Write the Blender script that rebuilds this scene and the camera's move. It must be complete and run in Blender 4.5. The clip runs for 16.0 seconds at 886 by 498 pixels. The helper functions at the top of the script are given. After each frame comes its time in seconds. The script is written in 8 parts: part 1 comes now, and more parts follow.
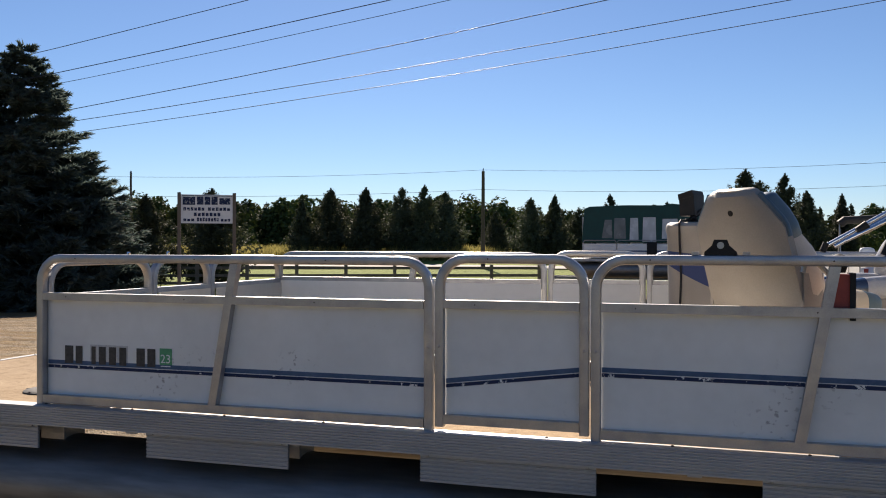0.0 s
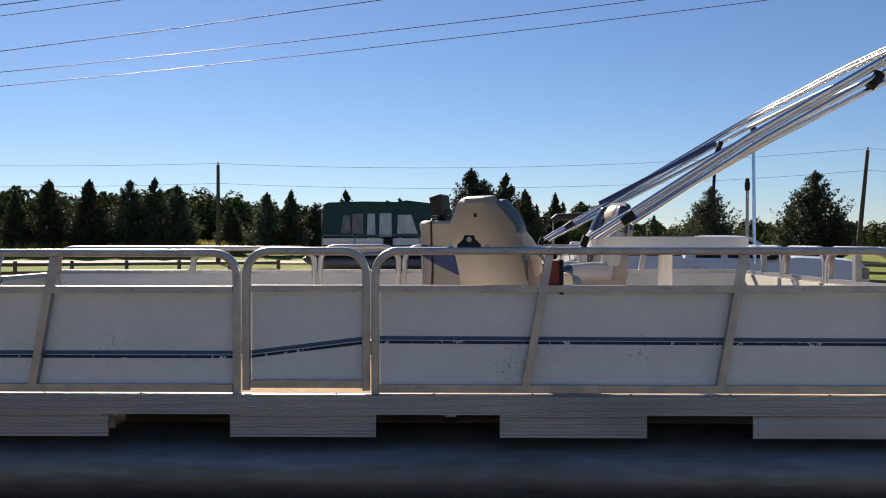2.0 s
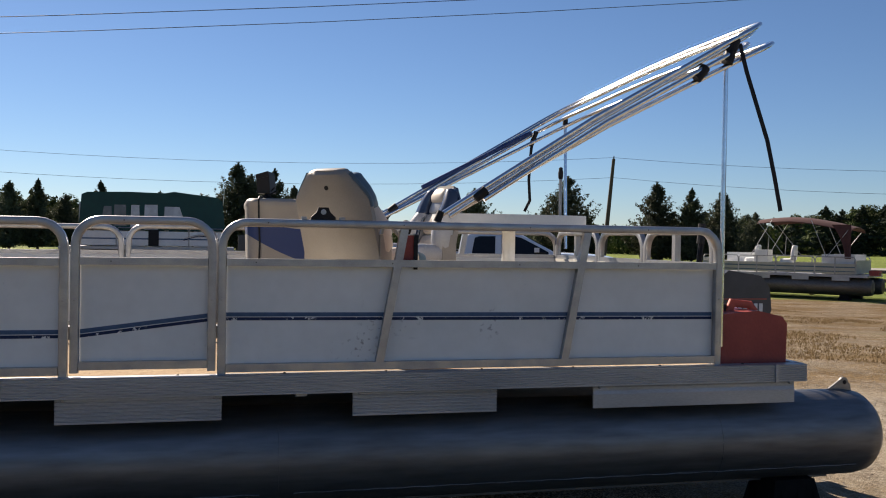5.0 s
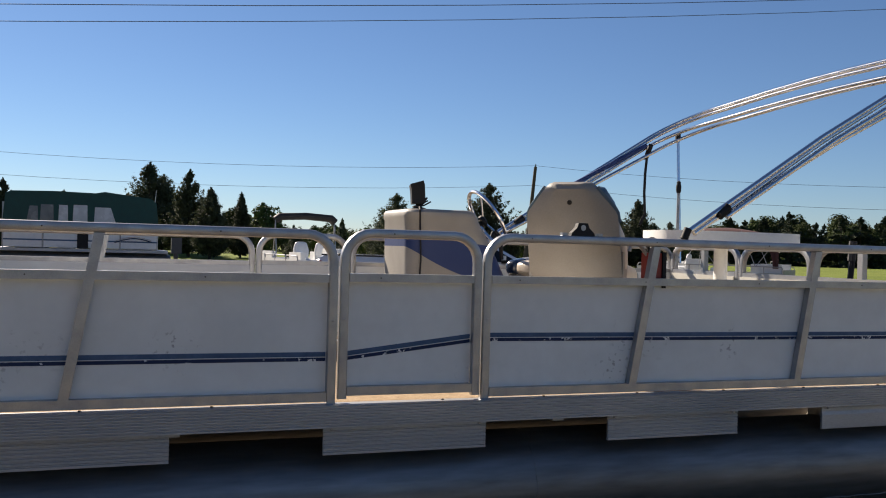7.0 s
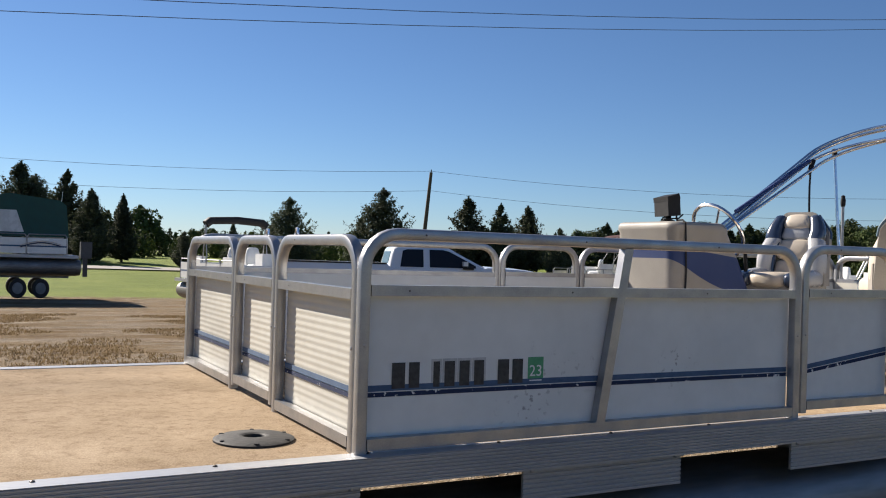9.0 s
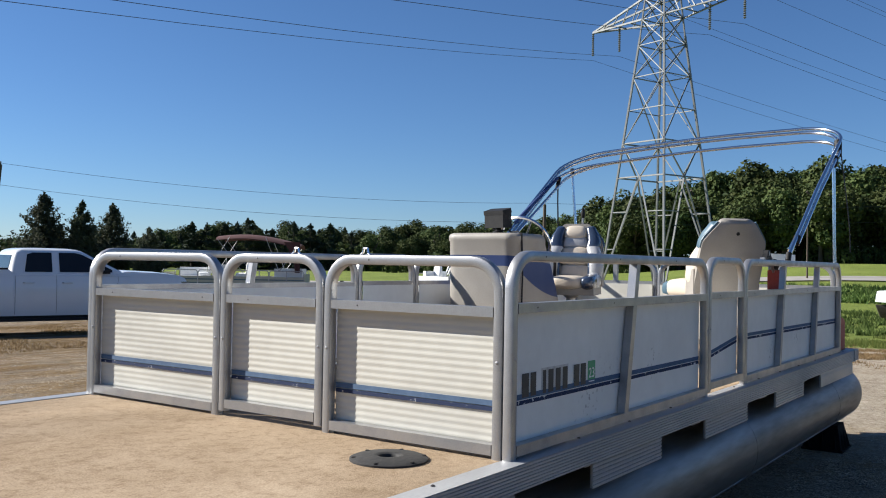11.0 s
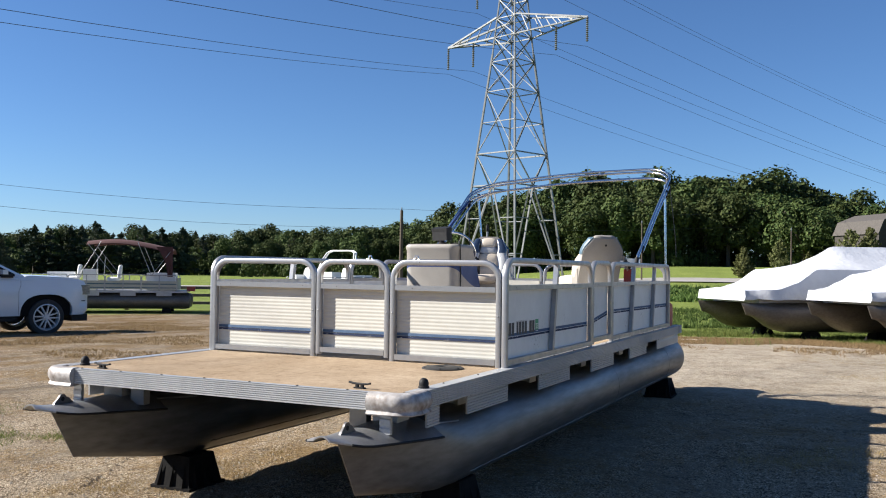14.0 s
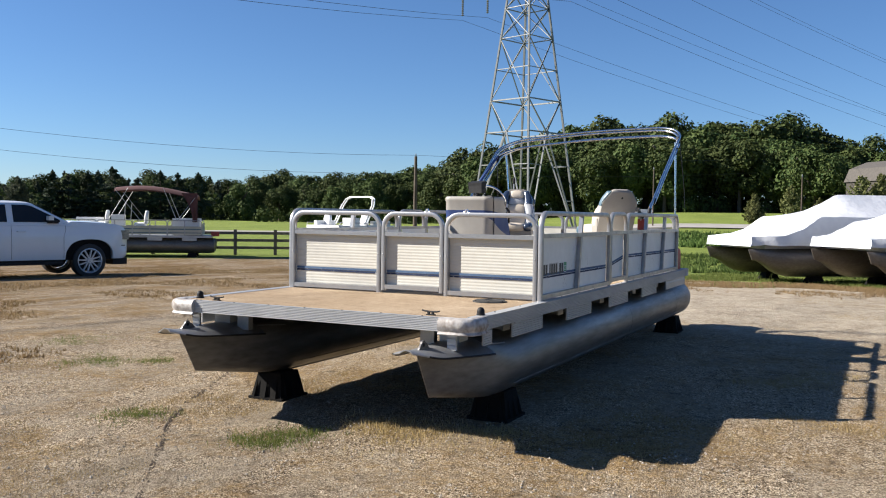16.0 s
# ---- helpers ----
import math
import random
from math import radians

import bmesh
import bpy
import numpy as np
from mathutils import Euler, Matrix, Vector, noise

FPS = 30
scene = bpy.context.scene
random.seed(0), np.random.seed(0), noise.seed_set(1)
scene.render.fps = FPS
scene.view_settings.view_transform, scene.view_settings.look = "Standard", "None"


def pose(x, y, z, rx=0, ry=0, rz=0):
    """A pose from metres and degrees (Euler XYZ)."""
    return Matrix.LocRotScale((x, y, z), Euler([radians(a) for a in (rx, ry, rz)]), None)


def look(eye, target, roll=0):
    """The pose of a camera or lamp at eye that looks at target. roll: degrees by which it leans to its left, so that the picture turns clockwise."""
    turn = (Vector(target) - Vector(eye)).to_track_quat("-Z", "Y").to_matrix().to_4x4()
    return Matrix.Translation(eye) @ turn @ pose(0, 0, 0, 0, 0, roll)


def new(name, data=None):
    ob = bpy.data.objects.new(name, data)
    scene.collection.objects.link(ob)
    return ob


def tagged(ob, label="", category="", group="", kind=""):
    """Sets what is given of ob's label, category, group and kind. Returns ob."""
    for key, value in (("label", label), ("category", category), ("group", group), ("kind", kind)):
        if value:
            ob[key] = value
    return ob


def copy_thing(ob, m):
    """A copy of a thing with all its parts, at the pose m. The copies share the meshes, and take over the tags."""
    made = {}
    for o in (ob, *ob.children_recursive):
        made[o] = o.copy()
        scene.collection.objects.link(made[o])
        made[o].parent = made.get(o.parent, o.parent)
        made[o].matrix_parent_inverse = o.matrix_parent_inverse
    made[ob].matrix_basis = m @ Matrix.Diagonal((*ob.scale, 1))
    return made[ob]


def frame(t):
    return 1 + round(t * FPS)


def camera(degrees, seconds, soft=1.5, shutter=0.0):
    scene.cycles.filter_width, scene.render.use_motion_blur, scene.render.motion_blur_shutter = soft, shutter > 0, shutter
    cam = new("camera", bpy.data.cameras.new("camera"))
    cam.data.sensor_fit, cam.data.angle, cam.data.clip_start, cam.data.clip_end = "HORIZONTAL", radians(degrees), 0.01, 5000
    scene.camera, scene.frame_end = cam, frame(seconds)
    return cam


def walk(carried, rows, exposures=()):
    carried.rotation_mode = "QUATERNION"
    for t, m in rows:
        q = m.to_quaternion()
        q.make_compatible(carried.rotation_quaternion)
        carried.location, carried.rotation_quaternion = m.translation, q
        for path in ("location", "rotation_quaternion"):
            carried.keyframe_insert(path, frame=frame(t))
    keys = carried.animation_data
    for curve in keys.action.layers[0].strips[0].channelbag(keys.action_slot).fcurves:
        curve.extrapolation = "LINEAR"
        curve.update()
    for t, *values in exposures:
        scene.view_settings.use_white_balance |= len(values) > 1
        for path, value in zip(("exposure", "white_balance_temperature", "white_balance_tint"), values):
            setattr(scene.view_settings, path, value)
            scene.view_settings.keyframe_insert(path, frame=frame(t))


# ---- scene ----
cam = camera(52.3, 16.0, soft=1.05)
PATH = [
    (0, (-0.399, 0.639, 1.615), (-1.011, 2.543, 1.606), 0.1),
    (0.5, (-0.431, 0.384, 1.667), (-0.814, 2.347, 1.661), -0.4),
    (1, (-0.342, 0.145, 1.649), (-0.604, 2.127, 1.64), -0.3),
    (1.5, (-0.403, -0.094, 1.628), (-0.595, 1.896, 1.616), -0.0),
    (2, (-0.483, -0.214, 1.613), (-0.52, 1.786, 1.593), -0.0),
    (2.5, (-0.48, -0.225, 1.621), (-0.288, 1.765, 1.597), 0.1),
    (3, (-0.496, -0.227, 1.628), (-0.177, 1.747, 1.605), 0.1),
    (3.2, (-0.501, -0.213, 1.629), (-0.158, 1.757, 1.607), 0.2),
    (5.3, (-0.908, -0.015, 1.49), (-0.426, 1.927, 1.471), 0.9),
    (5.5, (-0.931, 0.083, 1.516), (-0.478, 2.031, 1.494), 1.0),
    (6, (-1.309, 0.198, 1.487), (-0.801, 2.133, 1.486), 1.2),
    (6.5, (-1.751, 0.303, 1.522), (-1.153, 2.211, 1.518), 1.4),
    (7, (-2.296, 0.52, 1.517), (-1.614, 2.4, 1.513), 1.6),
    (7.5, (-2.869, 0.728, 1.474), (-2.15, 2.595, 1.473), 1.7),
    (8, (-3.42, 0.954, 1.446), (-2.677, 2.811, 1.441), 1.7),
    (8.2, (-3.613, 1.076, 1.479), (-2.855, 2.927, 1.478), 1.8),
    (10.3, (-5.346, 2.134, 1.499), (-3.885, 3.5, 1.515), 1.2),
    (10.5, (-5.437, 2.267, 1.473), (-3.906, 3.555, 1.49), 1.2),
    (11, (-5.798, 2.457, 1.523), (-4.16, 3.604, 1.556), 1.0),
    (11.5, (-6.246, 2.452, 1.55), (-4.554, 3.517, 1.598), 0.8),
    (12, (-6.705, 2.305, 1.536), (-4.97, 3.299, 1.591), 0.6),
    (12.5, (-7.187, 2.195, 1.516), (-5.43, 3.15, 1.568), 0.6),
    (13, (-7.597, 2.098, 1.522), (-5.827, 3.028, 1.573), 0.5),
    (13.5, (-7.976, 1.957, 1.485), (-6.186, 2.848, 1.537), 0.6),
    (14, (-8.409, 1.928, 1.487), (-6.603, 2.785, 1.534), 0.8),
    (14.5, (-8.768, 1.854, 1.494), (-6.96, 2.709, 1.485), 0.7),
    (15, (-9.055, 1.757, 1.53), (-7.253, 2.621, 1.461), 0.8),
    (15.5, (-9.328, 1.705, 1.527), (-7.528, 2.573, 1.453), 1.0),
    (16, (-9.59, 1.664, 1.528), (-7.794, 2.54, 1.453), 0.9),
]
walk(cam, [(t, look(eye, target, roll)) for t, eye, target, roll in PATH],
     exposures=[(0, 1.06, 7150, 16), (0.5, 0.71, 7150, 16), (1.2, 0.84, 7150, 16), (2.4, 1.0, 7150, 17), (3.2, 0.99, 7150, 17), (5.3, 0.92, 7120, 15), (8.2, 0.97, 6970, 14), (10.3, 0.97, 6120, 10), (12.5, 1.16, 6150, 10.5), (14.5, 1.26, 6200, 11), (16, 1.26, 6270, 11)])
# ---- world, sun ----
SUN_TO = Vector((-0.62, 1.50, 1.0)).normalized()
world = bpy.data.worlds.new("sky")
scene.world = world
world.use_nodes = True
wn = world.node_tree
wn.nodes.clear()
w_out = wn.nodes.new("ShaderNodeOutputWorld")
w_bg = wn.nodes.new("ShaderNodeBackground")
w_sky = wn.nodes.new("ShaderNodeTexSky")
w_sky.sky_type = "NISHITA"
w_sky.sun_disc = False
w_sky.sun_elevation = math.asin(SUN_TO.z)
w_sky.sun_rotation = math.atan2(SUN_TO.x, SUN_TO.y)
w_sky.altitude = 200
w_sky.air_density = 0.9
w_sky.dust_density = 0.08
w_sky.ozone_density = 8.0
w_bg.inputs[1].default_value = 0.051
wn.links.new(w_sky.outputs[0], w_bg.inputs[0])
wn.links.new(w_bg.outputs[0], w_out.inputs[0])
sun = new("sun", bpy.data.lights.new("sun", "SUN"))
sun.data.energy = 5.0
sun.data.angle = radians(0.53)
sun.data.color = (1.0, 0.93, 0.82)
sun.matrix_world = look(SUN_TO * 100, (0, 0, 0))


# ---- materials ----
def mat(name, c1, c2=None, scale=8.0, rough=0.5, metal=0.0, bump=0.0, bump_scale=60.0, fine=0.5, stretch=(1, 1, 1),
        rough_var=0.15, spec=0.5, jitter=0.0, coat=0.0):
    """Two-scale noise colour between c1 and c2, rough variation and fine relief."""
    m = bpy.data.materials.new(name)
    m.use_nodes = True
    t = m.node_tree
    b = t.nodes["Principled BSDF"]
    c2 = c2 or tuple(v * 0.82 for v in c1)
    tc = t.nodes.new("ShaderNodeTexCoord")
    mp = t.nodes.new("ShaderNodeMapping")
    mp.inputs["Scale"].default_value = stretch
    t.links.new(tc.outputs["Object"], mp.inputs[0])
    n1 = t.nodes.new("ShaderNodeTexNoise")
    n1.inputs["Scale"].default_value = scale
    n1.inputs["Detail"].default_value = 5
    n2 = t.nodes.new("ShaderNodeTexNoise")
    n2.inputs["Scale"].default_value = bump_scale
    n2.inputs["Detail"].default_value = 4
    for n in (n1, n2):
        t.links.new(mp.outputs[0], n.inputs["Vector"])
    mx = t.nodes.new("ShaderNodeMath")
    mx.operation = "MULTIPLY_ADD"
    t.links.new(n2.outputs[0], mx.inputs[0])
    mx.inputs[1].default_value = fine
    t.links.new(n1.outputs[0], mx.inputs[2])
    rmp = t.nodes.new("ShaderNodeMapRange")
    rmp.inputs[1].default_value = 0.38 + 0.3 * fine
    rmp.inputs[2].default_value = 0.62 + 0.7 * fine
    t.links.new(mx.outputs[0], rmp.inputs[0])
    mix = t.nodes.new("ShaderNodeMix")
    mix.data_type = "RGBA"
    mix.inputs[6].default_value = (*c1, 1)
    mix.inputs[7].default_value = (*c2, 1)
    t.links.new(rmp.outputs[0], mix.inputs[0])
    colour = mix.outputs[2]
    if jitter:
        oi = t.nodes.new("ShaderNodeObjectInfo")
        hs = t.nodes.new("ShaderNodeHueSaturation")
        jr = t.nodes.new("ShaderNodeMapRange")
        jr.inputs[3].default_value = 1 - jitter
        jr.inputs[4].default_value = 1 + jitter
        t.links.new(oi.outputs["Random"], jr.inputs[0])
        t.links.new(jr.outputs[0], hs.inputs["Value"])
        t.links.new(colour, hs.inputs["Color"])
        colour = hs.outputs[0]
    t.links.new(colour, b.inputs["Base Color"])
    b.inputs["Metallic"].default_value = metal
    b.inputs["Specular IOR Level"].default_value = spec
    b.inputs["Coat Weight"].default_value = coat
    rr = t.nodes.new("ShaderNodeMapRange")
    rr.inputs[3].default_value = max(0.03, rough - rough_var)
    rr.inputs[4].default_value = min(1, rough + rough_var)
    t.links.new(n1.outputs[0], rr.inputs[0])
    t.links.new(rr.outputs[0], b.inputs["Roughness"])
    if bump:
        bp = t.nodes.new("ShaderNodeBump")
        bp.inputs["Strength"].default_value = 1.0
        bp.inputs["Distance"].default_value = bump
        t.links.new(n2.outputs[0], bp.inputs["Height"])
        t.links.new(bp.outputs[0], b.inputs["Normal"])
    return m


def foliage(name, c1, c2, back=0.35):
    """Leaves: colour varies from clump to clump, some light comes through."""
    m = bpy.data.materials.new(name)
    m.use_nodes = True
    t = m.node_tree
    b = t.nodes["Principled BSDF"]
    g = t.nodes.new("ShaderNodeNewGeometry")
    oi = t.nodes.new("ShaderNodeObjectInfo")
    mix = t.nodes.new("ShaderNodeMix")
    mix.data_type = "RGBA"
    mix.inputs[6].default_value = (*c1, 1)
    mix.inputs[7].default_value = (*c2, 1)
    t.links.new(g.outputs["Random Per Island"], mix.inputs[0])
    hs = t.nodes.new("ShaderNodeHueSaturation")
    jr = t.nodes.new("ShaderNodeMapRange")
    jr.inputs[3].default_value = 0.7
    jr.inputs[4].default_value = 1.3
    t.links.new(oi.outputs["Random"], jr.inputs[0])
    t.links.new(jr.outputs[0], hs.inputs["Value"])
    hr = t.nodes.new("ShaderNodeMapRange")
    hr.inputs[3].default_value = 0.485
    hr.inputs[4].default_value = 0.51
    t.links.new(oi.outputs["Random"], hr.inputs[0])
    t.links.new(hr.outputs[0], hs.inputs["Hue"])
    t.links.new(mix.outputs[2], hs.inputs["Color"])
    t.links.new(hs.outputs[0], b.inputs["Base Color"])
    b.inputs["Roughness"].default_value = 0.75
    b.inputs["Specular IOR Level"].default_value = 0.15
    tr = t.nodes.new("ShaderNodeBsdfTranslucent")
    t.links.new(hs.outputs[0], tr.inputs[0])
    ms = t.nodes.new("ShaderNodeMixShader")
    ms.inputs[0].default_value = back
    t.links.new(b.outputs[0], ms.inputs[1])
    t.links.new(tr.outputs[0], ms.inputs[2])
    t.links.new(ms.outputs[0], t.nodes["Material Output"].inputs[0])
    return m


M = {}
M["alu"] = mat("aluminium_tube", (0.43, 0.43, 0.435), (0.32, 0.32, 0.325), 14, 0.38, 0.75, 0.0004, 220, 0.5, (1, 1, 1), 0.14)
M["alu_rib"] = mat("ribbed_aluminium", (0.48, 0.485, 0.49), (0.35, 0.355, 0.36), 6, 0.45, 0.4, 0.0005, 160, 0.6, (0.3, 1, 1), 0.15)
M["cast"] = mat("cast_aluminium", (0.54, 0.52, 0.495), (0.19, 0.155, 0.13), 11, 0.5, 0.1, 0.0008, 40, 0.8)
M["pontoon"] = mat("weathered_pontoon_aluminium", (0.29, 0.285, 0.28), (0.15, 0.142, 0.137), 4.0, 0.50, 0.88, 0.0008, 30, 0.8, (0.14, 1, 1), 0.16)
# pontoon metal again, its base colour lightened for the sky's light on it
M["lip"] = mat("sky_lightened_smooth_plate", (0.42, 0.425, 0.435), (0.31, 0.31, 0.315), 5, 0.42, 0.75, 0.0004, 60, 0.6, (1, 1, 1), 0.14)
M["weld"] = mat("pale_weld_metal", (0.36, 0.36, 0.35), (0.12, 0.115, 0.11), 4, 0.5, 0.6, 0.001, 90)
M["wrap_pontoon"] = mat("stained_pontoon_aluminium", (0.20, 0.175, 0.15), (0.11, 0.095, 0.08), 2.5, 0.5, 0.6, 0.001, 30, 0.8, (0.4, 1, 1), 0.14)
M["chrome"] = mat("polished_tube", (0.80, 0.80, 0.80), (0.70, 0.70, 0.71), 20, 0.18, 1.0, 0.0, 100, 0.4, (1, 1, 1), 0.08)
M["panel"] = mat("white_painted_sheet", (0.78, 0.785, 0.755), (0.69, 0.695, 0.665), 2.2, 0.42, 0.0, 0.0006, 18, 0.4, (1, 1, 1), 0.1)
M["panel_cream"] = mat("cream_ribbed_sheet", (0.57, 0.555, 0.49), (0.50, 0.48, 0.42), 2.2, 0.5, 0.0, 0.0006, 18, 0.4, (1, 1, 1), 0.1)
M["carpet"] = mat("tan_marine_carpet", (0.40, 0.312, 0.215), (0.33, 0.25, 0.165), 3.2, 0.95, 0.0, 0.002, 420, 1.5, (1, 1, 1), 0.03, 0.1)
M["black"] = mat("black_plastic", (0.012, 0.012, 0.013), (0.022, 0.022, 0.023), 20, 0.6, 0.0, 0.0006, 150, 0.5, (1, 1, 1), 0.1, 0.22)
M["stand_black"] = mat("matt_black_plastic", (0.007, 0.007, 0.007), (0.014, 0.013, 0.012), 12, 0.9, 0.0, 0.002, 60, 0.5, (1, 1, 1), 0.05, 0.12)
M["black_worn"] = mat("worn_black_rubber", (0.016, 0.016, 0.016), (0.034, 0.032, 0.03), 12, 0.7, 0.0, 0.002, 60)
M["beige"] = mat("beige_vinyl", (0.60, 0.52, 0.42), (0.50, 0.43, 0.345), 7, 0.5, 0.0, 0.0008, 130, 0.5)
M["beige_shell"] = mat("beige_moulded_plastic", (0.325, 0.30, 0.265), (0.265, 0.243, 0.212), 5, 0.55, 0.0, 0.0008, 180, 0.6)
M["blue_vinyl"] = mat("navy_vinyl", (0.024, 0.037, 0.070), (0.036, 0.052, 0.088), 8, 0.2, 0.0, 0.0004, 120, 0.5, (1, 1, 1), 0.08, 0.8, 0, 0.5)
M["silver_vinyl"] = mat("silver_grey_vinyl", (0.46, 0.465, 0.475), (0.36, 0.365, 0.38), 6, 0.25, 0.0, 0.0008, 120)
M["blue_decal"] = mat("blue_decal", (0.015, 0.05, 0.21), (0.025, 0.065, 0.23), 9, 0.4)
M["rim_metal"] = mat("bright_wheel_metal", (0.62, 0.63, 0.65), (0.50, 0.51, 0.53), 20, 0.3, 0.35)
M["teal_vinyl"] = mat("teal_vinyl", (0.06, 0.11, 0.15), (0.09, 0.145, 0.18), 8, 0.4)
M["sleeve"] = mat("blue_canvas", (0.022, 0.05, 0.16), (0.035, 0.07, 0.2), 30, 0.85, 0, 0.001, 300)
M["red"] = mat("faded_red_plastic", (0.38, 0.055, 0.038), (0.28, 0.04, 0.03), 6, 0.55, 0, 0.001, 70)
M["orange"] = mat("orange_plastic", (0.62, 0.10, 0.05), (0.5, 0.08, 0.04), 10, 0.5)
M["white"] = mat("white_plastic", (0.80, 0.80, 0.78), (0.72, 0.72, 0.70), 5, 0.35, 0, 0.0003, 80)
M["grey_cowl"] = mat("charcoal_cowl", (0.045, 0.048, 0.055), (0.065, 0.068, 0.074), 6, 0.4, 0, 0.0005, 120)
M["green_tag"] = mat("green_sticker", (0.06, 0.30, 0.13), (0.08, 0.34, 0.16), 30, 0.5)
M["letter"] = mat("black_sticker", (0.02, 0.02, 0.022), (0.05, 0.05, 0.05), 60, 0.5)
M["letter_bg"] = mat("silver_sticker", (0.55, 0.55, 0.54), (0.46, 0.46, 0.45), 60, 0.4)
M["hull_grey"] = mat("aged_white_panel", (0.50, 0.485, 0.39), (0.40, 0.385, 0.30), 2, 0.5)
M["screw"] = mat("dark_screw", (0.10, 0.09, 0.085), (0.06, 0.055, 0.05), 40, 0.5, 0.6)
M["paint_white"] = mat("white_car_paint", (0.72, 0.735, 0.75), (0.69, 0.705, 0.72), 2, 0.25, 0, 0, 50, 0.3, (1, 1, 1), 0.05, 0.5, 0, 0.6)
M["tyre"] = mat("tyre_rubber", (0.022, 0.022, 0.022), (0.035, 0.034, 0.032), 12, 0.8, 0, 0.002, 60)
M["dark_glass"] = mat("tinted_glass", (0.012, 0.015, 0.02), (0.015, 0.018, 0.024), 3, 0.06, 0, 0, 50, 0.3, (1, 1, 1), 0.02, 0.25)
M["lamp_glass"] = mat("headlight_glass", (0.30, 0.31, 0.33), (0.12, 0.13, 0.14), 20, 0.12, 0.3)
M["maroon"] = mat("maroon_canvas", (0.070, 0.026, 0.024), (0.095, 0.040, 0.036), 6, 0.85, 0, 0.002, 60)
M["green_canvas"] = mat("green_canvas", (0.010, 0.055, 0.050), (0.016, 0.075, 0.068), 5, 0.8, 0, 0.002, 50)
# opaque; the bright sky seen through the vinyl is put into its colour
M["vinyl_window"] = mat("sky_pale_vinyl_window", (0.42, 0.46, 0.49), (0.58, 0.62, 0.65), 3, 0.25, 0, 0, 40)
M["dim_vinyl"] = mat("dull_vinyl_window", (0.13, 0.15, 0.16), (0.19, 0.21, 0.22), 3, 0.25, 0, 0, 40)
M["wrap"] = mat("white_shrink_wrap", (0.62, 0.63, 0.65), (0.54, 0.55, 0.58), 2.5, 0.42, 0, 0.02, 6, 0.8)
M["wood_grey"] = mat("weathered_grey_wood", (0.19, 0.155, 0.12), (0.11, 0.09, 0.07), 6, 0.9, 0, 0.004, 40, 0.8, (1, 1, 0.2))
M["pole_wood"] = mat("utility_pole_wood", (0.10, 0.075, 0.055), (0.06, 0.045, 0.035), 4, 0.9, 0, 0.006, 30, 0.8, (1, 1, 0.15))
M["bark"] = mat("bark", (0.09, 0.07, 0.05), (0.05, 0.04, 0.03), 4, 0.95, 0, 0.01, 20, 0.8, (1, 1, 0.3))
M["galv"] = mat("galvanised_steel", (0.25, 0.255, 0.25), (0.15, 0.155, 0.155), 3, 0.5, 0.25, 0, 40)
M["wire"] = mat("dark_cable", (0.045, 0.045, 0.05), (0.06, 0.06, 0.065), 3, 0.5, 0.4)
M["insulator"] = mat("glass_insulator", (0.10, 0.11, 0.12), (0.14, 0.15, 0.16), 3, 0.25)
M["conifer"] = foliage("conifer_needles", (0.044, 0.056, 0.034), (0.092, 0.105, 0.060), 0.22)
M["fir"] = foliage("fir_needles", (0.020, 0.032, 0.020), (0.050, 0.066, 0.038), 0.10)
M["spruce"] = foliage("spruce_needles", (0.055, 0.080, 0.075), (0.11, 0.145, 0.125), 0.35)
M["leaf"] = foliage("broad_leaves", (0.027, 0.048, 0.014), (0.080, 0.100, 0.029), 0.12)
M["dry_grass"] = foliage("dry_grass_blades", (0.20, 0.135, 0.06), (0.38, 0.285, 0.14), 0.25)
M["corn"] = foliage("ripe_corn_leaves", (0.19, 0.165, 0.055), (0.34, 0.285, 0.10), 0.4)
M["weed"] = foliage("green_weeds", (0.09, 0.135, 0.03), (0.20, 0.225, 0.065), 0.4)
M["crop"] = foliage("crop_leaves", (0.055, 0.105, 0.022), (0.15, 0.215, 0.06), 0.3)
M["cedar_green"] = foliage("young_cedar_needles", (0.085, 0.10, 0.036), (0.19, 0.195, 0.075), 0.25)
M["barn_roof"] = mat("barn_shingles", (0.085, 0.075, 0.066), (0.06, 0.053, 0.047), 3, 0.9)
M["barn_wall"] = mat("barn_boards", (0.055, 0.048, 0.04), (0.035, 0.03, 0.026), 3, 0.9)
M["stone"] = mat("gravel_stones", (0.52, 0.455, 0.365), (0.13, 0.11, 0.085), 9, 0.9, 0, 0, 50, 0.8)


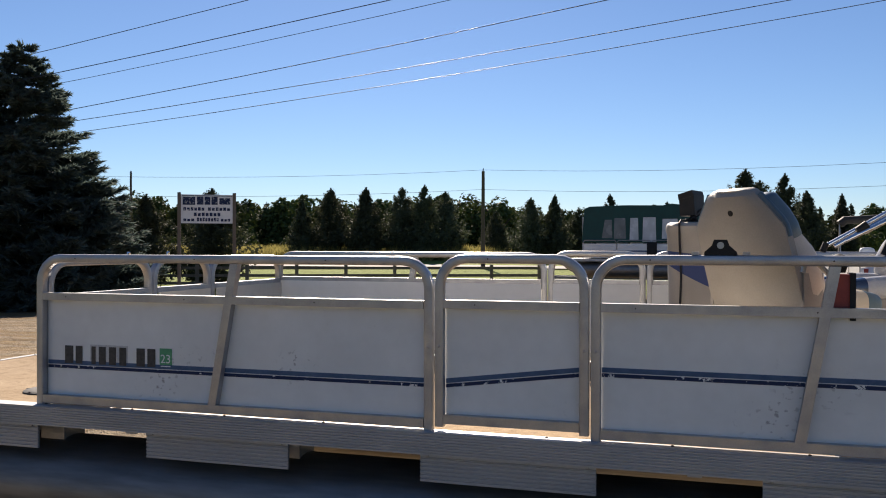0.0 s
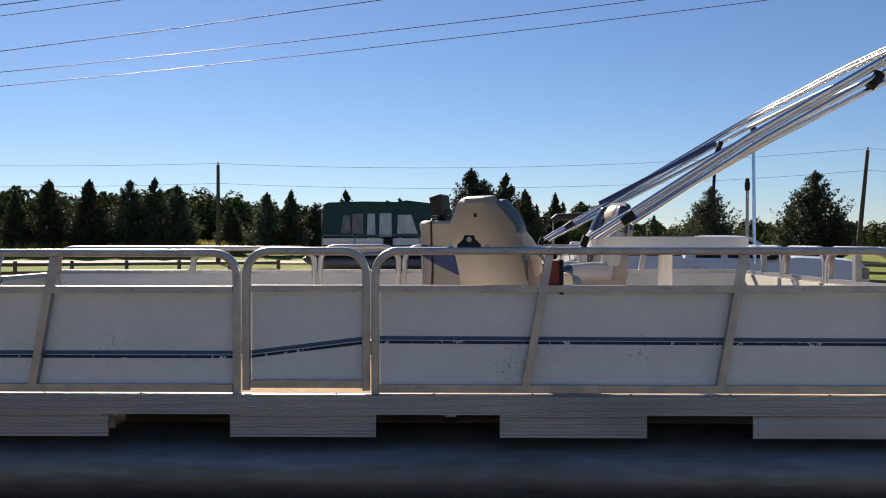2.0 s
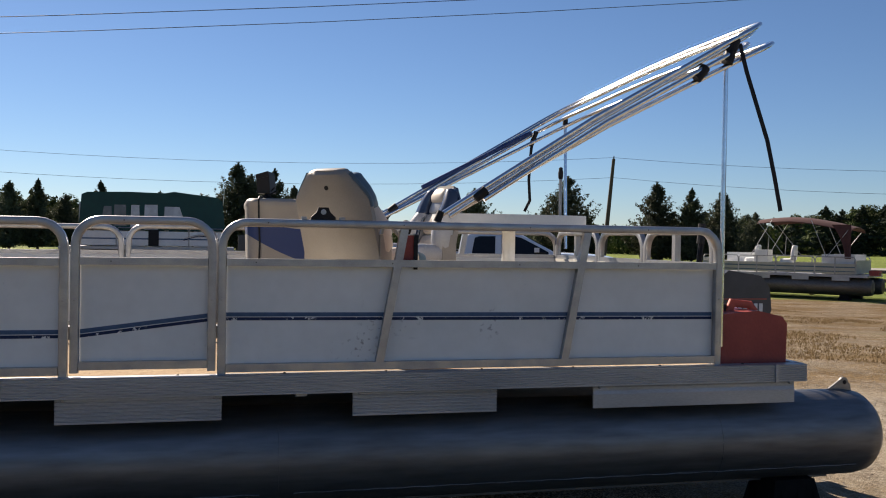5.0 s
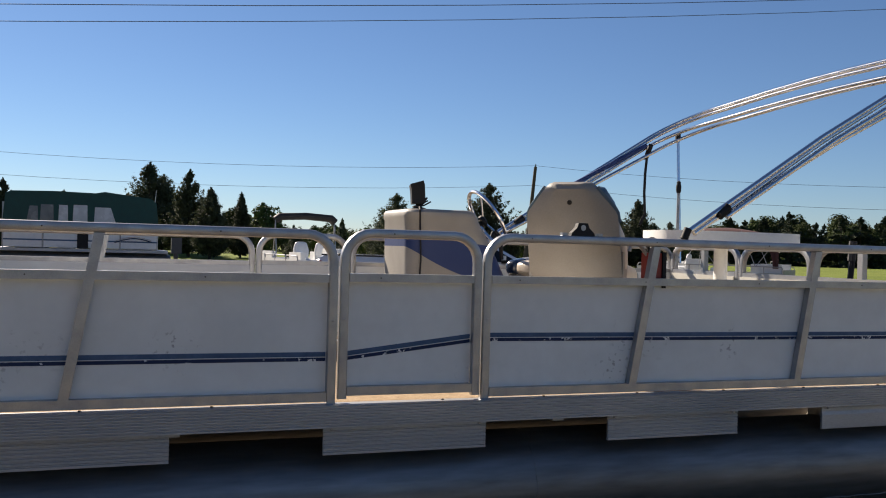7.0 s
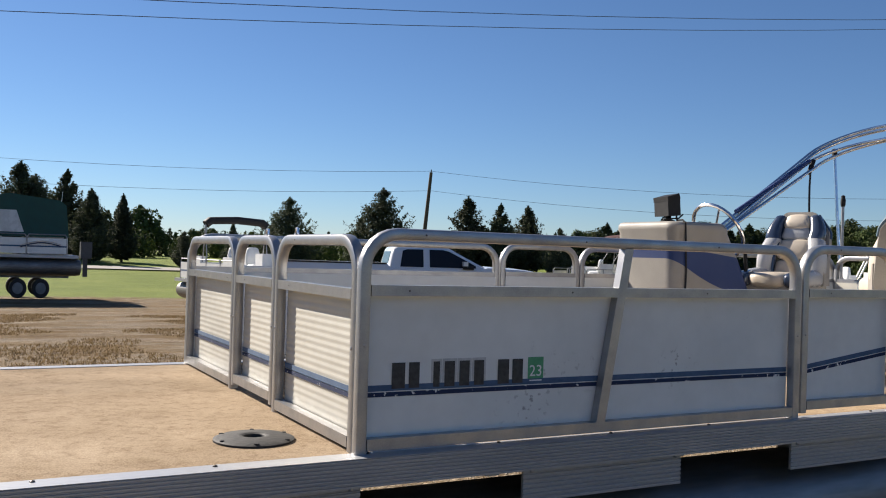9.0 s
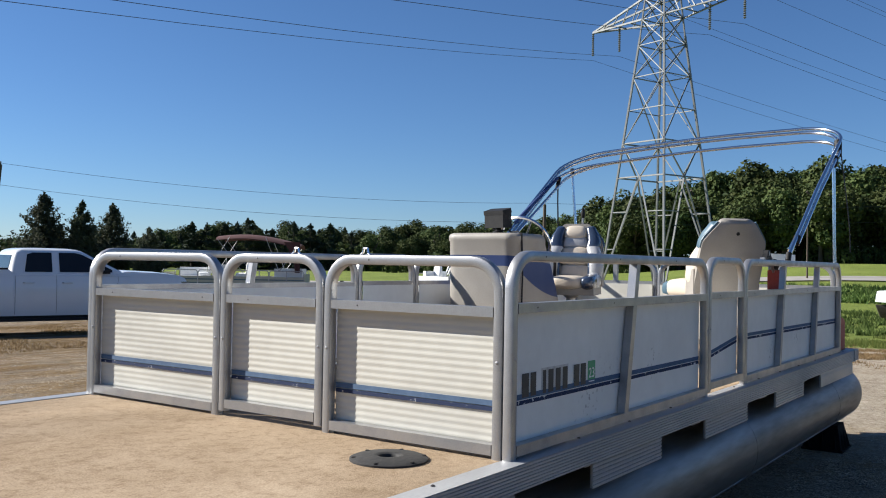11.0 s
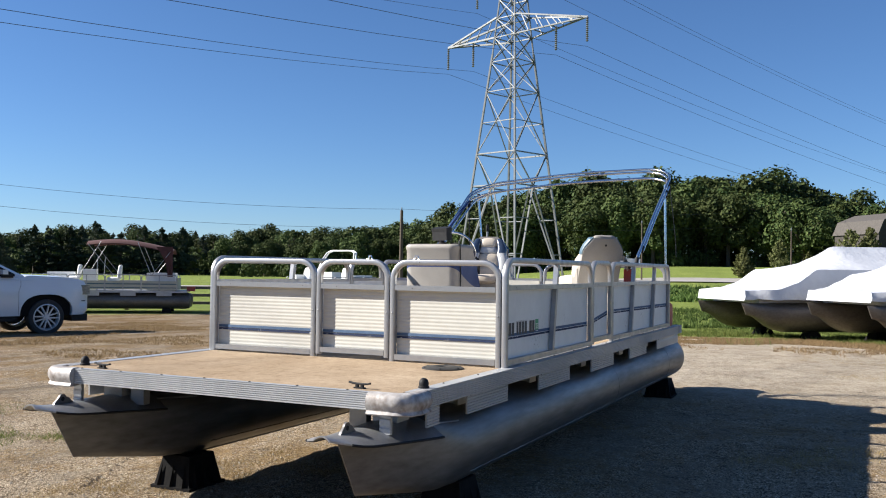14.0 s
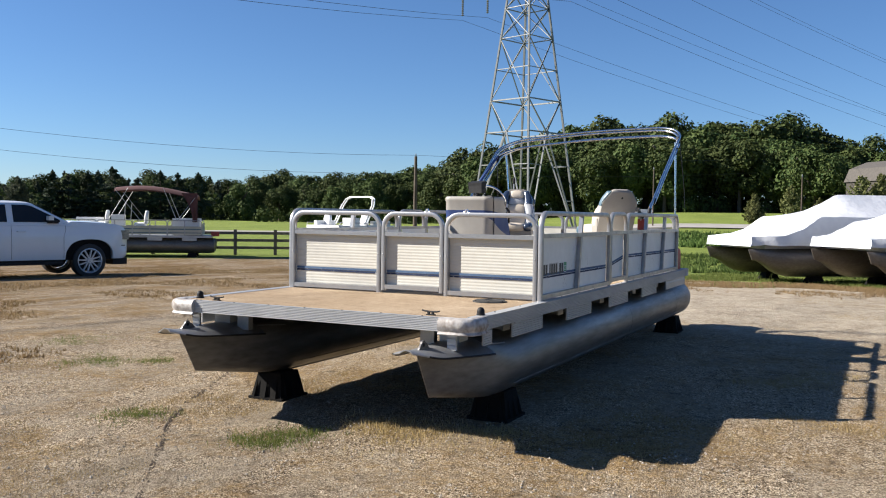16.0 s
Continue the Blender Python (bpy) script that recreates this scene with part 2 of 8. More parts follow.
def worn_carpet():
    """Dusty mottling and small dark flecks over the carpet's pile."""
    t = M["carpet"].node_tree
    b = t.nodes["Principled BSDF"]
    old = b.inputs["Base Color"].links[0].from_socket
    tc = t.nodes.new("ShaderNodeTexCoord")
    for scale, detail, lo, hi, dark, light in ((1.7, 9, 0.36, 0.66, (0.80, 0.77, 0.73), (1.14, 1.15, 1.17)), (26, 5, 0.30, 0.52, (0.72, 0.68, 0.64), (1.04, 1.04, 1.04)), (230, 2, 0.34, 0.62, (0.72, 0.70, 0.68), (1.16, 1.16, 1.16))):
        n = t.nodes.new("ShaderNodeTexNoise")
        n.inputs["Scale"].default_value, n.inputs["Detail"].default_value, n.inputs["Roughness"].default_value = scale, detail, 0.7
        t.links.new(tc.outputs["Object"], n.inputs["Vector"])
        r = t.nodes.new("ShaderNodeValToRGB")
        r.color_ramp.elements[0].position, r.color_ramp.elements[1].position = lo, hi
        r.color_ramp.elements[0].color, r.color_ramp.elements[1].color = (*dark, 1), (*light, 1)
        t.links.new(n.outputs[0], r.inputs[0])
        mx = t.nodes.new("ShaderNodeMix")
        mx.data_type, mx.blend_type = "RGBA", "MULTIPLY"
        mx.inputs[0].default_value = 1.0
        t.links.new(old, mx.inputs[6])
        t.links.new(r.outputs[0], mx.inputs[7])
        old = mx.outputs[2]
    t.links.new(old, b.inputs["Base Color"])


worn_carpet()


def stripe_material():
    """White sheet with a peeling blue pinstripe pair at local heights given by the object's own z = 0."""
    m = bpy.data.materials.new("peeling_blue_stripe")
    m.use_nodes = True
    t = m.node_tree
    b = t.nodes["Principled BSDF"]
    tc = t.nodes.new("ShaderNodeTexCoord")
    n = t.nodes.new("ShaderNodeTexNoise")
    n.inputs["Scale"].default_value = 26
    n.inputs["Detail"].default_value = 6
    n.inputs["Roughness"].default_value = 0.7
    t.links.new(tc.outputs["Object"], n.inputs["Vector"])
    r = t.nodes.new("ShaderNodeValToRGB")
    r.color_ramp.elements[0].position = 0.385
    r.color_ramp.elements[0].color = (0.78, 0.78, 0.75, 1)
    r.color_ramp.elements[1].position = 0.40
    r.color_ramp.elements[1].color = (0.026, 0.038, 0.085, 1)
    t.links.new(n.outputs[0], r.inputs[0])
    t.links.new(r.outputs[0], b.inputs["Base Color"])
    b.inputs["Roughness"].default_value = 0.75
    b.inputs["Specular IOR Level"].default_value = 0.2
    return m


M["stripe_dark"] = stripe_material()
M["stripe_blue"] = mat("faded_blue_stripe", (0.045, 0.09, 0.17), (0.08, 0.135, 0.23), 18, 0.75)


# ---- mesh helpers ----
def part(name, bm, material, parent=None, label="", smooth=False, bevel=0.0):
    """Links a bmesh as one mesh object, under parent if given."""
    if bevel:
        es = [e for e in bm.edges if len(e.link_faces) == 2 and e.calc_face_angle(0) > 0.6]
        bmesh.ops.bevel(bm, geom=es, offset=bevel, segments=2, affect="EDGES", clamp_overlap=True)
    bmesh.ops.recalc_face_normals(bm, faces=bm.faces)
    me = bpy.data.meshes.new(name)
    bm.to_mesh(me)
    bm.free()
    me.materials.append(M[material])
    if smooth:
        me.shade_smooth()
        me.set_sharp_from_angle(angle=radians(38))
    ob = new(name, me)
    if parent:
        ob.parent = parent
    if label:
        tagged(ob, label)
    return ob


def thing(name, m, label, category, group="", kind=""):
    ob = new(name)
    ob.empty_display_size = 0.1
    ob.matrix_world = m
    return tagged(ob, label, category, group, kind)


def box(bm, x0, x1, y0, y1, z0, z1, m=None):
    v = [bm.verts.new(Vector((x, y, z)) if m is None else m @ Vector((x, y, z))) for x in (x0, x1) for y in (y0, y1) for z in (z0, z1)]
    for f in ((0, 1, 3, 2), (4, 6, 7, 5), (0, 4, 5, 1), (2, 3, 7, 6), (0, 2, 6, 4), (1, 5, 7, 3)):
        bm.faces.new([v[i] for i in f])
    return bm


def prism(bm, outline, axis, a, b):
    """The outline (2D) pushed along an axis from a to b. For x: (y, z); for y: (x, z); for z: (x, y)."""
    def p(u, v, w):
        return {"x": (w, u, v), "y": (u, w, v), "z": (u, v, w)}[axis]
    lo = [bm.verts.new(p(u, v, a)) for u, v in outline]
    hi = [bm.verts.new(p(u, v, b)) for u, v in outline]
    n = len(outline)
    bm.faces.new(lo)
    bm.faces.new(hi[::-1])
    for i in range(n):
        bm.faces.new((lo[i], hi[i], hi[(i + 1) % n], lo[(i + 1) % n]))
    return bm


def sweep(bm, pts, prof, up=(0, 0, 1), closed=False):
    """Sweeps a closed 2D profile (side, up) along points."""
    pts = [Vector(p) for p in pts]
    n, rings = len(pts), []
    up = Vector(up)
    for i, p in enumerate(pts):
        a = pts[i - 1] if i or closed else p
        b = pts[(i + 1) % n] if i < n - 1 or closed else p
        d1 = (p - a).normalized() if (p - a).length > 1e-9 else (b - p).normalized()
        d2 = (b - p).normalized() if (b - p).length > 1e-9 else d1
        d = (d1 + d2).normalized()
        s = d.cross(up)
        s = s.normalized() if s.length > 1e-4 else Vector((1, 0, 0))
        u = s.cross(d).normalized()
        k = 1 / max(0.5, math.sqrt(max(0.01, (1 + d1.dot(d2)) / 2)))
        rings.append([bm.verts.new(p + s * (x * k if abs(up.dot(d1.cross(d2))) > 1e-6 else x) + u * (y * k if abs(up.dot(d1.cross(d2))) <= 1e-6 else y)) for x, y in prof])
    m = len(prof)
    for i in range(n if closed else n - 1):
        r, q = rings[i], rings[(i + 1) % n]
        for j in range(m):
            bm.faces.new((r[j], r[(j + 1) % m], q[(j + 1) % m], q[j]))
    if not closed:
        bm.faces.new(rings[0][::-1])
        bm.faces.new(rings[-1])
    return bm


def ring(r, n=10):
    return [(r * math.cos(2 * math.pi * i / n), r * math.sin(2 * math.pi * i / n)) for i in range(n)]


def tube(bm, pts, r, n=10, closed=False):
    d = (Vector(pts[-1]) - Vector(pts[0])) if not closed else Vector((1, 0, 0))
    up = (0, 0, 1) if abs(d.normalized().z) < 0.8 else (0, 1, 0)
    return sweep(bm, pts, ring(r, n), up, closed)


def rounded(w, h, r, n=3):
    """A rounded rectangle profile about the origin."""
    out = []
    for cx, cy, a0 in ((w / 2 - r, h / 2 - r, 0), (-w / 2 + r, h / 2 - r, 90), (-w / 2 + r, -h / 2 + r, 180), (w / 2 - r, -h / 2 + r, 270)):
        for i in range(n + 1):
            a = radians(a0 + 90 * i / n)
            out.append((cx + r * math.cos(a), cy + r * math.sin(a)))
    return out


def lathe(bm, prof, n=16, m=None, caps=True):
    """Turns (radius, height) pairs round z."""
    rings = []
    for r, z in prof:
        ring_v = []
        for i in range(n):
            a = 2 * math.pi * i / n
            v = Vector((r * math.cos(a), r * math.sin(a), z))
            ring_v.append(bm.verts.new(m @ v if m else v))
        rings.append(ring_v)
    for a, b in zip(rings, rings[1:]):
        for i in range(n):
            bm.faces.new((a[i], a[(i + 1) % n], b[(i + 1) % n], b[i]))
    if caps:
        bm.faces.new(rings[0][::-1])
        bm.faces.new(rings[-1])
    else:
        for i in range(n):
            bm.faces.new((rings[-1][i], rings[-1][(i + 1) % n], rings[0][(i + 1) % n], rings[0][i]))
    return bm


def arc(c, r, a0, a1, n=6):
    return [(c[0] + r * math.cos(radians(a0 + (a1 - a0) * i / n)), c[1] + r * math.sin(radians(a0 + (a1 - a0) * i / n))) for i in range(n + 1)]


def smooth01(a, b, v):
    t = min(1, max(0, (v - a) / (b - a)))
    return t * t * (3 - 2 * t)


def ground_z(x, y):
    r = math.hypot(x + 3, y - 3)
    ang = math.degrees(math.atan2(x + 3, y - 3))
    rise = smooth01(60, 80, ang) * (1 - smooth01(115, 150, ang))
    return 0.085 - 0.68 * smooth01(8, 35, r) + 1.0 * smooth01(48, 110, r) + 2.0 * rise * smooth01(36, 105, r)


def at(x, y, rz=0.0, dz=0.0):
    return pose(x, y, ground_z(x, y) + dz, 0, 0, rz)


# ---- ground ----
def ground_material():
    m = bpy.data.materials.new("gravel_and_grass")
    m.use_nodes = True
    t = m.node_tree
    b = t.nodes["Principled BSDF"]
    L = t.links.new

    def node(kind, **kw):
        n = t.nodes.new(kind)
        for k, v in kw.items():
            n.inputs[k].default_value = v
        return n

    def math_(op, a, c=None, clamp=False):
        n = t.nodes.new("ShaderNodeMath")
        n.operation = op
        n.use_clamp = clamp
        for i, v in enumerate((a, c)):
            if v is None:
                continue
            if isinstance(v, (int, float)):
                n.inputs[i].default_value = v
            else:
                L(v, n.inputs[i])
        return n.outputs[0]

    def ramp(v, *stops):
        n = t.nodes.new("ShaderNodeValToRGB")
        e = n.color_ramp.elements
        while len(e) < len(stops):
            e.new(0.5)
        for el, (pos, c) in zip(e, stops):
            el.position, el.color = pos, (*c, 1)
        L(v, n.inputs[0])
        return n.outputs[0]

    def mix(f, a, c):
        n = t.nodes.new("ShaderNodeMix")
        n.data_type = "RGBA"
        L(f, n.inputs[0])
        L(a, n.inputs[6])
        L(c, n.inputs[7])
        return n.outputs[2]

    geo = t.nodes.new("ShaderNodeNewGeometry")
    sep = t.nodes.new("ShaderNodeSeparateXYZ")
    L(geo.outputs["Position"], sep.inputs[0])

    def noise_(scale, detail=5, rough=0.6):
        n = node("ShaderNodeTexNoise", Scale=scale, Detail=detail, Roughness=rough)
        L(geo.outputs["Position"], n.inputs["Vector"])
        return n.outputs[0]

    big, mid, fine = noise_(0.25), noise_(1.6), noise_(34, 6, 0.8)
    vor = node("ShaderNodeTexVoronoi", Scale=42.0)
    grit = node("ShaderNodeTexVoronoi", Scale=105.0)
    for cells in (vor, grit):
        L(geo.outputs["Position"], cells.inputs["Vector"])
    pick = t.nodes.new("ShaderNodeSeparateColor")
    L(grit.outputs["Color"], pick.inputs[0])
    # fine gravel over pale dust
    stones = ramp(math_("ADD", math_("MULTIPLY", pick.outputs[0], 0.50), math_("ADD", math_("MULTIPLY", vor.outputs["Color"], 0.22), math_("MULTIPLY", fine, 0.28))),
                  (0.20, (0.055, 0.042, 0.030)), (0.43, (0.42, 0.335, 0.228)), (0.60, (0.70, 0.58, 0.425)), (0.76, (0.92, 0.81, 0.64)))
    # shade in the gaps between the pebbles, multiplied into their colour
    gap = t.nodes.new("ShaderNodeMix")
    gap.data_type, gap.blend_type = "RGBA", "MULTIPLY"
    gap.inputs[0].default_value = 1.0
    L(stones, gap.inputs[6])
    L(ramp(grit.outputs["Distance"], (0.42, (1, 1, 1)), (0.72, (0.34, 0.30, 0.26))), gap.inputs[7])
    stones = gap.outputs[2]
    dirt = ramp(math_("ADD", math_("MULTIPLY", fine, 0.45), math_("ADD", math_("MULTIPLY", pick.outputs[1], 0.30), math_("MULTIPLY", noise_(7.0, 6, 0.7), 0.25))), (0.3, (0.16, 0.130, 0.095)), (0.5, (0.345, 0.288, 0.213)), (0.7, (0.53, 0.455, 0.35)))
    # long pale wheel tracks across the yard
    track = t.nodes.new("ShaderNodeMapping")
    track.inputs["Rotation"].default_value = (0, 0, 0.55)
    track.inputs["Scale"].default_value = (0.16, 1.5, 1)
    L(geo.outputs["Position"], track.inputs[0])
    tn = node("ShaderNodeTexNoise", Scale=1.0, Detail=6, Roughness=0.65)
    L(track.outputs[0], tn.inputs["Vector"])
    f1 = math_("MULTIPLY", math_("SUBTRACT", math_("ADD", math_("MULTIPLY", tn.outputs[0], 0.7), math_("MULTIPLY", mid, 0.3)), 0.47), 9.0, True)
    # pale crushed-stone lane behind the stern
    lane = math_("MULTIPLY", math_("SUBTRACT", math_("ADD", sep.outputs[0], math_("MULTIPLY", mid, 2.0)), 2.6), 0.5, True)
    lane = math_("MULTIPLY", lane, math_("MULTIPLY", math_("SUBTRACT", 8.5, sep.outputs[1]), 0.5, True))
    f1 = math_("MAXIMUM", f1, lane)
    gravel = mix(f1, stones, dirt)
    # brown dry grass and roots in ragged patches, denser away from the tracks
    dry = ramp(math_("ADD", math_("MULTIPLY", fine, 0.5), math_("MULTIPLY", noise_(22, 6, 0.8), 0.5)), (0.36, (0.065, 0.040, 0.016)), (0.5, (0.29, 0.185, 0.074)), (0.64, (0.52, 0.365, 0.150)))
    f2 = math_("ADD", math_("MULTIPLY", noise_(0.55, 8, 0.72), 0.75), math_("ADD", math_("MULTIPLY", noise_(11.0, 6, 0.8), 0.35), math_("MULTIPLY", tn.outputs[0], -0.10)))
    # more of it past the yard's middle, in streaks along the lane
    streak = t.nodes.new("ShaderNodeMapping")
    streak.inputs["Rotation"].default_value = (0, 0, 0.85)
    streak.inputs["Scale"].default_value = (0.35, 1.6, 1)
    L(geo.outputs["Position"], streak.inputs[0])
    sn = node("ShaderNodeTexNoise", Scale=1.0, Detail=8, Roughness=0.72)
    L(streak.outputs[0], sn.inputs["Vector"])
    beyond = math_("MULTIPLY", math_("SUBTRACT", sep.outputs[1], 7.0), 0.09, True)
    f2 = math_("ADD", f2, math_("MULTIPLY", beyond, math_("SUBTRACT", math_("MULTIPLY", sn.outputs[0], 1.2), 0.57)))
    f2 = math_("MULTIPLY", math_("SUBTRACT", f2, 0.485), 8.0, True)
    gravel = mix(lane, gravel, ramp(math_("ADD", math_("MULTIPLY", fine, 0.6), math_("MULTIPLY", noise_(5.0, 7, 0.75), 0.4)), (0.34, (0.27, 0.225, 0.17)), (0.5, (0.50, 0.435, 0.345)), (0.66, (0.70, 0.625, 0.51))))
    f2 = math_("MULTIPLY", f2, math_("SUBTRACT", 1.0, math_("MULTIPLY", lane, 0.8)))
    gravel = mix(math_("MULTIPLY", f2, 0.85), gravel, dry)
    # clods and damp spots a hand's width across
    spot = math_("MULTIPLY", math_("SUBTRACT", noise_(9.0, 8, 0.8), 0.575), 14.0, True)
    gravel = mix(math_("MULTIPLY", spot, 0.6), gravel, ramp(fine, (0.3, (0.09, 0.068, 0.045)), (0.7, (0.21, 0.165, 0.11))))
    tone = t.nodes.new("ShaderNodeMix")
    tone.data_type, tone.blend_type = "RGBA", "MULTIPLY"
    tone.inputs[0].default_value = 1.0
    L(gravel, tone.inputs[6])
    L(ramp(math_("ADD", math_("MULTIPLY", noise_(1.8, 9, 0.78), 0.45), math_("MULTIPLY", noise_(13.0, 7, 0.85), 0.55)), (0.39, (0.40, 0.36, 0.31)), (0.48, (0.84, 0.81, 0.765)), (0.57, (1.0, 0.985, 0.95))), tone.inputs[7])
    gravel = tone.outputs[2]
    # soil and thatch darken the ground past the gravelled middle of the yard
    soil = t.nodes.new("ShaderNodeMix")
    soil.data_type, soil.blend_type = "RGBA", "MULTIPLY"
    L(math_("MULTIPLY", beyond, math_("MULTIPLY", sn.outputs[0], 1.7, True)), soil.inputs[0])
    L(gravel, soil.inputs[6])
    soil.inputs[7].default_value = (0.64, 0.61, 0.585, 1)
    gravel = soil.outputs[2]
    grass = ramp(math_("ADD", math_("MULTIPLY", noise_(6), 0.5), math_("MULTIPLY", big, 0.5)),
                 (0.3, (0.11, 0.15, 0.03)), (0.55, (0.19, 0.235, 0.05)), (0.75, (0.29, 0.29, 0.085)))
    # the lawn starts about 36 m from the boats, and behind the stern nearer the wrapped boats
    r2 = math_("SQRT", math_("ADD", math_("POWER", math_("ABSOLUTE", math_("ADD", sep.outputs[0], 3.0)), 2.0),
                             math_("POWER", math_("ABSOLUTE", math_("SUBTRACT", sep.outputs[1], 3.0)), 2.0)))
    edge = math_("MULTIPLY", math_("SUBTRACT", mid, 0.5), 5.0)
    far = math_("MULTIPLY", math_("SUBTRACT", math_("ADD", r2, edge), 36.0), 0.6, True)
    side = math_("SUBTRACT", math_("ADD", math_("MULTIPLY", sep.outputs[0], 0.9), math_("MULTIPLY", sep.outputs[1], 0.42)), 15.2)
    side = math_("MULTIPLY", math_("ADD", side, edge), 0.5, True)
    side = math_("MULTIPLY", side, math_("MULTIPLY", math_("SUBTRACT", 15.0, sep.outputs[1]), 0.4, True))
    col = mix(math_("MAXIMUM", far, side), gravel, grass)
    L(col, b.inputs["Base Color"])
    b.inputs["Roughness"].default_value = 0.95
    b.inputs["Specular IOR Level"].default_value = 0.15
    bp = t.nodes.new("ShaderNodeBump")
    bp.inputs["Distance"].default_value = 0.014
    L(math_("ADD", math_("ADD", math_("MULTIPLY", grit.outputs["Distance"], 0.9), math_("MULTIPLY", vor.outputs["Distance"], 0.6)), math_("ADD", math_("MULTIPLY", fine, 0.5), math_("ADD", math_("MULTIPLY", mid, 2.0), math_("MULTIPLY", noise_(11.0, 7, 0.8), 3.6)))), bp.inputs["Height"])
    L(bp.outputs[0], b.inputs["Normal"])
    return m


M["ground"] = ground_material()


def scuffed_panel():
    """The white sheet, with faint smears and a few dark scuffs."""
    m = M["panel"]
    t = m.node_tree
    b = t.nodes["Principled BSDF"]
    old = b.inputs["Base Color"].links[0].from_socket
    tc = t.nodes.new("ShaderNodeTexCoord")
    a = t.nodes.new("ShaderNodeTexNoise")
    a.inputs["Scale"].default_value = 2.6
    a.inputs["Detail"].default_value = 3
    c = t.nodes.new("ShaderNodeTexNoise")
    c.inputs["Scale"].default_value = 45
    c.inputs["Detail"].default_value = 6
    for n in (a, c):
        t.links.new(tc.outputs["Object"], n.inputs["Vector"])
    ra = t.nodes.new("ShaderNodeMapRange")
    ra.inputs[1].default_value, ra.inputs[2].default_value = 0.58, 0.72
    t.links.new(a.outputs[0], ra.inputs[0])
    rc = t.nodes.new("ShaderNodeMapRange")
    rc.inputs[1].default_value, rc.inputs[2].default_value = 0.58, 0.66
    t.links.new(c.outputs[0], rc.inputs[0])
    mu = t.nodes.new("ShaderNodeMath")
    mu.operation = "MULTIPLY"
    t.links.new(ra.outputs[0], mu.inputs[0])
    t.links.new(rc.outputs[0], mu.inputs[1])
    mx = t.nodes.new("ShaderNodeMix")
    mx.data_type = "RGBA"
    t.links.new(mu.outputs[0], mx.inputs[0])
    t.links.new(old, mx.inputs[6])
    mx.inputs[7].default_value = (0.36, 0.35, 0.33, 1)
    t.links.new(mx.outputs[2], b.inputs["Base Color"])


scuffed_panel()


def build_ground():
    """One sheet: close-set lines in the yard, wider and wider out to the horizon."""
    def lines(lo, hi, step):
        inner = [lo + step * i for i in range(int((hi - lo) / step) + 1)]
        d, p, q = step * 1.6, inner[0], inner[-1]
        low, high = [], []
        while d < 900:
            p, q = p - d, q + d
            low.append(p)
            high.append(q)
            d *= 1.15
        return low[::-1] + inner + high
    xs, ys = lines(-8.8, 5.5, 0.046), lines(-2.0, 12.5, 0.046)
    verts = []
    for y in ys:
        for x in xs:
            z = ground_z(x, y)
            near = smooth01(-10.5, -8.5, x) * (1 - smooth01(4.5, 7.0, x)) * smooth01(-4.0, -2.0, y) * (1 - smooth01(11.0, 14.0, y))
            if near > 0:
                lump = noise.noise(Vector((x * 3.1, y * 3.1, 0)))
                clod = noise.noise(Vector((x * 7.5, y * 7.5, 3)))
                # shallow wheel ruts curve along the lane
                u, v = x * 0.60 + y * 0.80, -x * 0.80 + y * 0.60 + 0.25 * math.sin(0.5 * x)
                rut = noise.noise(Vector((u * 0.5, v * 3.4, 7)))
                z += near * (0.012 * noise.noise(Vector((x * 0.6, y * 0.6, 0))) + 0.008 * lump + 0.012 * clod * (0.6 + lump) + 0.010 * rut)
            verts.append((x, y, z))
    n = len(xs)
    faces = [(j * n + i, j * n + i + 1, (j + 1) * n + i + 1, (j + 1) * n + i) for j in range(len(ys) - 1) for i in range(n - 1)]
    me = bpy.data.meshes.new("ground")
    me.from_pydata(verts, [], faces)
    me.materials.append(M["ground"])
    me.shade_smooth()
    tagged(new("ground", me), "gravel boat yard with dry grass, lawn and fields beyond", "ground", kind="structure")


build_ground()
# ---- the pontoon boat ----
DECK, NEAR, FAR, BOW, STERN = 0.903, 3.90, 6.15, -4.68, 1.98
PONTOONS = (4.13, 5.96)
MIDY = (NEAR + FAR) / 2
boat = thing("pontoon_boat", pose(-1.35, MIDY, 0), "older white pontoon boat with aluminium rails standing on black blocks", "boat")
BOAT_INV = boat.matrix_world.inverted()


def on_boat(name, bm, material, label="", smooth=False, bevel=0.0):
    ob = part(name, bm, material, boat, label, smooth, bevel)
    ob.matrix_parent_inverse = BOAT_INV
    return ob


# deck
on_boat("deck", box(bmesh.new(), BOW + 0.03, STERN - 0.03, NEAR + 0.036, FAR - 0.036, 0.880, DECK), "carpet", "deck covered in worn tan carpet")
# dark sheet added so that the deck's underside reads as shaded
on_boat("deck_shade_sheet", box(bmesh.new(), BOW + 0.03, STERN - 0.03, NEAR + 0.036, FAR - 0.036, 0.866, 0.8795), "pole_wood", "dark sheet added under the carpet in place of shade")


def ribbed(y_out, y_in, z0, z1, ribs):
    """A closed outline (side, height) with ridges on the outer face."""
    out = [(y_in, z0), (y_out, z0)]
    h = (z1 - z0) / ribs
    d = 0.004 if y_in > y_out else -0.004
    for i in range(ribs):
        z = z0 + i * h
        out += [(y_out, z + h * 0.15), (y_out, z + h * 0.6), (y_out + d, z + h * 0.75), (y_out + d, z + h * 0.9)]
    return out + [(y_out, z1), (y_in, z1)]


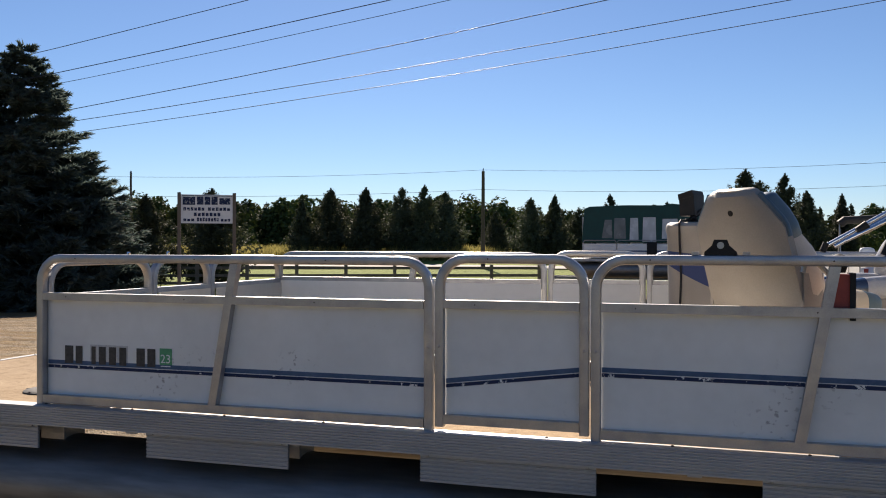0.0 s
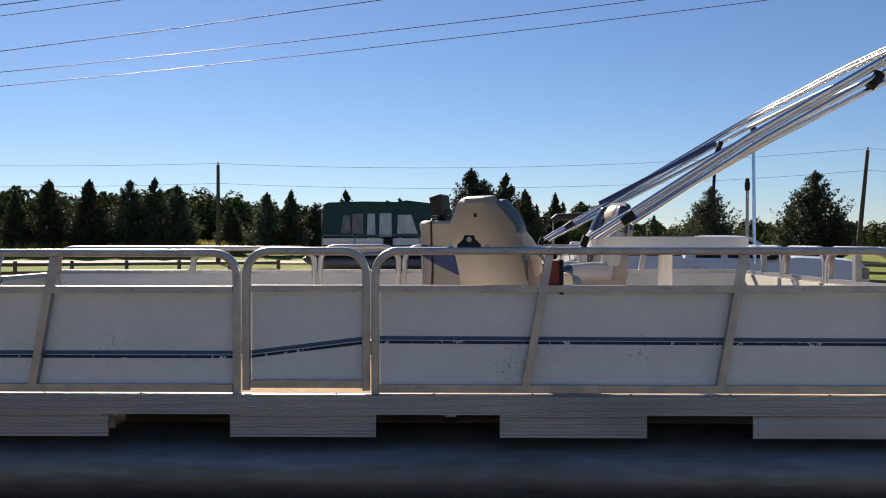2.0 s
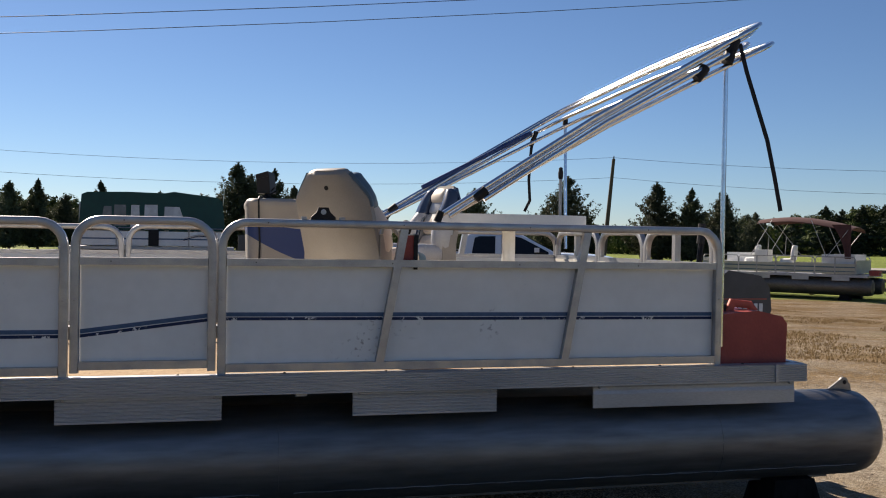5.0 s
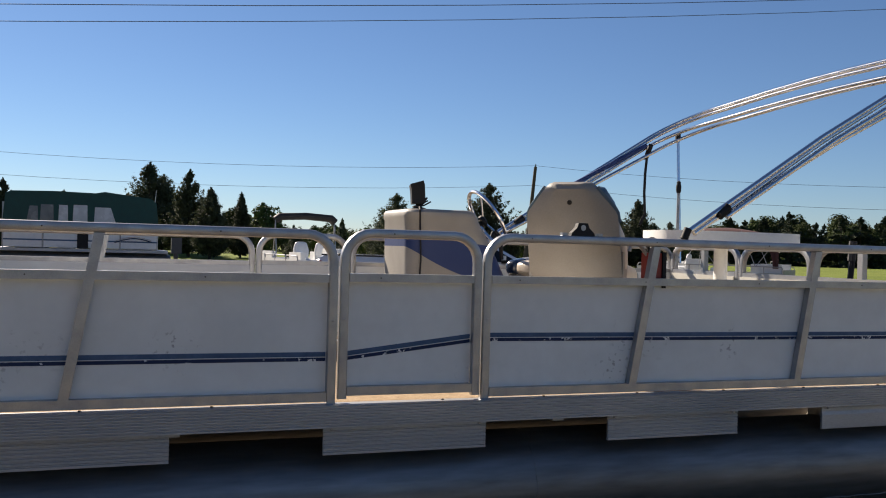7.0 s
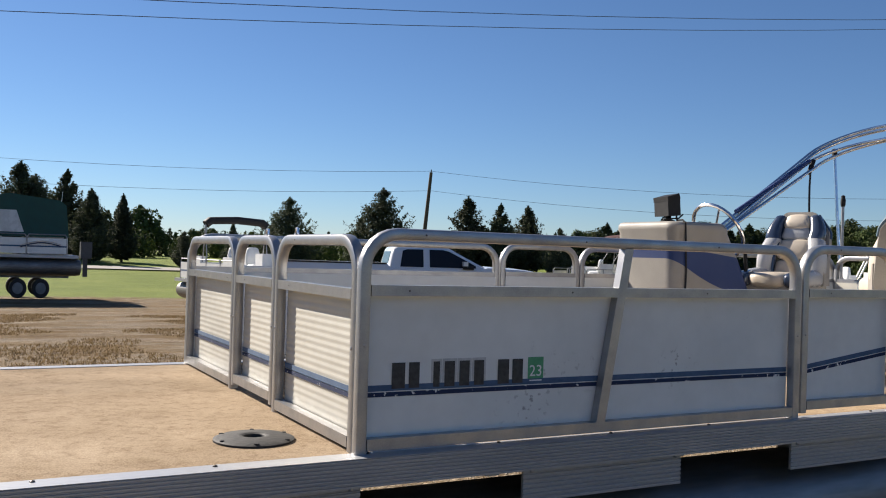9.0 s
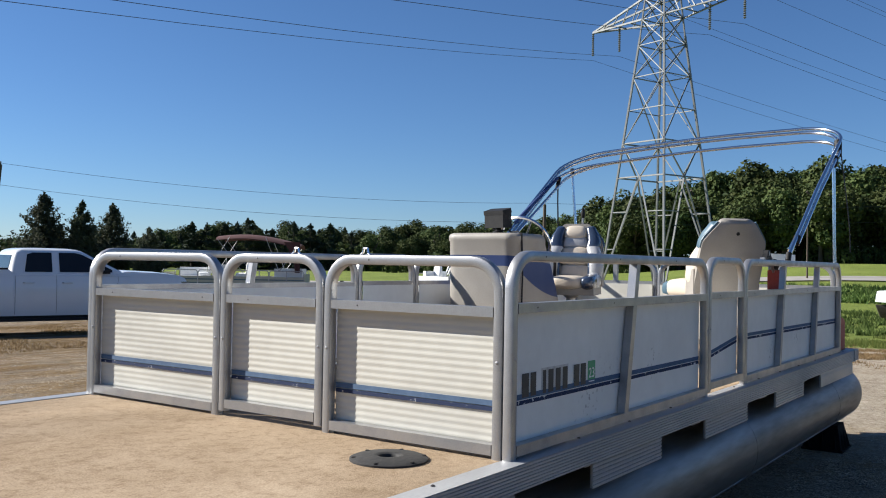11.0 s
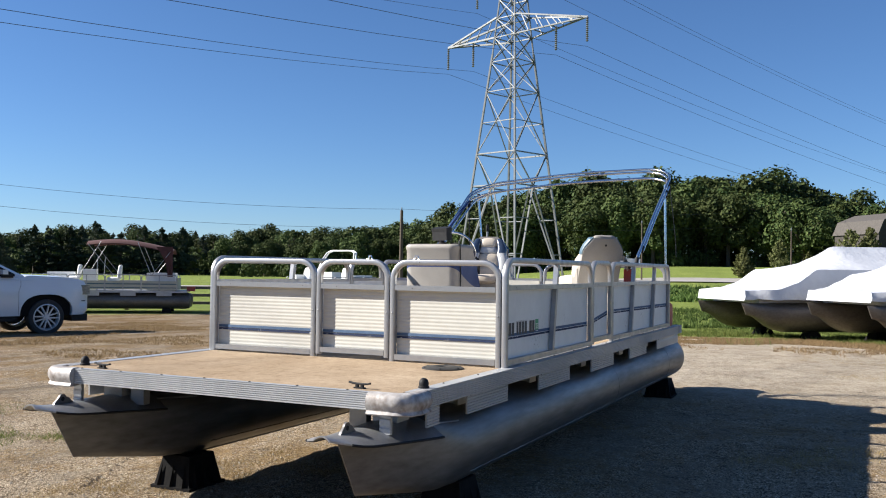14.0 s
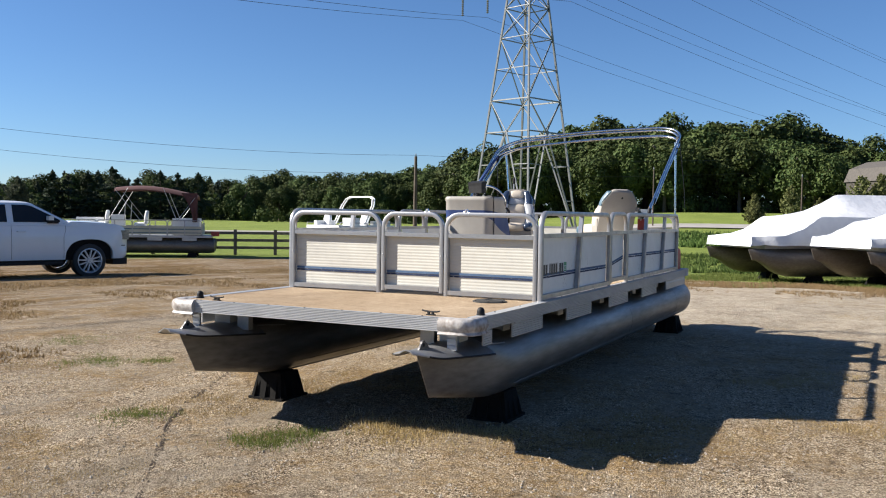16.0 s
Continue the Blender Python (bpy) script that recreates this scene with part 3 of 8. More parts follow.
for yo, yi in ((3.858, 3.934), (FAR + 0.042, FAR - 0.034)):
    on_boat("rub_rail", prism(bmesh.new(), ribbed(yo, yi, 0.822, 0.906, 8), "x", BOW + 0.1, STERN), "alu_rib", "ribbed aluminium edge rail")
on_boat("rub_rail", prism(bmesh.new(), ribbed(BOW - 0.012, BOW + 0.028, 0.822, 0.906, 8), "y", 4.02, 6.03), "alu_rib", "ribbed aluminium edge rail")
on_boat("rub_rail", prism(bmesh.new(), ribbed(STERN + 0.012, STERN - 0.028, 0.822, 0.906, 8), "y", NEAR, FAR), "alu_rib")
for yo, yi in ((3.852, 3.872), (FAR + 0.048, FAR + 0.028)):
    on_boat("joint_cover", box(bmesh.new(), 1.80, 1.815, min(yo, yi), max(yo, yi), 0.82, 0.908), "alu_rib")

# skirt plates between deck and pontoon, every other bay
PLATES = ((-4.42, -4.28), (-3.93, -3.33), (-2.765, -2.098), (-1.535, -0.866), (-0.30, 0.368), (0.848, 1.934))
for yo, yi in ((3.893, 3.905), (FAR + 0.007, FAR - 0.005)):
    for a, b in PLATES:
        pl = on_boat("skirt_plate", prism(bmesh.new(), ribbed(yo, yi, 0.712, 0.82, 7 if b < 0.5 else 1), "x", a, b), "alu_rib")
        for bx in (a + 0.03, b - 0.03):
            bo = part("bolt", lathe(bmesh.new(), [(0.007, 0), (0.007, 0.008), (0.004, 0.01)], 8), "alu", pl)
            bo.matrix_basis = pose(bx, min(yo, yi) if yo < 5 else max(yo, yi), 0.812, 90 if yo < 5 else -90)

# cross members and risers
for i in range(9):
    x = -4.45 + i * 0.78
    on_boat("cross_member", box(bmesh.new(), x, x + 0.05, NEAR + 0.02, FAR - 0.02, 0.80, 0.866), "alu_rib")
for yc in PONTOONS:
    for i in range(9):
        x = (-4.36, -3.63, -2.43, -1.2, 0.03, 1.1, 1.7, -3.4, -2.2)[i]
        on_boat("riser", box(bmesh.new(), x - 0.06, x + 0.07, yc - 0.07, yc + 0.07, 0.70, 0.80), "alu_rib")

# thin dark sheet added under the far edge to block light through the gaps
on_boat("light_block_sheet", box(bmesh.new(), -4.28, 1.62, 6.02, 6.024, 0.69, 0.82), "wrap_pontoon")


def build_pontoon(yc):
    R, zc, n = 0.225, 0.503, 32
    bm = bmesh.new()
    rings = []

    def add(x_of, w, lo, hi, e=1.0):
        row = []
        for i in range(n):
            a = 2 * math.pi * i / n
            c, q = math.cos(a), math.sin(a)
            z = lo + (math.copysign(abs(q) ** e, q) + 1) / 2 * (hi - lo)
            row.append(bm.verts.new((x_of(z), yc + R * w * math.copysign(abs(c) ** e, c), z)))
        rings.append(row)
    # flat-sided wedge with a raked stem, blending into the round tube
    for k in range(12, 0, -1):
        s = k / 12
        lo, hi = zc - R + 0.135 * s ** 1.25, zc + R - 0.03 * s
        add(lambda z: -3.78 - s * (0.92 + 0.17 * (z - 0.41) / 0.29), max(0.015, 1 - s ** 1.25), lo, hi, 1 - 0.62 * smooth01(0.0, 0.45, s))
    for x in (-3.78, -3.0, -2.0, -1.0, 0.0, 1.0, 2.0, 2.40):
        add(lambda z: x, 1.0, zc - R, zc + R)
    for c, w in ((2.47, 0.94), (2.51, 0.80), (2.535, 0.5), (2.54, 0.1)):
        add(lambda z: c, w, zc - R * w, zc + R * w)
    for p, q in zip(rings, rings[1:]):
        for i in range(n):
            bm.faces.new((p[i], p[(i + 1) % n], q[(i + 1) % n], q[i]))
    bm.faces.new(rings[0])
    bm.faces.new(rings[-1])
    pon = on_boat("pontoon", bm, "pontoon", "dull scuffed aluminium pontoon", True)
    # weld seams
    for x in (-0.62, 1.55):
        part("weld_seam", tube(bmesh.new(), [(x, yc + 0.2255 * math.cos(a / 12 * math.pi), zc + 0.2255 * math.sin(a / 12 * math.pi)) for a in range(24)], 0.0018, 5, True), "pontoon", pon)
    # a rough weld runs low along each side, ground away in places
    for side in (-1, 1):
        for a, b in ((-3.75, -0.70), (-0.55, 2.35)):
            k = int((b - a) / 0.06)
            part("weld_line", tube(bmesh.new(), [(a + (b - a) * i / k, yc + side * 0.2255 * math.cos(0.66), zc - 0.2255 * math.sin(0.66) + 0.002 * math.sin(i * 2.3 + a)) for i in range(k + 1)], 0.0026, 5), "weld", pon, "pale rough weld line")
    # folded chine where the flat side of the nose meets its rounded shoulder
    for side in (-1, 1):
        pts = []
        for k in range(1, 12):
            q = k / 12
            lo, hi, e = zc - R + 0.135 * q ** 1.25, zc + R - 0.03 * q, 1 - 0.62 * smooth01(0.0, 0.45, q)
            c = math.sqrt(0.5) ** e
            z = lo + (c + 1) / 2 * (hi - lo)
            pts.append((-3.78 - q * (0.92 + 0.17 * (z - 0.41) / 0.29), yc + side * (R * max(0.015, 1 - q ** 1.25) * c + 0.001), z))
        part("chine", tube(bmesh.new(), pts, 0.0045, 6), "lip", pon, "bright folded chine", True)
    # keel strip
    part("keel", box(bmesh.new(), -3.7, 2.3, yc - 0.012, yc + 0.012, 0.262, 0.280), "pontoon", pon)
    # bow lip: a broad curved plate with an upturned tip
    bm = bmesh.new()
    grid, top = [], []
    N, W = 12, 10
    for i in range(N + 1):
        s = i / N
        x = -4.22 - s * 0.78
        half = 0.235 * (1 - 0.50 * s ** 1.3) if s < 0.86 else 0.235 * (1 - 0.50 * s ** 1.3) * math.sqrt(max(0.02, 1 - ((s - 0.86) / 0.15) ** 2))
        row, row2 = [], []
        for j in range(W + 1):
            v = -1 + 2 * j / W
            drop = (0.075 * (1 - s) + 0.02) * v * v
            z = 0.735 - 0.02 * s - drop + 0.03 * max(0, (s - 0.7) / 0.3) ** 2
            row.append(bm.verts.new((x, yc + v * half, z - 0.008)))
            row2.append(bm.verts.new((x, yc + v * half, z)))
        grid.append(row)
        top.append(row2)
    for g in (grid, top):
        for i in range(N):
            for j in range(W):
                bm.faces.new((g[i][j], g[i + 1][j], g[i + 1][j + 1], g[i][j + 1]))
    for i in range(N):
        for j in (0, W):
            bm.faces.new((grid[i][j], grid[i + 1][j], top[i + 1][j], top[i][j]))
    for i in (0, N):
        for j in range(W):
            bm.faces.new((grid[i][j], grid[i][j + 1], top[i][j + 1], top[i][j]))
    part("bow_lip", bm, "lip", pon, "curved bow plate with black edge trim", True)
    for side in (-1, 1):
        pts = []
        for i in range(N):
            s = i / N
            half = 0.235 * (1 - 0.50 * s ** 1.3) if s < 0.86 else 0.235 * (1 - 0.5 * s ** 1.3) * math.sqrt(max(0.02, 1 - ((s - 0.86) / 0.15) ** 2))
            pts.append((-4.22 - s * 0.78, yc + side * half, 0.735 - 0.02 * s - (0.075 * (1 - s) + 0.02) - 0.004 + 0.03 * max(0, (s - 0.7) / 0.3) ** 2))
        part("edge_trim", tube(bmesh.new(), pts, 0.007, 6), "black", pon, "black rubber edge trim")
    # towing eye
    bm = bmesh.new()
    out = [(-4.86, 0.705), (-4.70, 0.71), (-4.75, 0.755)] + arc((-4.79, 0.748), 0.027, 20, 160, 6) + [(-4.84, 0.735)]
    prism(bm, out, "y", yc - 0.006, yc + 0.006)
    part("towing_eye", bm, "pontoon", pon)
    part("eye_hole", tube(bmesh.new(), [(-4.79, yc - 0.008, 0.748), (-4.79, yc + 0.008, 0.748)], 0.012, 10), "black", pon)
    out = [(2.26, 0.70), (2.45, 0.70), (2.44, 0.755)] + arc((2.40, 0.765), 0.028, 0, 150, 5)
    part("stern_eye", prism(bmesh.new(), out, "y", yc - 0.006, yc + 0.006), "pontoon", pon)
    part("eye_hole", tube(bmesh.new(), [(2.405, yc - 0.008, 0.765), (2.405, yc + 0.008, 0.765)], 0.012, 10), "black", pon)


for yc in PONTOONS:
    build_pontoon(yc)
for yc in (4.02, 6.03):
    on_boat("front_strut", prism(bmesh.new(), ribbed(-4.62, -4.60, 0.70, 0.83, 3), "y", yc - 0.03, yc + 0.03), "alu_rib")
for yc in (4.30, 5.79):
    on_boat("front_strut", box(bmesh.new(), -4.40, -4.35, yc - 0.05, yc + 0.05, 0.68, 0.82), "alu")


def corner_cap(side):
    """Cast corner: a thick rounded L with a bulge, hugging the deck corner."""
    y0 = 3.905 if side < 0 else FAR - 0.005
    s = -1 if side < 0 else 1
    path = [(-4.49, y0 + s * 0.038), (-4.60, y0 + s * 0.046), (-4.655, y0 + s * 0.030), (-4.682, y0 - s * 0.012), (-4.690, y0 - s * 0.07), (-4.690, y0 - s * 0.165)]
    pts = []
    for (ax, ay), (bx, by) in zip(path, path[1:]):
        pts += [(ax + (bx - ax) * k / 4, ay + (by - ay) * k / 4, 0.858) for k in range(4)]
    pts.append((*path[-1], 0.858))
    # flat top, full rounded nose, a shallow groove low down and a small flared foot
    prof = [(-0.040, 0.048), (-0.020, 0.052), (0.004, 0.051), (0.020, 0.044), (0.031, 0.028), (0.035, 0.008), (0.033, -0.012), (0.024, -0.026), (0.022, -0.034), (0.031, -0.048), (0.028, -0.054), (0.010, -0.053), (-0.040, -0.048)]
    bm = sweep(bmesh.new(), pts, [(s * a, b) for a, b in prof])
    return on_boat("corner_cap", bm, "cast", "scuffed cast aluminium corner cap", True)


corner_cap(-1)
corner_cap(1)
for k in range(7):
    on_boat("rivet", lathe(bmesh.new(), [(0.007, 0), (0.006, 0.003), (0.002, 0.005)], 8, pose(BOW + 0.008, 4.20 + 0.29 * k, 0.906)), "screw")
for k in range(14):
    on_boat("rivet", lathe(bmesh.new(), [(0.007, 0), (0.006, 0.003), (0.002, 0.005)], 8, pose(-4.2 + 0.45 * k, NEAR + 0.012, 0.906)), "screw")

# ---- railings ----
RAIL_H, MID, LOW = 0.678, 0.487, 0.030


def railing(m, L, braces, stripe, ribs, lift=0.0, top=RAIL_H, mid=MID):
    """One fence section: bent tube frame, mid and bottom rail, sheet, stripes and slanted braces. Local x runs along it, -y is outside."""
    w, d, R = 0.036, 0.036, 0.105
    prof = rounded(w, d, 0.008, 2)
    h = w / 2
    pts = [(h, 0, lift), (h, 0, top - h - R)]
    pts += [(x, 0, z) for x, z in arc((h + R, top - h - R), R, 180, 90, 6)][1:]
    pts += [(x, 0, z) for x, z in arc((L - h - R, top - h - R), R, 90, 0, 6)]
    pts += [(L - h, 0, lift)]
    rail = on_boat("railing", sweep(bmesh.new(), pts, prof, (0, 1, 0)), "alu", "bent aluminium tube frame with white sheet infill", True)
    rail.matrix_basis = m
    part("mid_rail", box(bmesh.new(), w, L - w, -0.017, 0.017, mid - 0.016, mid + 0.016), "alu", rail, bevel=0.004)
    part("bottom_rail", box(bmesh.new(), w, L - w, -0.017, 0.017, lift + LOW - 0.018, lift + LOW + 0.016), "alu", rail, bevel=0.004)
    z0, z1 = lift + LOW + 0.01, mid - 0.01
    bm = bmesh.new()
    if ribs:
        rows = 96
        out = []
        for i in range(rows + 1):
            z = z0 + (z1 - z0) * i / rows
            out.append((0.024 - 0.0013 * math.sin(math.pi * (z - z0) / 0.0235) ** 2, z))
        prism(bm, out + [(0.032, z1), (0.032, z0)], "x", w - 0.004, L - w + 0.004)
    else:
        box(bm, w - 0.004, L - w + 0.004, 0.0205, 0.0235, z0, z1)
    part("panel", bm, "panel_cream" if ribs else "panel", rail, "cream ribbed aluminium sheet" if ribs else "white painted aluminium sheet")
    ys = 0.0185
    a, b = stripe
    for z_lo, z_hi, mt, nm in ((0.005, 0.023, "stripe_blue", "stripe"), (-0.012, 0.0015, "stripe_dark", "stripe")):
        bm = bmesh.new()
        v = [bm.verts.new(c) for c in ((w, ys, a + z_lo), (L - w, ys, b + z_lo), (L - w, ys, b + z_hi), (w, ys, a + z_hi),
                                       (w, ys + 0.002, a + z_lo), (L - w, ys + 0.002, b + z_lo), (L - w, ys + 0.002, b + z_hi), (w, ys + 0.002, a + z_hi))]
        for f in ((0, 1, 2, 3), (7, 6, 5, 4), (0, 4, 5, 1), (3, 2, 6, 7), (0, 3, 7, 4), (1, 5, 6, 2)):
            bm.faces.new([v[i] for i in f])
        part(nm, bm, mt, rail, "faded blue stripe" if mt == "stripe_blue" else "peeling navy stripe")
    for ub, ut in braces:
        k = (ut - ub) / (mid - LOW)
        for (za, zb) in ((LOW + 0.016, mid - 0.016), (mid + 0.016, top - w)):
            ua, uz = ub + k * (za - LOW), ub + k * (zb - LOW)
            bm = bmesh.new()
            v = []
            for u, z in ((ua, za), (uz, zb)):
                for dx, yy in ((-0.018, -0.0165), (0.018, -0.0165), (0.018, 0.0165), (-0.018, 0.0165)):
                    v.append(bm.verts.new((u + dx, yy, z)))
            for f in ((3, 2, 1, 0), (4, 5, 6, 7), (0, 1, 5, 4), (1, 2, 6, 5), (2, 3, 7, 6), (3, 0, 4, 7)):
                bm.faces.new([v[i] for i in f])
            part("brace", bm, "alu", rail, bevel=0.004)
    for u in (h, L - h):
        for z in (mid - 0.16,):
            r = part("rivet", lathe(bmesh.new(), [(0.006, 0), (0.005, 0.002), (0.002, 0.003)], 8), "alu", rail)
            r.matrix_basis = pose(u, -0.018, z, 90)
    k = 0
    while 0.16 + 0.6 * k < L - 0.1:
        for z in (top - h, mid):
            sc = part("screw", lathe(bmesh.new(), [(0.0032, 0), (0.0032, 0.001), (0.0015, 0.0015)], 6), "screw", rail)
            sc.matrix_basis = pose(0.16 + 0.6 * k + (0.05 if z > mid else 0.0), -0.0178 if z > mid else -0.0168, z, 90)
        k += 1
    return rail


YN, YF = NEAR + 0.018, FAR - 0.018
s_f, s_r = 0.175, 0.245     # stripe height over the deck, fore and aft
near_fore = railing(pose(-3.346, YN, DECK), 1.856, [(0.889, 0.969)], (s_f, s_f), False, top=0.668, mid=0.482)
railing(pose(-1.482, YN, DECK), 0.588, [], (s_f + 0.002, s_r - 0.004), False, 0.02)
railing(pose(-0.888, YN, DECK), 2.412, [(0.705, 0.787), (1.590, 1.672)], (s_r, s_r - 0.008), False)
# far side, seen from inside, mirrored
railing(pose(-1.490, YF, DECK, 0, 0, 180), 1.856, [(1.856 - 0.889, 1.856 - 0.969)], (s_f, s_f), False, top=0.668, mid=0.482)
railing(pose(-0.894, YF, DECK, 0, 0, 180), 0.588, [], (s_r - 0.004, s_f), False, 0.02)
railing(pose(1.524, YF, DECK, 0, 0, 180), 2.412, [(2.412 - 0.705, 2.412 - 0.787), (2.412 - 1.59, 2.412 - 1.672)], (s_r, s_r), False)
# bow: three ribbed sections, the middle one a gate
XF = -3.346 + 0.018
FRONT = s_f - 0.016
BOW_TOP = 0.648


def rail_clip(rail, u):
    """A small hooped snap clip on the top rail."""
    part("rail_clip", tube(bmesh.new(), [(u - 0.022, 0, BOW_TOP), (u - 0.012, 0, BOW_TOP + 0.006), (u - 0.008, 0, BOW_TOP + 0.022), (u + 0.008, 0, BOW_TOP + 0.022), (u + 0.012, 0, BOW_TOP + 0.006), (u + 0.022, 0, BOW_TOP)], 0.004, 6), "chrome", rail, "small steel clip")


railing(pose(XF, 6.128, DECK, 0, 0, -90), 0.862, [], (FRONT, FRONT), True, 0.0, BOW_TOP, 0.468)
rail_clip(railing(pose(XF, 5.260, DECK, 0, 0, -90), 0.552, [], (FRONT, FRONT), True, 0.02, BOW_TOP, 0.468), 0.40)
rail_clip(railing(pose(XF, 4.702, DECK, 0, 0, -90), 0.762, [], (FRONT, FRONT), True, 0.0, BOW_TOP, 0.468), 0.18)
# stern
XS = 1.524 - 0.018
railing(pose(XS, 3.938, DECK, 0, 0, 90), 0.76, [(0.4, 0.4)], (s_r, s_r), True)
railing(pose(XS, 4.704, DECK, 0, 0, 90), 0.64, [], (s_r, s_r), True)
railing(pose(XS, 5.350, DECK, 0, 0, 90), 0.76, [(0.38, 0.38)], (s_r, s_r), True)

# registration: plain bars in place of the characters, and a green dated sticker
u = 0.126
for k, (wd, bg) in enumerate(((0.044, 0), (0.036, 0), (0, 0), (0.022, 1), (0.036, 1), (0.036, 1), (0.036, 1), (0, 0), (0.042, 0), (0.040, 0))):
    if not wd:
        u += 0.035
        continue
    if bg:
        part("sticker", box(bmesh.new(), u - 0.007, u + wd + 0.007, 0.0188, 0.0204, 0.178, 0.272), "letter_bg", near_fore, "silver sticker square")
    part("marking_bar", box(bmesh.new(), u, u + wd, 0.0178, 0.0187, 0.186, 0.264), "letter", near_fore, "black marking bar")
    u += wd + 0.013 + 0.004 * bg
tag = part("dated_sticker", box(bmesh.new(), 0.616, 0.676, 0.0188, 0.0204, 0.180, 0.268), "green_tag", near_fore, "green sticker dated 23")
fc = bpy.data.curves.new("number", "FONT")
fc.body, fc.size, fc.extrude = "23", 0.052, 0.0004
fc.materials.append(M["white"])
fo = new("number", fc)
fo.parent = near_fore
fo.matrix_basis = pose(0.620, 0.0184, 0.206, 90)
part("sticker_line", box(bmesh.new(), 0.622, 0.670, 0.0182, 0.0187, 0.190, 0.194), "white", near_fore)

# ---- fittings on the bow deck ----
def deck_ring():
    t = thing("deck_ring", pose(-3.55, 4.225, DECK), "round black plastic seat base plate on the carpet", "deck plate")
    prof = [(0.030, 0.0), (0.125, 0.0), (0.125, 0.006), (0.112, 0.011), (0.070, 0.013), (0.050, 0.016), (0.040, 0.016), (0.033, 0.012), (0.030, 0.004)]
    bm = bmesh.new()
    rings = []
    for r, z in prof:
        rings.append([bm.verts.new((r * math.cos(2 * math.pi * i / 32), r * math.sin(2 * math.pi * i / 32), z)) for i in range(32)])
    for a, b in zip(rings, rings[1:] + rings[:1]):
        for i in range(32):
            bm.faces.new((a[i], a[(i + 1) % 32], b[(i + 1) % 32], b[i]))
    part("plate", bm, "black_worn", t, "", True)
    part("socket", lathe(bmesh.new(), [(0.031, 0.0005), (0.031, 0.002)], 24), "black", t)
    for i in range(6):
        a = math.pi / 3 * i + 0.3
        s = part("screw", lathe(bmesh.new(), [(0.008, 0.006), (0.007, 0.0125)], 8), "black", t)
        s.location = (0.112 * math.cos(a), 0.112 * math.sin(a), 0)


deck_ring()


def cleat(x, y, rz):
    t = thing("mooring_cleat", pose(x, y, DECK, 0, 0, rz) @ Matrix.Scale(0.84, 4), "small black mooring cleat on the deck edge", "cleat", "bow cleats")
    part("base", box(bmesh.new(), -0.035, 0.035, -0.014, 0.014, 0, 0.008), "black", t, bevel=0.003)
    for sx in (-0.018, 0.018):
        part("leg", box(bmesh.new(), sx - 0.008, sx + 0.008, -0.009, 0.009, 0.008, 0.024), "black", t)
    pts = [(-0.075, 0, 0.034), (-0.05, 0, 0.029), (0, 0, 0.027), (0.05, 0, 0.029), (0.075, 0, 0.034)]
    part("horn", sweep(bmesh.new(), pts, rounded(0.018, 0.011, 0.004, 2)), "black", t, "", True)


cleat(-4.58, 4.185, 84)
cleat(-4.60, 5.86, 84)


def bow_light(x, y):
    t = thing("bow_light", pose(x, y, DECK) @ Matrix.Scale(0.82, 4), "small black domed navigation light on the bow", "light", "bow lights")
    part("base", lathe(bmesh.new(), [(0.034, 0), (0.034, 0.012), (0.030, 0.016)], 16), "black", t, "", True)
    part("dome", lathe(bmesh.new(), [(0.029, 0.016), (0.030, 0.035), (0.025, 0.052), (0.014, 0.062), (0.002, 0.065)], 16), "black", t, "", True)


bow_light(-4.42, 3.915)
bow_light(-4.52, 6.08)


def block(x, y, rz, z_top):
    t = thing("support_block", at(x, y, rz), "tapered black plastic boat stand on the gravel", "boat stand", "blocks under the boat")
    bm = bmesh.new()
    lo = [(-0.155, -0.14), (0.155, -0.14), (0.155, 0.14), (-0.155, 0.14)]
    hi = [(-0.115, -0.105), (0.115, -0.105), (0.115, 0.105), (-0.115, 0.105)]
    a = [bm.verts.new((*p, 0.02)) for p in lo]
    b = [bm.verts.new((*p, z_top)) for p in hi]
    bm.faces.new(a[::-1])
    bm.faces.new(b)
    for i in range(4):
        bm.faces.new((a[i], a[(i + 1) % 4], b[(i + 1) % 4], b[i]))
    part("body", bm, "stand_black", t, "", False, 0.012)
    part("foot_flange", box(bmesh.new(), -0.172, 0.172, -0.157, 0.157, 0, 0.02), "stand_black", t, bevel=0.005)
    for k in range(3):
        for s in (-1, 1):
            bm = bmesh.new()
            u0 = -0.10 + 0.10 * k
            p = [bm.verts.new(c) for c in ((u0 - 0.014, s * 0.136, 0.02), (u0 + 0.014, s * 0.136, 0.02), (u0 * 0.9, s * 0.124, 0.16), (u0, s * 0.160, 0.02))]
            for f in ((0, 1, 3), (0, 3, 2), (1, 2, 3), (0, 2, 1)):
                bm.faces.new([p[i] for i in f])
            part("rib", bm, "stand_black", t)
            bm = bmesh.new()
            p = [bm.verts.new(c) for c in ((s * 0.150, u0 - 0.014, 0.02), (s * 0.150, u0 + 0.014, 0.02), (s * 0.137, u0 * 0.9, 0.16), (s * 0.176, u0, 0.02))]
            for f in ((0, 1, 3), (0, 3, 2), (1, 2, 3), (0, 2, 1)):
                bm.faces.new([p[i] for i in f])
            part("rib", bm, "stand_black", t)


for bx, by in ((-3.82, 5.90), (-3.62, 4.13), (2.02, 4.10), (2.02, 5.96)):
    block(bx, by, 0, 0.290 - ground_z(bx, by))
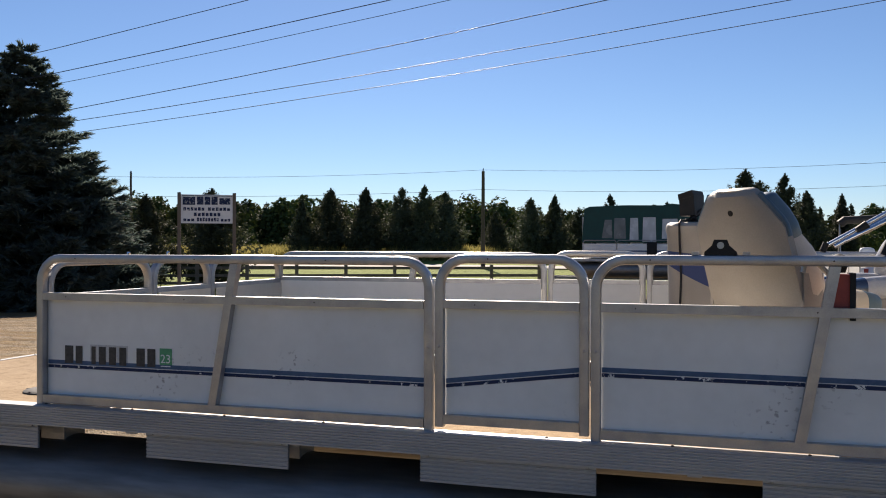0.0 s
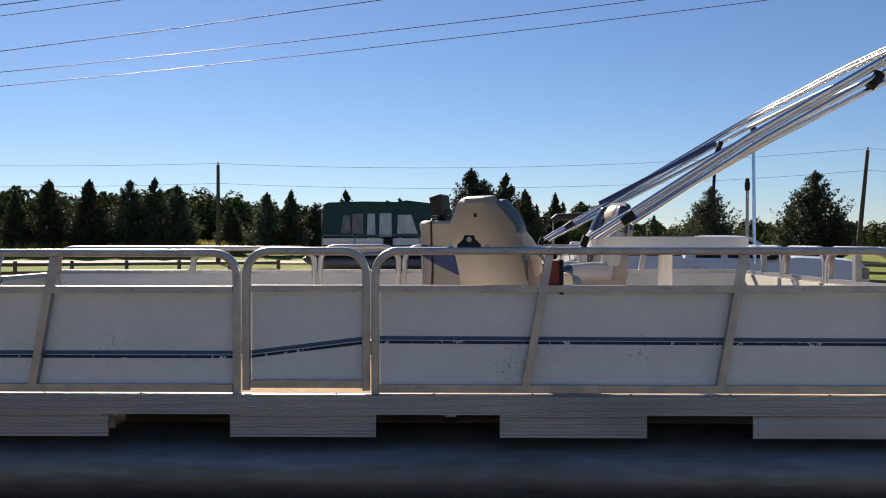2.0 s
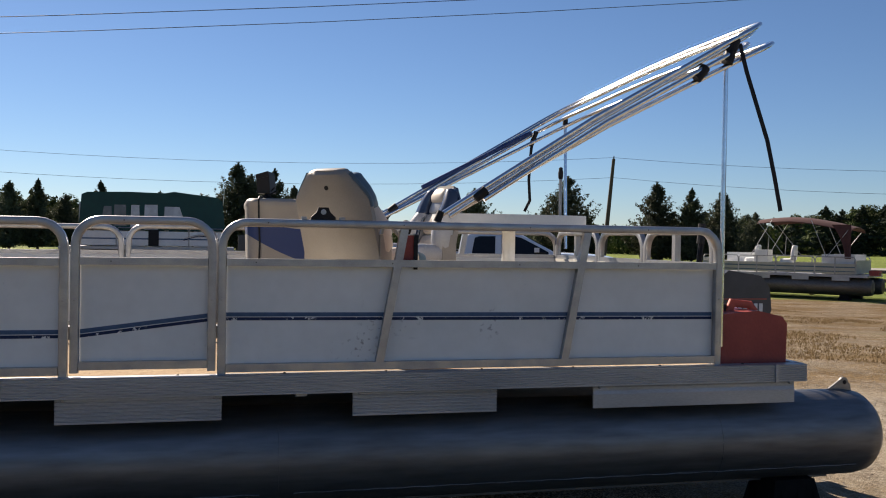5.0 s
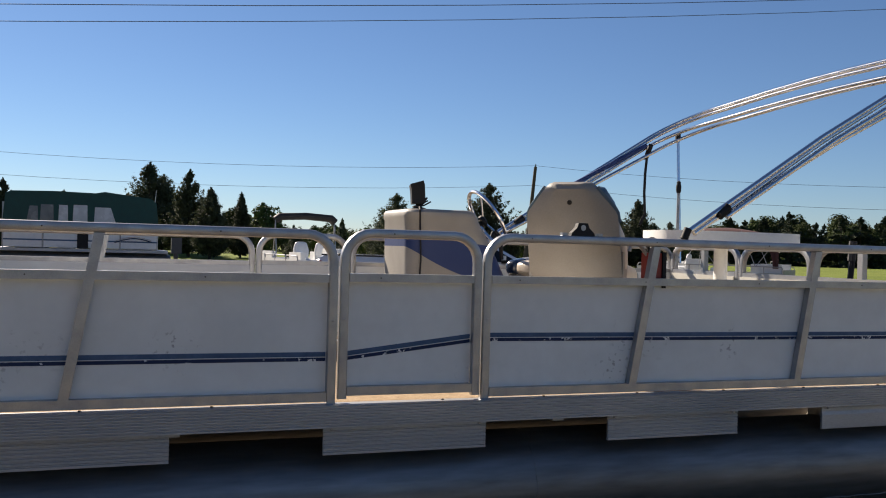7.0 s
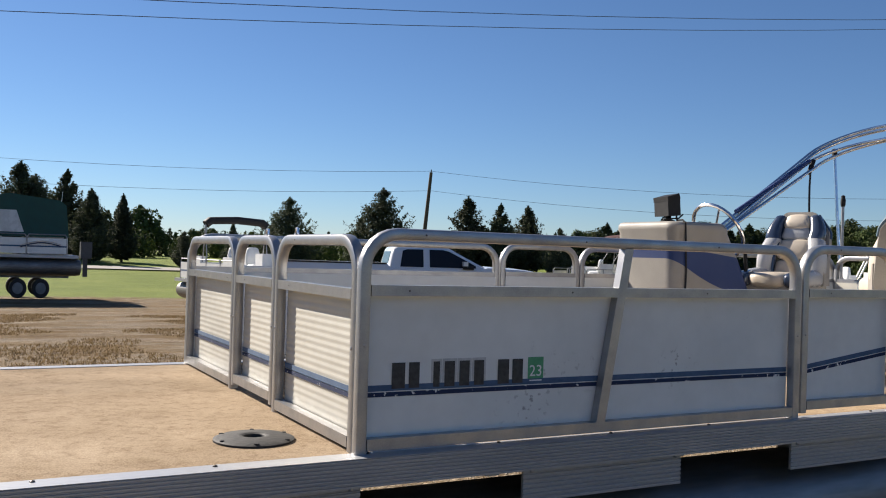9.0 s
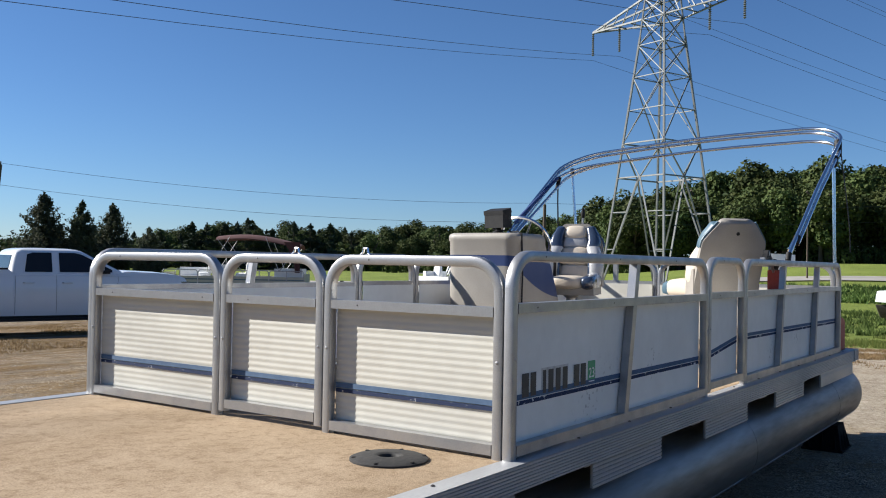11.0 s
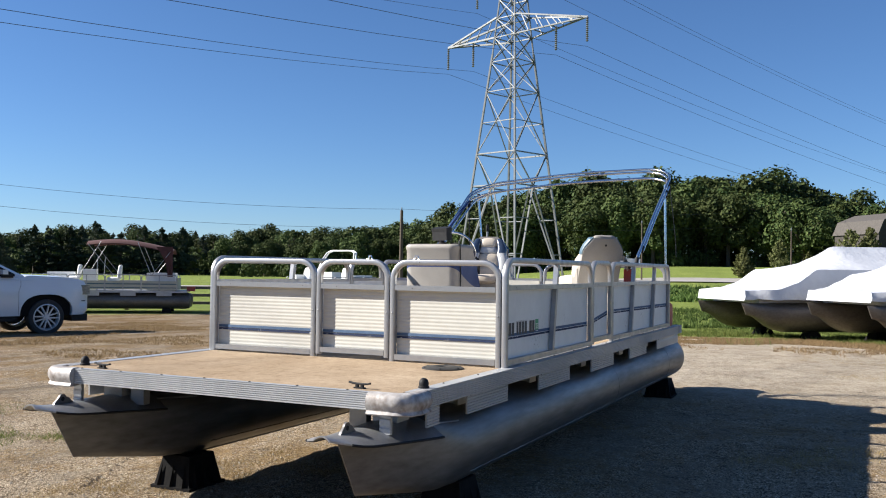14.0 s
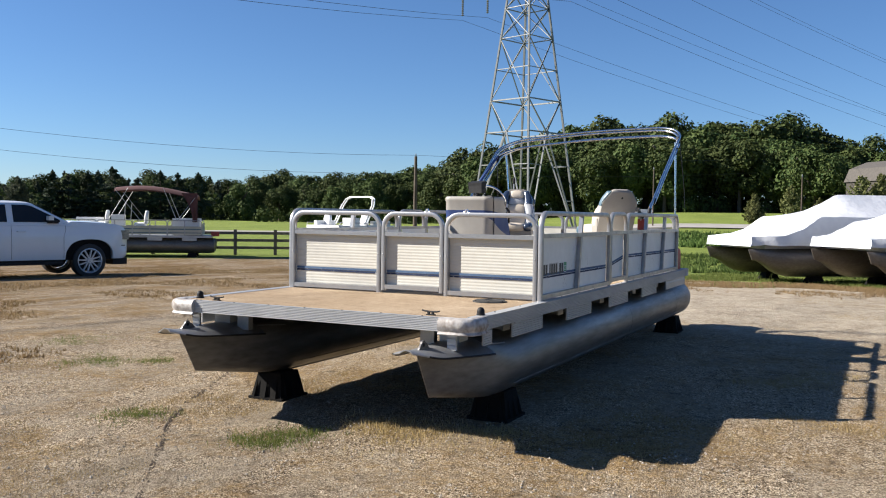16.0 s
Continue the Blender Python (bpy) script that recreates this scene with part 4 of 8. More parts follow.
# ---- helm console and its fittings ----
def console_material():
    """Beige moulding with a blue painted swoosh that dips towards the stern."""
    m = M["beige_shell"].copy()
    m.name = "console_beige_with_blue_swoosh"
    t = m.node_tree
    b = t.nodes["Principled BSDF"]
    old = b.inputs["Base Color"].links[0].from_socket
    tc = t.nodes.new("ShaderNodeTexCoord")
    sp = t.nodes.new("ShaderNodeSeparateXYZ")
    t.links.new(tc.outputs["Object"], sp.inputs[0])

    def mth(op, a, c, clamp=False):
        n = t.nodes.new("ShaderNodeMath")
        n.operation, n.use_clamp = op, clamp
        for i, v in enumerate((a, c)):
            if isinstance(v, (int, float)):
                n.inputs[i].default_value = v
            else:
                t.links.new(v, n.inputs[i])
        return n.outputs[0]
    z, x = sp.outputs[2], sp.outputs[0]
    # local x runs 0 (bow) to 0.7 (stern), z is over the deck
    s = mth("MULTIPLY", x, 1.45, True)
    s2 = mth("MULTIPLY", s, mth("SUBTRACT", 2.0, s))
    top = mth("SUBTRACT", 0.685, mth("MULTIPLY", s, 0.075))
    low = mth("SUBTRACT", 0.615, mth("MULTIPLY", s2, 0.22))
    inside = mth("MULTIPLY", mth("MULTIPLY", mth("SUBTRACT", top, z), 400.0, True), mth("MULTIPLY", mth("SUBTRACT", z, low), 400.0, True))
    mx = t.nodes.new("ShaderNodeMix")
    mx.data_type = "RGBA"
    t.links.new(inside, mx.inputs[0])
    t.links.new(old, mx.inputs[6])
    mx.inputs[7].default_value = (0.012, 0.034, 0.13, 1)
    t.links.new(mx.outputs[2], b.inputs["Base Color"])
    return m


M["console"] = console_material()


def helm_console():
    t = thing("helm_console", pose(-0.73, 5.43, DECK), "beige moulded helm console with a blue swoosh", "console")
    W = 0.56
    bm = bmesh.new()
    rows = []
    for z, x0, x1, g, r in ((0, 0.02, 0.70, 0.0, 0.09), (0.30, 0.012, 0.69, 0.0, 0.09), (0.36, 0.01, 0.68, 0.0, 0.09), (0.60, 0.004, 0.56, 0.0, 0.09), (0.77, 0.0, 0.46, 0.0, 0.09), (0.785, -0.006, 0.455, -0.006, 0.09),
                            (0.812, -0.006, 0.44, -0.006, 0.09), (0.826, 0.004, 0.425, 0.006, 0.08), (0.832, 0.02, 0.41, 0.02, 0.07)):
        prof = rounded(x1 - x0, W - 2 * g, r, 6)
        rows.append([bm.verts.new(((x0 + x1) / 2 + u, W / 2 + v, z)) for u, v in prof])
    for p, q in zip(rows, rows[1:]):
        for i in range(len(p)):
            bm.faces.new((p[i], p[(i + 1) % len(p)], q[(i + 1) % len(p)], q[i]))
    bm.faces.new(rows[0])
    bm.faces.new(rows[-1])
    part("body", bm, "console", t, "", True)
    part("lid_seam", box(bmesh.new(), 0.05, 0.42, 0.16, 0.164, 0.8285, 0.8315), "black", t)
    # steering wheel with three spokes on a short column
    wm = pose(0.60, 0.27, 0.80, 0, 58, 0)
    rim = part("steering_wheel", tube(bmesh.new(), [wm @ Vector((0.19 * math.cos(2 * math.pi * i / 28), 0.19 * math.sin(2 * math.pi * i / 28), 0)) for i in range(28)], 0.012, 8, True), "chrome", t, "polished steel steering wheel", True)
    for a in (90, 210, 330):
        part("spoke", tube(bmesh.new(), [wm @ Vector((0.02 * math.cos(radians(a)), 0.02 * math.sin(radians(a)), -0.03)), wm @ Vector((0.185 * math.cos(radians(a)), 0.185 * math.sin(radians(a)), 0))], 0.007, 6), "chrome", rim)
    part("hub", lathe(bmesh.new(), [(0.035, -0.05), (0.04, -0.03), (0.02, -0.015)], 14, wm), "black", rim)
    part("column", tube(bmesh.new(), [wm @ Vector((0, 0, -0.05)), wm @ Vector((0, 0, -0.16))], 0.02, 8), "black", t)
    part("throttle_lever", tube(bmesh.new(), [(0.60, 0.03, 0.55), (0.58, 0.02, 0.68), (0.56, 0.05, 0.72)], 0.012, 7), "black", t)


helm_console()


def fish_finder():
    t = thing("fish_finder", pose(-0.60, 5.64, DECK + 0.832, 0, 0, 75) @ Matrix.Scale(0.94, 4), "black fish finder on a swivel mount on the console", "fish finder")
    part("mount", lathe(bmesh.new(), [(0.045, 0), (0.045, 0.012), (0.02, 0.02), (0.018, 0.05)], 14), "black", t)
    bm = box(bmesh.new(), -0.095, 0.095, -0.04, 0.045, 0.04, 0.16, pose(0, 0, 0, -4))
    part("housing", bm, "black", t, "", False, 0.008)
    part("hood", prism(bmesh.new(), [(-0.03, 0.15), (0.055, 0.128), (0.06, 0.158), (-0.02, 0.182)], "x", -0.10, 0.10), "black", t)
    part("knob", lathe(bmesh.new(), [(0.014, 0), (0.014, 0.012)], 10, pose(0.075, 0, 0.09, 0, 90)), "black", t)
    inv = t.matrix_world.inverted()
    pts = [inv @ Vector((x, y - 0.07, DECK + z)) for x, y, z in ((-0.56, 5.68, 0.905), (-0.60, 5.64, 0.865), (-0.63, 5.60, 0.84), (-0.655, 5.53, 0.842), (-0.662, 5.496, 0.825), (-0.66, 5.492, 0.72), (-0.652, 5.490, 0.55), (-0.658, 5.490, 0.38), (-0.655, 5.490, 0.2))]
    part("loop", tube(bmesh.new(), [inv @ Vector((x, y - 0.07, DECK + z)) for x, y, z in ((-0.54, 5.72, 0.89), (-0.60, 5.76, 0.86), (-0.64, 5.70, 0.85), (-0.60, 5.62, 0.855), (-0.55, 5.64, 0.88))], 0.005, 6), "black", t)
    part("cable", tube(bmesh.new(), pts, 0.006, 6), "black", t, "thin black cable hanging down the console")


fish_finder()


# ---- seats ----
def pillow(bm, rows, m, n=20, e=0.62):
    """A padded shape: superellipse rings (x, y, z, half width, half depth) closed at both ends."""
    rings = []
    for x, y, z, hx, hy in rows:
        rr = []
        for i in range(n):
            a = 2 * math.pi * i / n
            ca, sa = math.cos(a), math.sin(a)
            rr.append(bm.verts.new(m @ Vector((x + hx * math.copysign(abs(ca) ** e, ca), y + hy * math.copysign(abs(sa) ** e, sa), z))))
        rings.append(rr)
    for p, q in zip(rings, rings[1:]):
        for i in range(n):
            bm.faces.new((p[i], p[(i + 1) % n], q[(i + 1) % n], q[i]))
    bm.faces.new(rings[0])
    bm.faces.new(rings[-1])
    return bm


def puffed(rows, soft=0.03):
    """Adds shrunken end rings so that a pillow's ends are rounded."""
    (x, y, z, hx, hy), (u, v, w, kx, ky) = rows[0], rows[-1]
    head = [(x, y, z - soft, hx * 0.45, hy * 0.45), (x, y, z - soft * 0.75, hx * 0.75, hy * 0.75), (x, y, z - soft * 0.35, hx * 0.93, hy * 0.93)]
    tail = [(u, v, w + soft * 0.35, kx * 0.93, ky * 0.93), (u, v, w + soft * 0.75, kx * 0.75, ky * 0.75), (u, v, w + soft, kx * 0.45, ky * 0.45)]
    return head + list(rows) + tail


def fishing_chair(m, label, accent, side, lean):
    """High-backed bucket seat. Local -y is the way it faces, z from the pedestal base."""
    t = thing("captain_chair", m, label, "chair", "chairs on the boat")
    H0 = 0.50      # seat height over the deck
    tilt = pose(0, 0.15, H0 - 0.02, lean)
    # moulded back shell: flat top, cut shoulders, slightly bowed
    bm = bmesh.new()
    rows = []
    for z, w in ((0.0, 0.200), (0.02, 0.210), (0.06, 0.215), (0.18, 0.214), (0.28, 0.211), (0.335, 0.207), (0.355, 0.198), (0.40, 0.163), (0.44, 0.131), (0.462, 0.113), (0.474, 0.100), (0.480, 0.080)):
        ring_v = []
        for i in range(9):
            u = -1 + i / 4
            ring_v.append(bm.verts.new(tilt @ Vector((u * w, 0.055 - 0.022 * u ** 4 - (0.012 if z > 0.47 else 0), z))))
        for i in range(9):
            u = 1 - i / 4
            ring_v.append(bm.verts.new(tilt @ Vector((u * w * 0.985, 0.0, z))))
        rows.append(ring_v)
    for p, q in zip(rows, rows[1:]):
        for i in range(18):
            bm.faces.new((p[i], p[(i + 1) % 18], q[(i + 1) % 18], q[i]))
    bm.faces.new(rows[0])
    bm.faces.new(rows[-1])
    part("back_shell", bm, "beige_shell", t, "beige moulded back shell", True)
    # dark welt over the cut shoulders
    for sx in (-1, 1):
        part("shoulder_welt", sweep(bmesh.new(), [tilt @ Vector((sx * w, 0.018, z)) for z, w in ((0.30, 0.201), (0.340, 0.196), (0.360, 0.186), (0.42, 0.140), (0.455, 0.112))], rounded(0.036, 0.018, 0.006, 2), (0, 1, 0)), accent, t, "dark vinyl welt over the shoulder", True)
    part("shell_hole", tube(bmesh.new(), [tilt @ Vector((0, 0.050, 0.40)), tilt @ Vector((0, 0.0575, 0.40))], 0.011, 10), "black", t)
    for sx in (-1, 1):
        # side bolsters swell forward at the waist and run up to the shoulders
        rows = [(sx * 0.165, -0.035, 0.03, 0.050, 0.052), (sx * 0.172, -0.052, 0.08, 0.050, 0.066), (sx * 0.170, -0.056, 0.15, 0.052, 0.072), (sx * 0.158, -0.048, 0.22, 0.053, 0.064), (sx * 0.140, -0.036, 0.28, 0.052, 0.052)]
        part("bolster", pillow(bmesh.new(), puffed(rows, 0.025), tilt, 20, 0.75), side, t, "padded vinyl side bolster", True)
        rows = [(sx * 0.141, -0.034, 0.285, 0.054, 0.054), (sx * 0.145, -0.028, 0.33, 0.050, 0.050), (sx * 0.135, -0.020, 0.38, 0.046, 0.047), (sx * 0.116, -0.010, 0.430, 0.038, 0.044)]
        part("shoulder_trim", pillow(bmesh.new(), puffed(rows, 0.022), tilt, 20, 0.75), accent, t, "glossy vinyl shoulder trim", True)
        part("welt", tube(bmesh.new(), [tilt @ Vector((sx * 0.118, -0.052, 0.03)), tilt @ Vector((sx * 0.120, -0.066, 0.10)), tilt @ Vector((sx * 0.116, -0.066, 0.18)), tilt @ Vector((sx * 0.106, -0.052, 0.27))], 0.014, 8), accent, t, "dark vinyl welt", True)
        part("hinge_plate", box(bmesh.new(), sx * 0.213 - 0.006, sx * 0.213 + 0.006, 0.10, 0.20, H0 - 0.03, H0 + 0.13), "beige_shell", t, bevel=0.004)
    for z0, z1, w in ((0.03, 0.13, 0.118), (0.165, 0.27, 0.108)):
        rows = [(0, -0.020, z0, w, 0.030), (0, -0.026, (z0 + z1) / 2, w, 0.040), (0, -0.020, z1, w * 0.96, 0.030)]
        part("back_cushion", pillow(bmesh.new(), puffed(rows, 0.018), tilt), "beige", t, "", True)
    part("upper_insert", pillow(bmesh.new(), puffed([(0, -0.016, 0.30, 0.098, 0.026), (0, -0.016, 0.36, 0.085, 0.026)], 0.015), tilt), side, t, "", True)
    rows = [(0, -0.014, 0.375, 0.086, 0.038), (0, -0.014, 0.405, 0.088, 0.042), (0, -0.008, 0.435, 0.080, 0.036)]
    part("headrest", pillow(bmesh.new(), puffed(rows, 0.024), tilt), "beige", t, "", True)
    # seat pan and cushions lie along y
    lie = pose(0, 0.14, H0, 90)
    part("seat_base", box(bmesh.new(), -0.20, 0.20, -0.24, 0.20, H0 - 0.09, H0 - 0.03), "beige_shell", t, "", True, 0.02)
    part("seat_cushion", pillow(bmesh.new(), puffed([(0, 0.0, 0.02, 0.125, 0.045), (0, 0.006, 0.20, 0.13, 0.046), (0, 0.0, 0.38, 0.12, 0.048)], 0.045), lie), "beige", t, "", True)
    for sx in (-1, 1):
        part("seat_bolster", pillow(bmesh.new(), puffed([(sx * 0.165, 0.010, 0.0, 0.050, 0.055), (sx * 0.168, 0.014, 0.16, 0.050, 0.060), (sx * 0.165, 0.008, 0.30, 0.050, 0.054)], 0.03), lie, 20, 0.75), side, t, "padded vinyl side bolster", True)
        part("seat_trim", pillow(bmesh.new(), puffed([(sx * 0.162, 0.006, 0.31, 0.053, 0.055), (sx * 0.155, 0.0, 0.385, 0.050, 0.048)], 0.035), lie, 20, 0.75), accent, t, "glossy vinyl seat trim", True)
    part("pedestal", lathe(bmesh.new(), [(0.13, 0), (0.13, 0.012), (0.04, 0.03), (0.034, H0 - 0.12), (0.07, H0 - 0.09)], 18), "alu", t, "", True)
    for sx in (-0.17, 0.17):
        for z in (H0 - 0.01, H0 + 0.10):
            part("screw", lathe(bmesh.new(), [(0.008, 0), (0.007, 0.004)], 8, pose(sx, 0.222, z, -90)), "alu", t)


fishing_chair(pose(-0.186, 4.333, DECK - 0.015, 0, 0, 137), "beige high-backed boat seat with teal trim turned inboard", "teal_vinyl", "beige", -18)
fishing_chair(pose(0.30, 5.55, DECK, 0, 0, -72), "silver and navy high-backed helm seat behind the console", "blue_vinyl", "silver_vinyl", -12)


# ---- table ----
def table():
    t = thing("boat_table", pose(0.535, 4.27, DECK - 0.02, 0, 0, -4), "white oval pedestal table with a grey post", "table")
    out = []
    for i in range(32):
        a = 2 * math.pi * i / 32
        c, s = math.cos(a), math.sin(a)
        out.append((0.385 * math.copysign(abs(c) ** 0.6, c), 0.215 * math.copysign(abs(s) ** 0.6, s)))
    part("tabletop", prism(bmesh.new(), out, "z", 0.690, 0.746), "white", t, "", True, 0.02)
    part("post", lathe(bmesh.new(), [(0.034, 0.01), (0.034, 0.68), (0.055, 0.695)], 16), "white", t, "", True)
    part("foot", lathe(bmesh.new(), [(0.11, 0), (0.10, 0.012), (0.04, 0.02)], 18), "alu", t, "", True)


table()


# ---- bimini frame, folded back over the stern ----
def bimini():
    t = thing("bimini_frame", pose(0.2, MIDY, DECK + RAIL_H), "bare polished bimini frame folded back over the stern", "bimini frame")
    inv = t.matrix_world.inverted()

    def bow(foot_x, foot_z, tip_x, tip_z, inset, rad, r, curve_drop=0.0, name="bow"):
        """One U-shaped hoop from rail to rail, corners rounded."""
        y0, y1 = NEAR + 0.03 + inset, FAR - 0.03 - inset
        foot0, d = Vector((foot_x, y0, foot_z)), Vector((tip_x - foot_x, 0, tip_z - foot_z))
        L = d.length
        d.normalize()
        pts = [foot0, foot0 + d * (L - rad) * 0.5, foot0 + d * (L - rad)]
        for i in range(1, 9):
            a = radians(90 * i / 8)
            pts.append(foot0 + d * (L - rad + rad * math.sin(a)) + Vector((0, rad * (1 - math.cos(a)), 0)))
        w = y1 - y0
        for k in (0.3, 0.5, 0.7):
            pts.append(foot0 + d * (L + 0.02 * math.sin(math.pi * k)) + Vector((0, rad + (w - 2 * rad) * k, 0.012 * math.sin(math.pi * k))))
        half = pts[:11]
        pts = pts + [Vector((p.x, y0 + y1 - p.y, p.z)) for p in reversed(half)]
        # the frame is racked: its far corner sits lower, wider and further forward
        racked = []
        for p in pts:
            g = min(1.0, (p.x - foot_x) / (tip_x - foot_x)) * (p.y - y0) / w
            e = min(1.0, (p.x - foot_x) / (tip_x - foot_x))
            near = (0.035 * e + 0.035 * math.sin(math.pi * e)) * (1 - (p.y - y0) / w)
            racked.append(p + Vector((-0.26, 0.16, -0.13)) * g + Vector((0, 0, near)))
        pts = racked
        bm = tube(bmesh.new(), [inv @ p for p in pts], r, 10)
        return part(name, bm, "chrome", t, "polished aluminium hoop", True)

    bow(0.10, 1.615, 1.92, 2.665, 0.0, 0.40, 0.0125)
    bow(0.14, 1.61, 1.89, 2.63, 0.012, 0.40, 0.0125)
    bow(0.20, 1.645, 2.02, 2.575, 0.022, 0.42, 0.0125)
    bow(0.30, 1.69, 1.83, 2.545, -0.004, 0.36, 0.0125)

    def rod(a, b, r, material, name, label=""):
        return part(name, tube(bmesh.new(), [inv @ Vector(a), inv @ Vector(b)], r, 10), material, t, label, True)

    for y in (NEAR + 0.03, FAR - 0.03):
        rod((0.08, y, 1.583), (0.10, y, 1.63), 0.018, "black", "deck_hinge")
        rod((0.26, y, 1.695), (0.31, y, 1.735), 0.024, "black", "slider")
    # blue canvas boot left on one leg
    rod((0.50, FAR + 0.005, 1.87), (1.33, FAR + 0.075, 2.30), 0.017, "sleeve", "canvas_boot", "navy canvas boot round the tube")
    rod((1.33, FAR + 0.08, 2.20), (1.37, FAR + 0.07, 2.31), 0.018, "black", "strap_knot")
    # struts
    rod((1.545, NEAR + 0.045, 0.99), (1.565, NEAR + 0.075, 2.46), 0.0125, "chrome", "strut", "polished support pole")
    rod((1.575, FAR - 0.03, 1.45), (1.59, FAR + 0.06, 2.38), 0.0125, "chrome", "strut", "polished support pole")
    rod((1.588, FAR + 0.055, 2.35), (1.592, FAR + 0.06, 2.41), 0.02, "black", "strut_cap")
    rod((1.38, NEAR + 0.035, 2.31), (1.43, NEAR + 0.035, 2.37), 0.026, "black", "clamp")
    rod((1.55, NEAR + 0.04, 2.40), (1.60, NEAR + 0.05, 2.52), 0.028, "black", "clamp")
    # loose black strap
    pts = [Vector((1.62, NEAR + 0.04, 2.50)), Vector((1.655, NEAR + 0.03, 2.36)), Vector((1.71, NEAR + 0.02, 2.19)), Vector((1.765, NEAR + 0.01, 2.02)), Vector((1.80, NEAR + 0.0, 1.85)), Vector((1.84, NEAR + 0.0, 1.67))]
    part("strap", sweep(bmesh.new(), [inv @ p for p in pts], rounded(0.024, 0.004, 0.0015, 1), (0, 1, 0)), "black", t, "loose black webbing strap")
    pts = [Vector((1.34, FAR + 0.07, 2.25)), Vector((1.32, FAR + 0.06, 2.1)), Vector((1.31, FAR + 0.05, 1.95)), Vector((1.32, FAR + 0.05, 1.80)), Vector((1.28, FAR + 0.05, 1.72))]
    part("strap", sweep(bmesh.new(), [inv @ p for p in pts], rounded(0.022, 0.004, 0.0015, 1), (0, 1, 0)), "black", t, "loose black webbing strap")


bimini()


def stern_light():
    t = thing("stern_light", pose(1.50, FAR - 0.10, DECK), "grey pole with a black stern light on top", "light pole")
    part("pole", lathe(bmesh.new(), [(0.012, 0), (0.011, 1.05)], 10), "alu", t, "", True)
    part("lamp", lathe(bmesh.new(), [(0.013, 1.05), (0.018, 1.065), (0.019, 1.10), (0.014, 1.115), (0.015, 1.13), (0.004, 1.138)], 12), "black", t, "", True)


stern_light()


def rail_bracket():
    t = thing("rail_bracket", pose(-0.44, NEAR + 0.018, DECK + RAIL_H), "black plastic bracket with a hole on the top rail", "bracket")
    out = [(-0.056, 0), (0.056, 0), (0.053, 0.012), (0.029, 0.034), (0.022, 0.054), (-0.022, 0.054), (-0.029, 0.034), (-0.053, 0.012)]
    part("cradle", prism(bmesh.new(), out, "y", -0.014, 0.014), "black", t, "", False, 0.004)
    part("eye", tube(bmesh.new(), [(0, -0.0165, 0.034), (0, 0.0165, 0.034)], 0.012, 12), "alu", t)
    for sx in (-0.085, 0.085):
        part("clip", box(bmesh.new(), sx - 0.012, sx + 0.012, -0.012, 0.012, 0, 0.012), "alu", t, bevel=0.003)


rail_bracket()


def red_box():
    t = thing("control_box", pose(-0.055, NEAR + 0.075, DECK + 0.50), "red and black remote control box on the rail post", "control box")
    part("housing", box(bmesh.new(), -0.030, 0.03, -0.035, 0.035, -0.01, 0.115), "red", t, "red plastic housing", False, 0.012)
    part("back_plate", box(bmesh.new(), 0.03, 0.048, -0.045, 0.045, -0.04, 0.12), "black", t, "", False, 0.006)
    part("foot", box(bmesh.new(), -0.09, 0.04, -0.03, 0.03, -0.04, -0.012), "black", t, "", False, 0.008)
    part("lever", tube(bmesh.new(), [(-0.02, 0, 0.10), (-0.07, 0, 0.155), (-0.105, 0, 0.16), (-0.115, 0, 0.12)], 0.009, 7), "alu", t, "bent metal lever", True)
    part("grip", lathe(bmesh.new(), [(0.02, 0.12), (0.03, 0.15), (0.026, 0.175), (0.006, 0.185)], 12), "black", t, "", True)


red_box()


def fuel_tank():
    t = thing("fuel_tank", pose(1.735, 4.09, DECK), "faded red plastic outboard fuel tank on the stern deck", "fuel tank")
    out = [(-0.19, 0.0), (0.185, 0.0), (0.19, 0.20), (0.16, 0.235), (0.02, 0.265), (-0.19, 0.245)]
    part("tank", prism(bmesh.new(), out, "y", -0.14, 0.14), "red", t, "", True, 0.045)
    part("cap", lathe(bmesh.new(), [(0.035, 0.25), (0.035, 0.285), (0.03, 0.29)], 14, pose(-0.10, 0.02, 0)), "black", t)
    part("handle", sweep(bmesh.new(), [(-0.06, 0, 0.25), (-0.04, 0, 0.295), (0.06, 0, 0.285), (0.09, 0, 0.25)], rounded(0.04, 0.025, 0.008, 2), (0, 1, 0)), "orange", t, "brighter orange-red carry handle", True)
    part("pickup", box(bmesh.new(), -0.16, -0.12, -0.02, 0.02, 0.25, 0.285), "black", t)


fuel_tank()


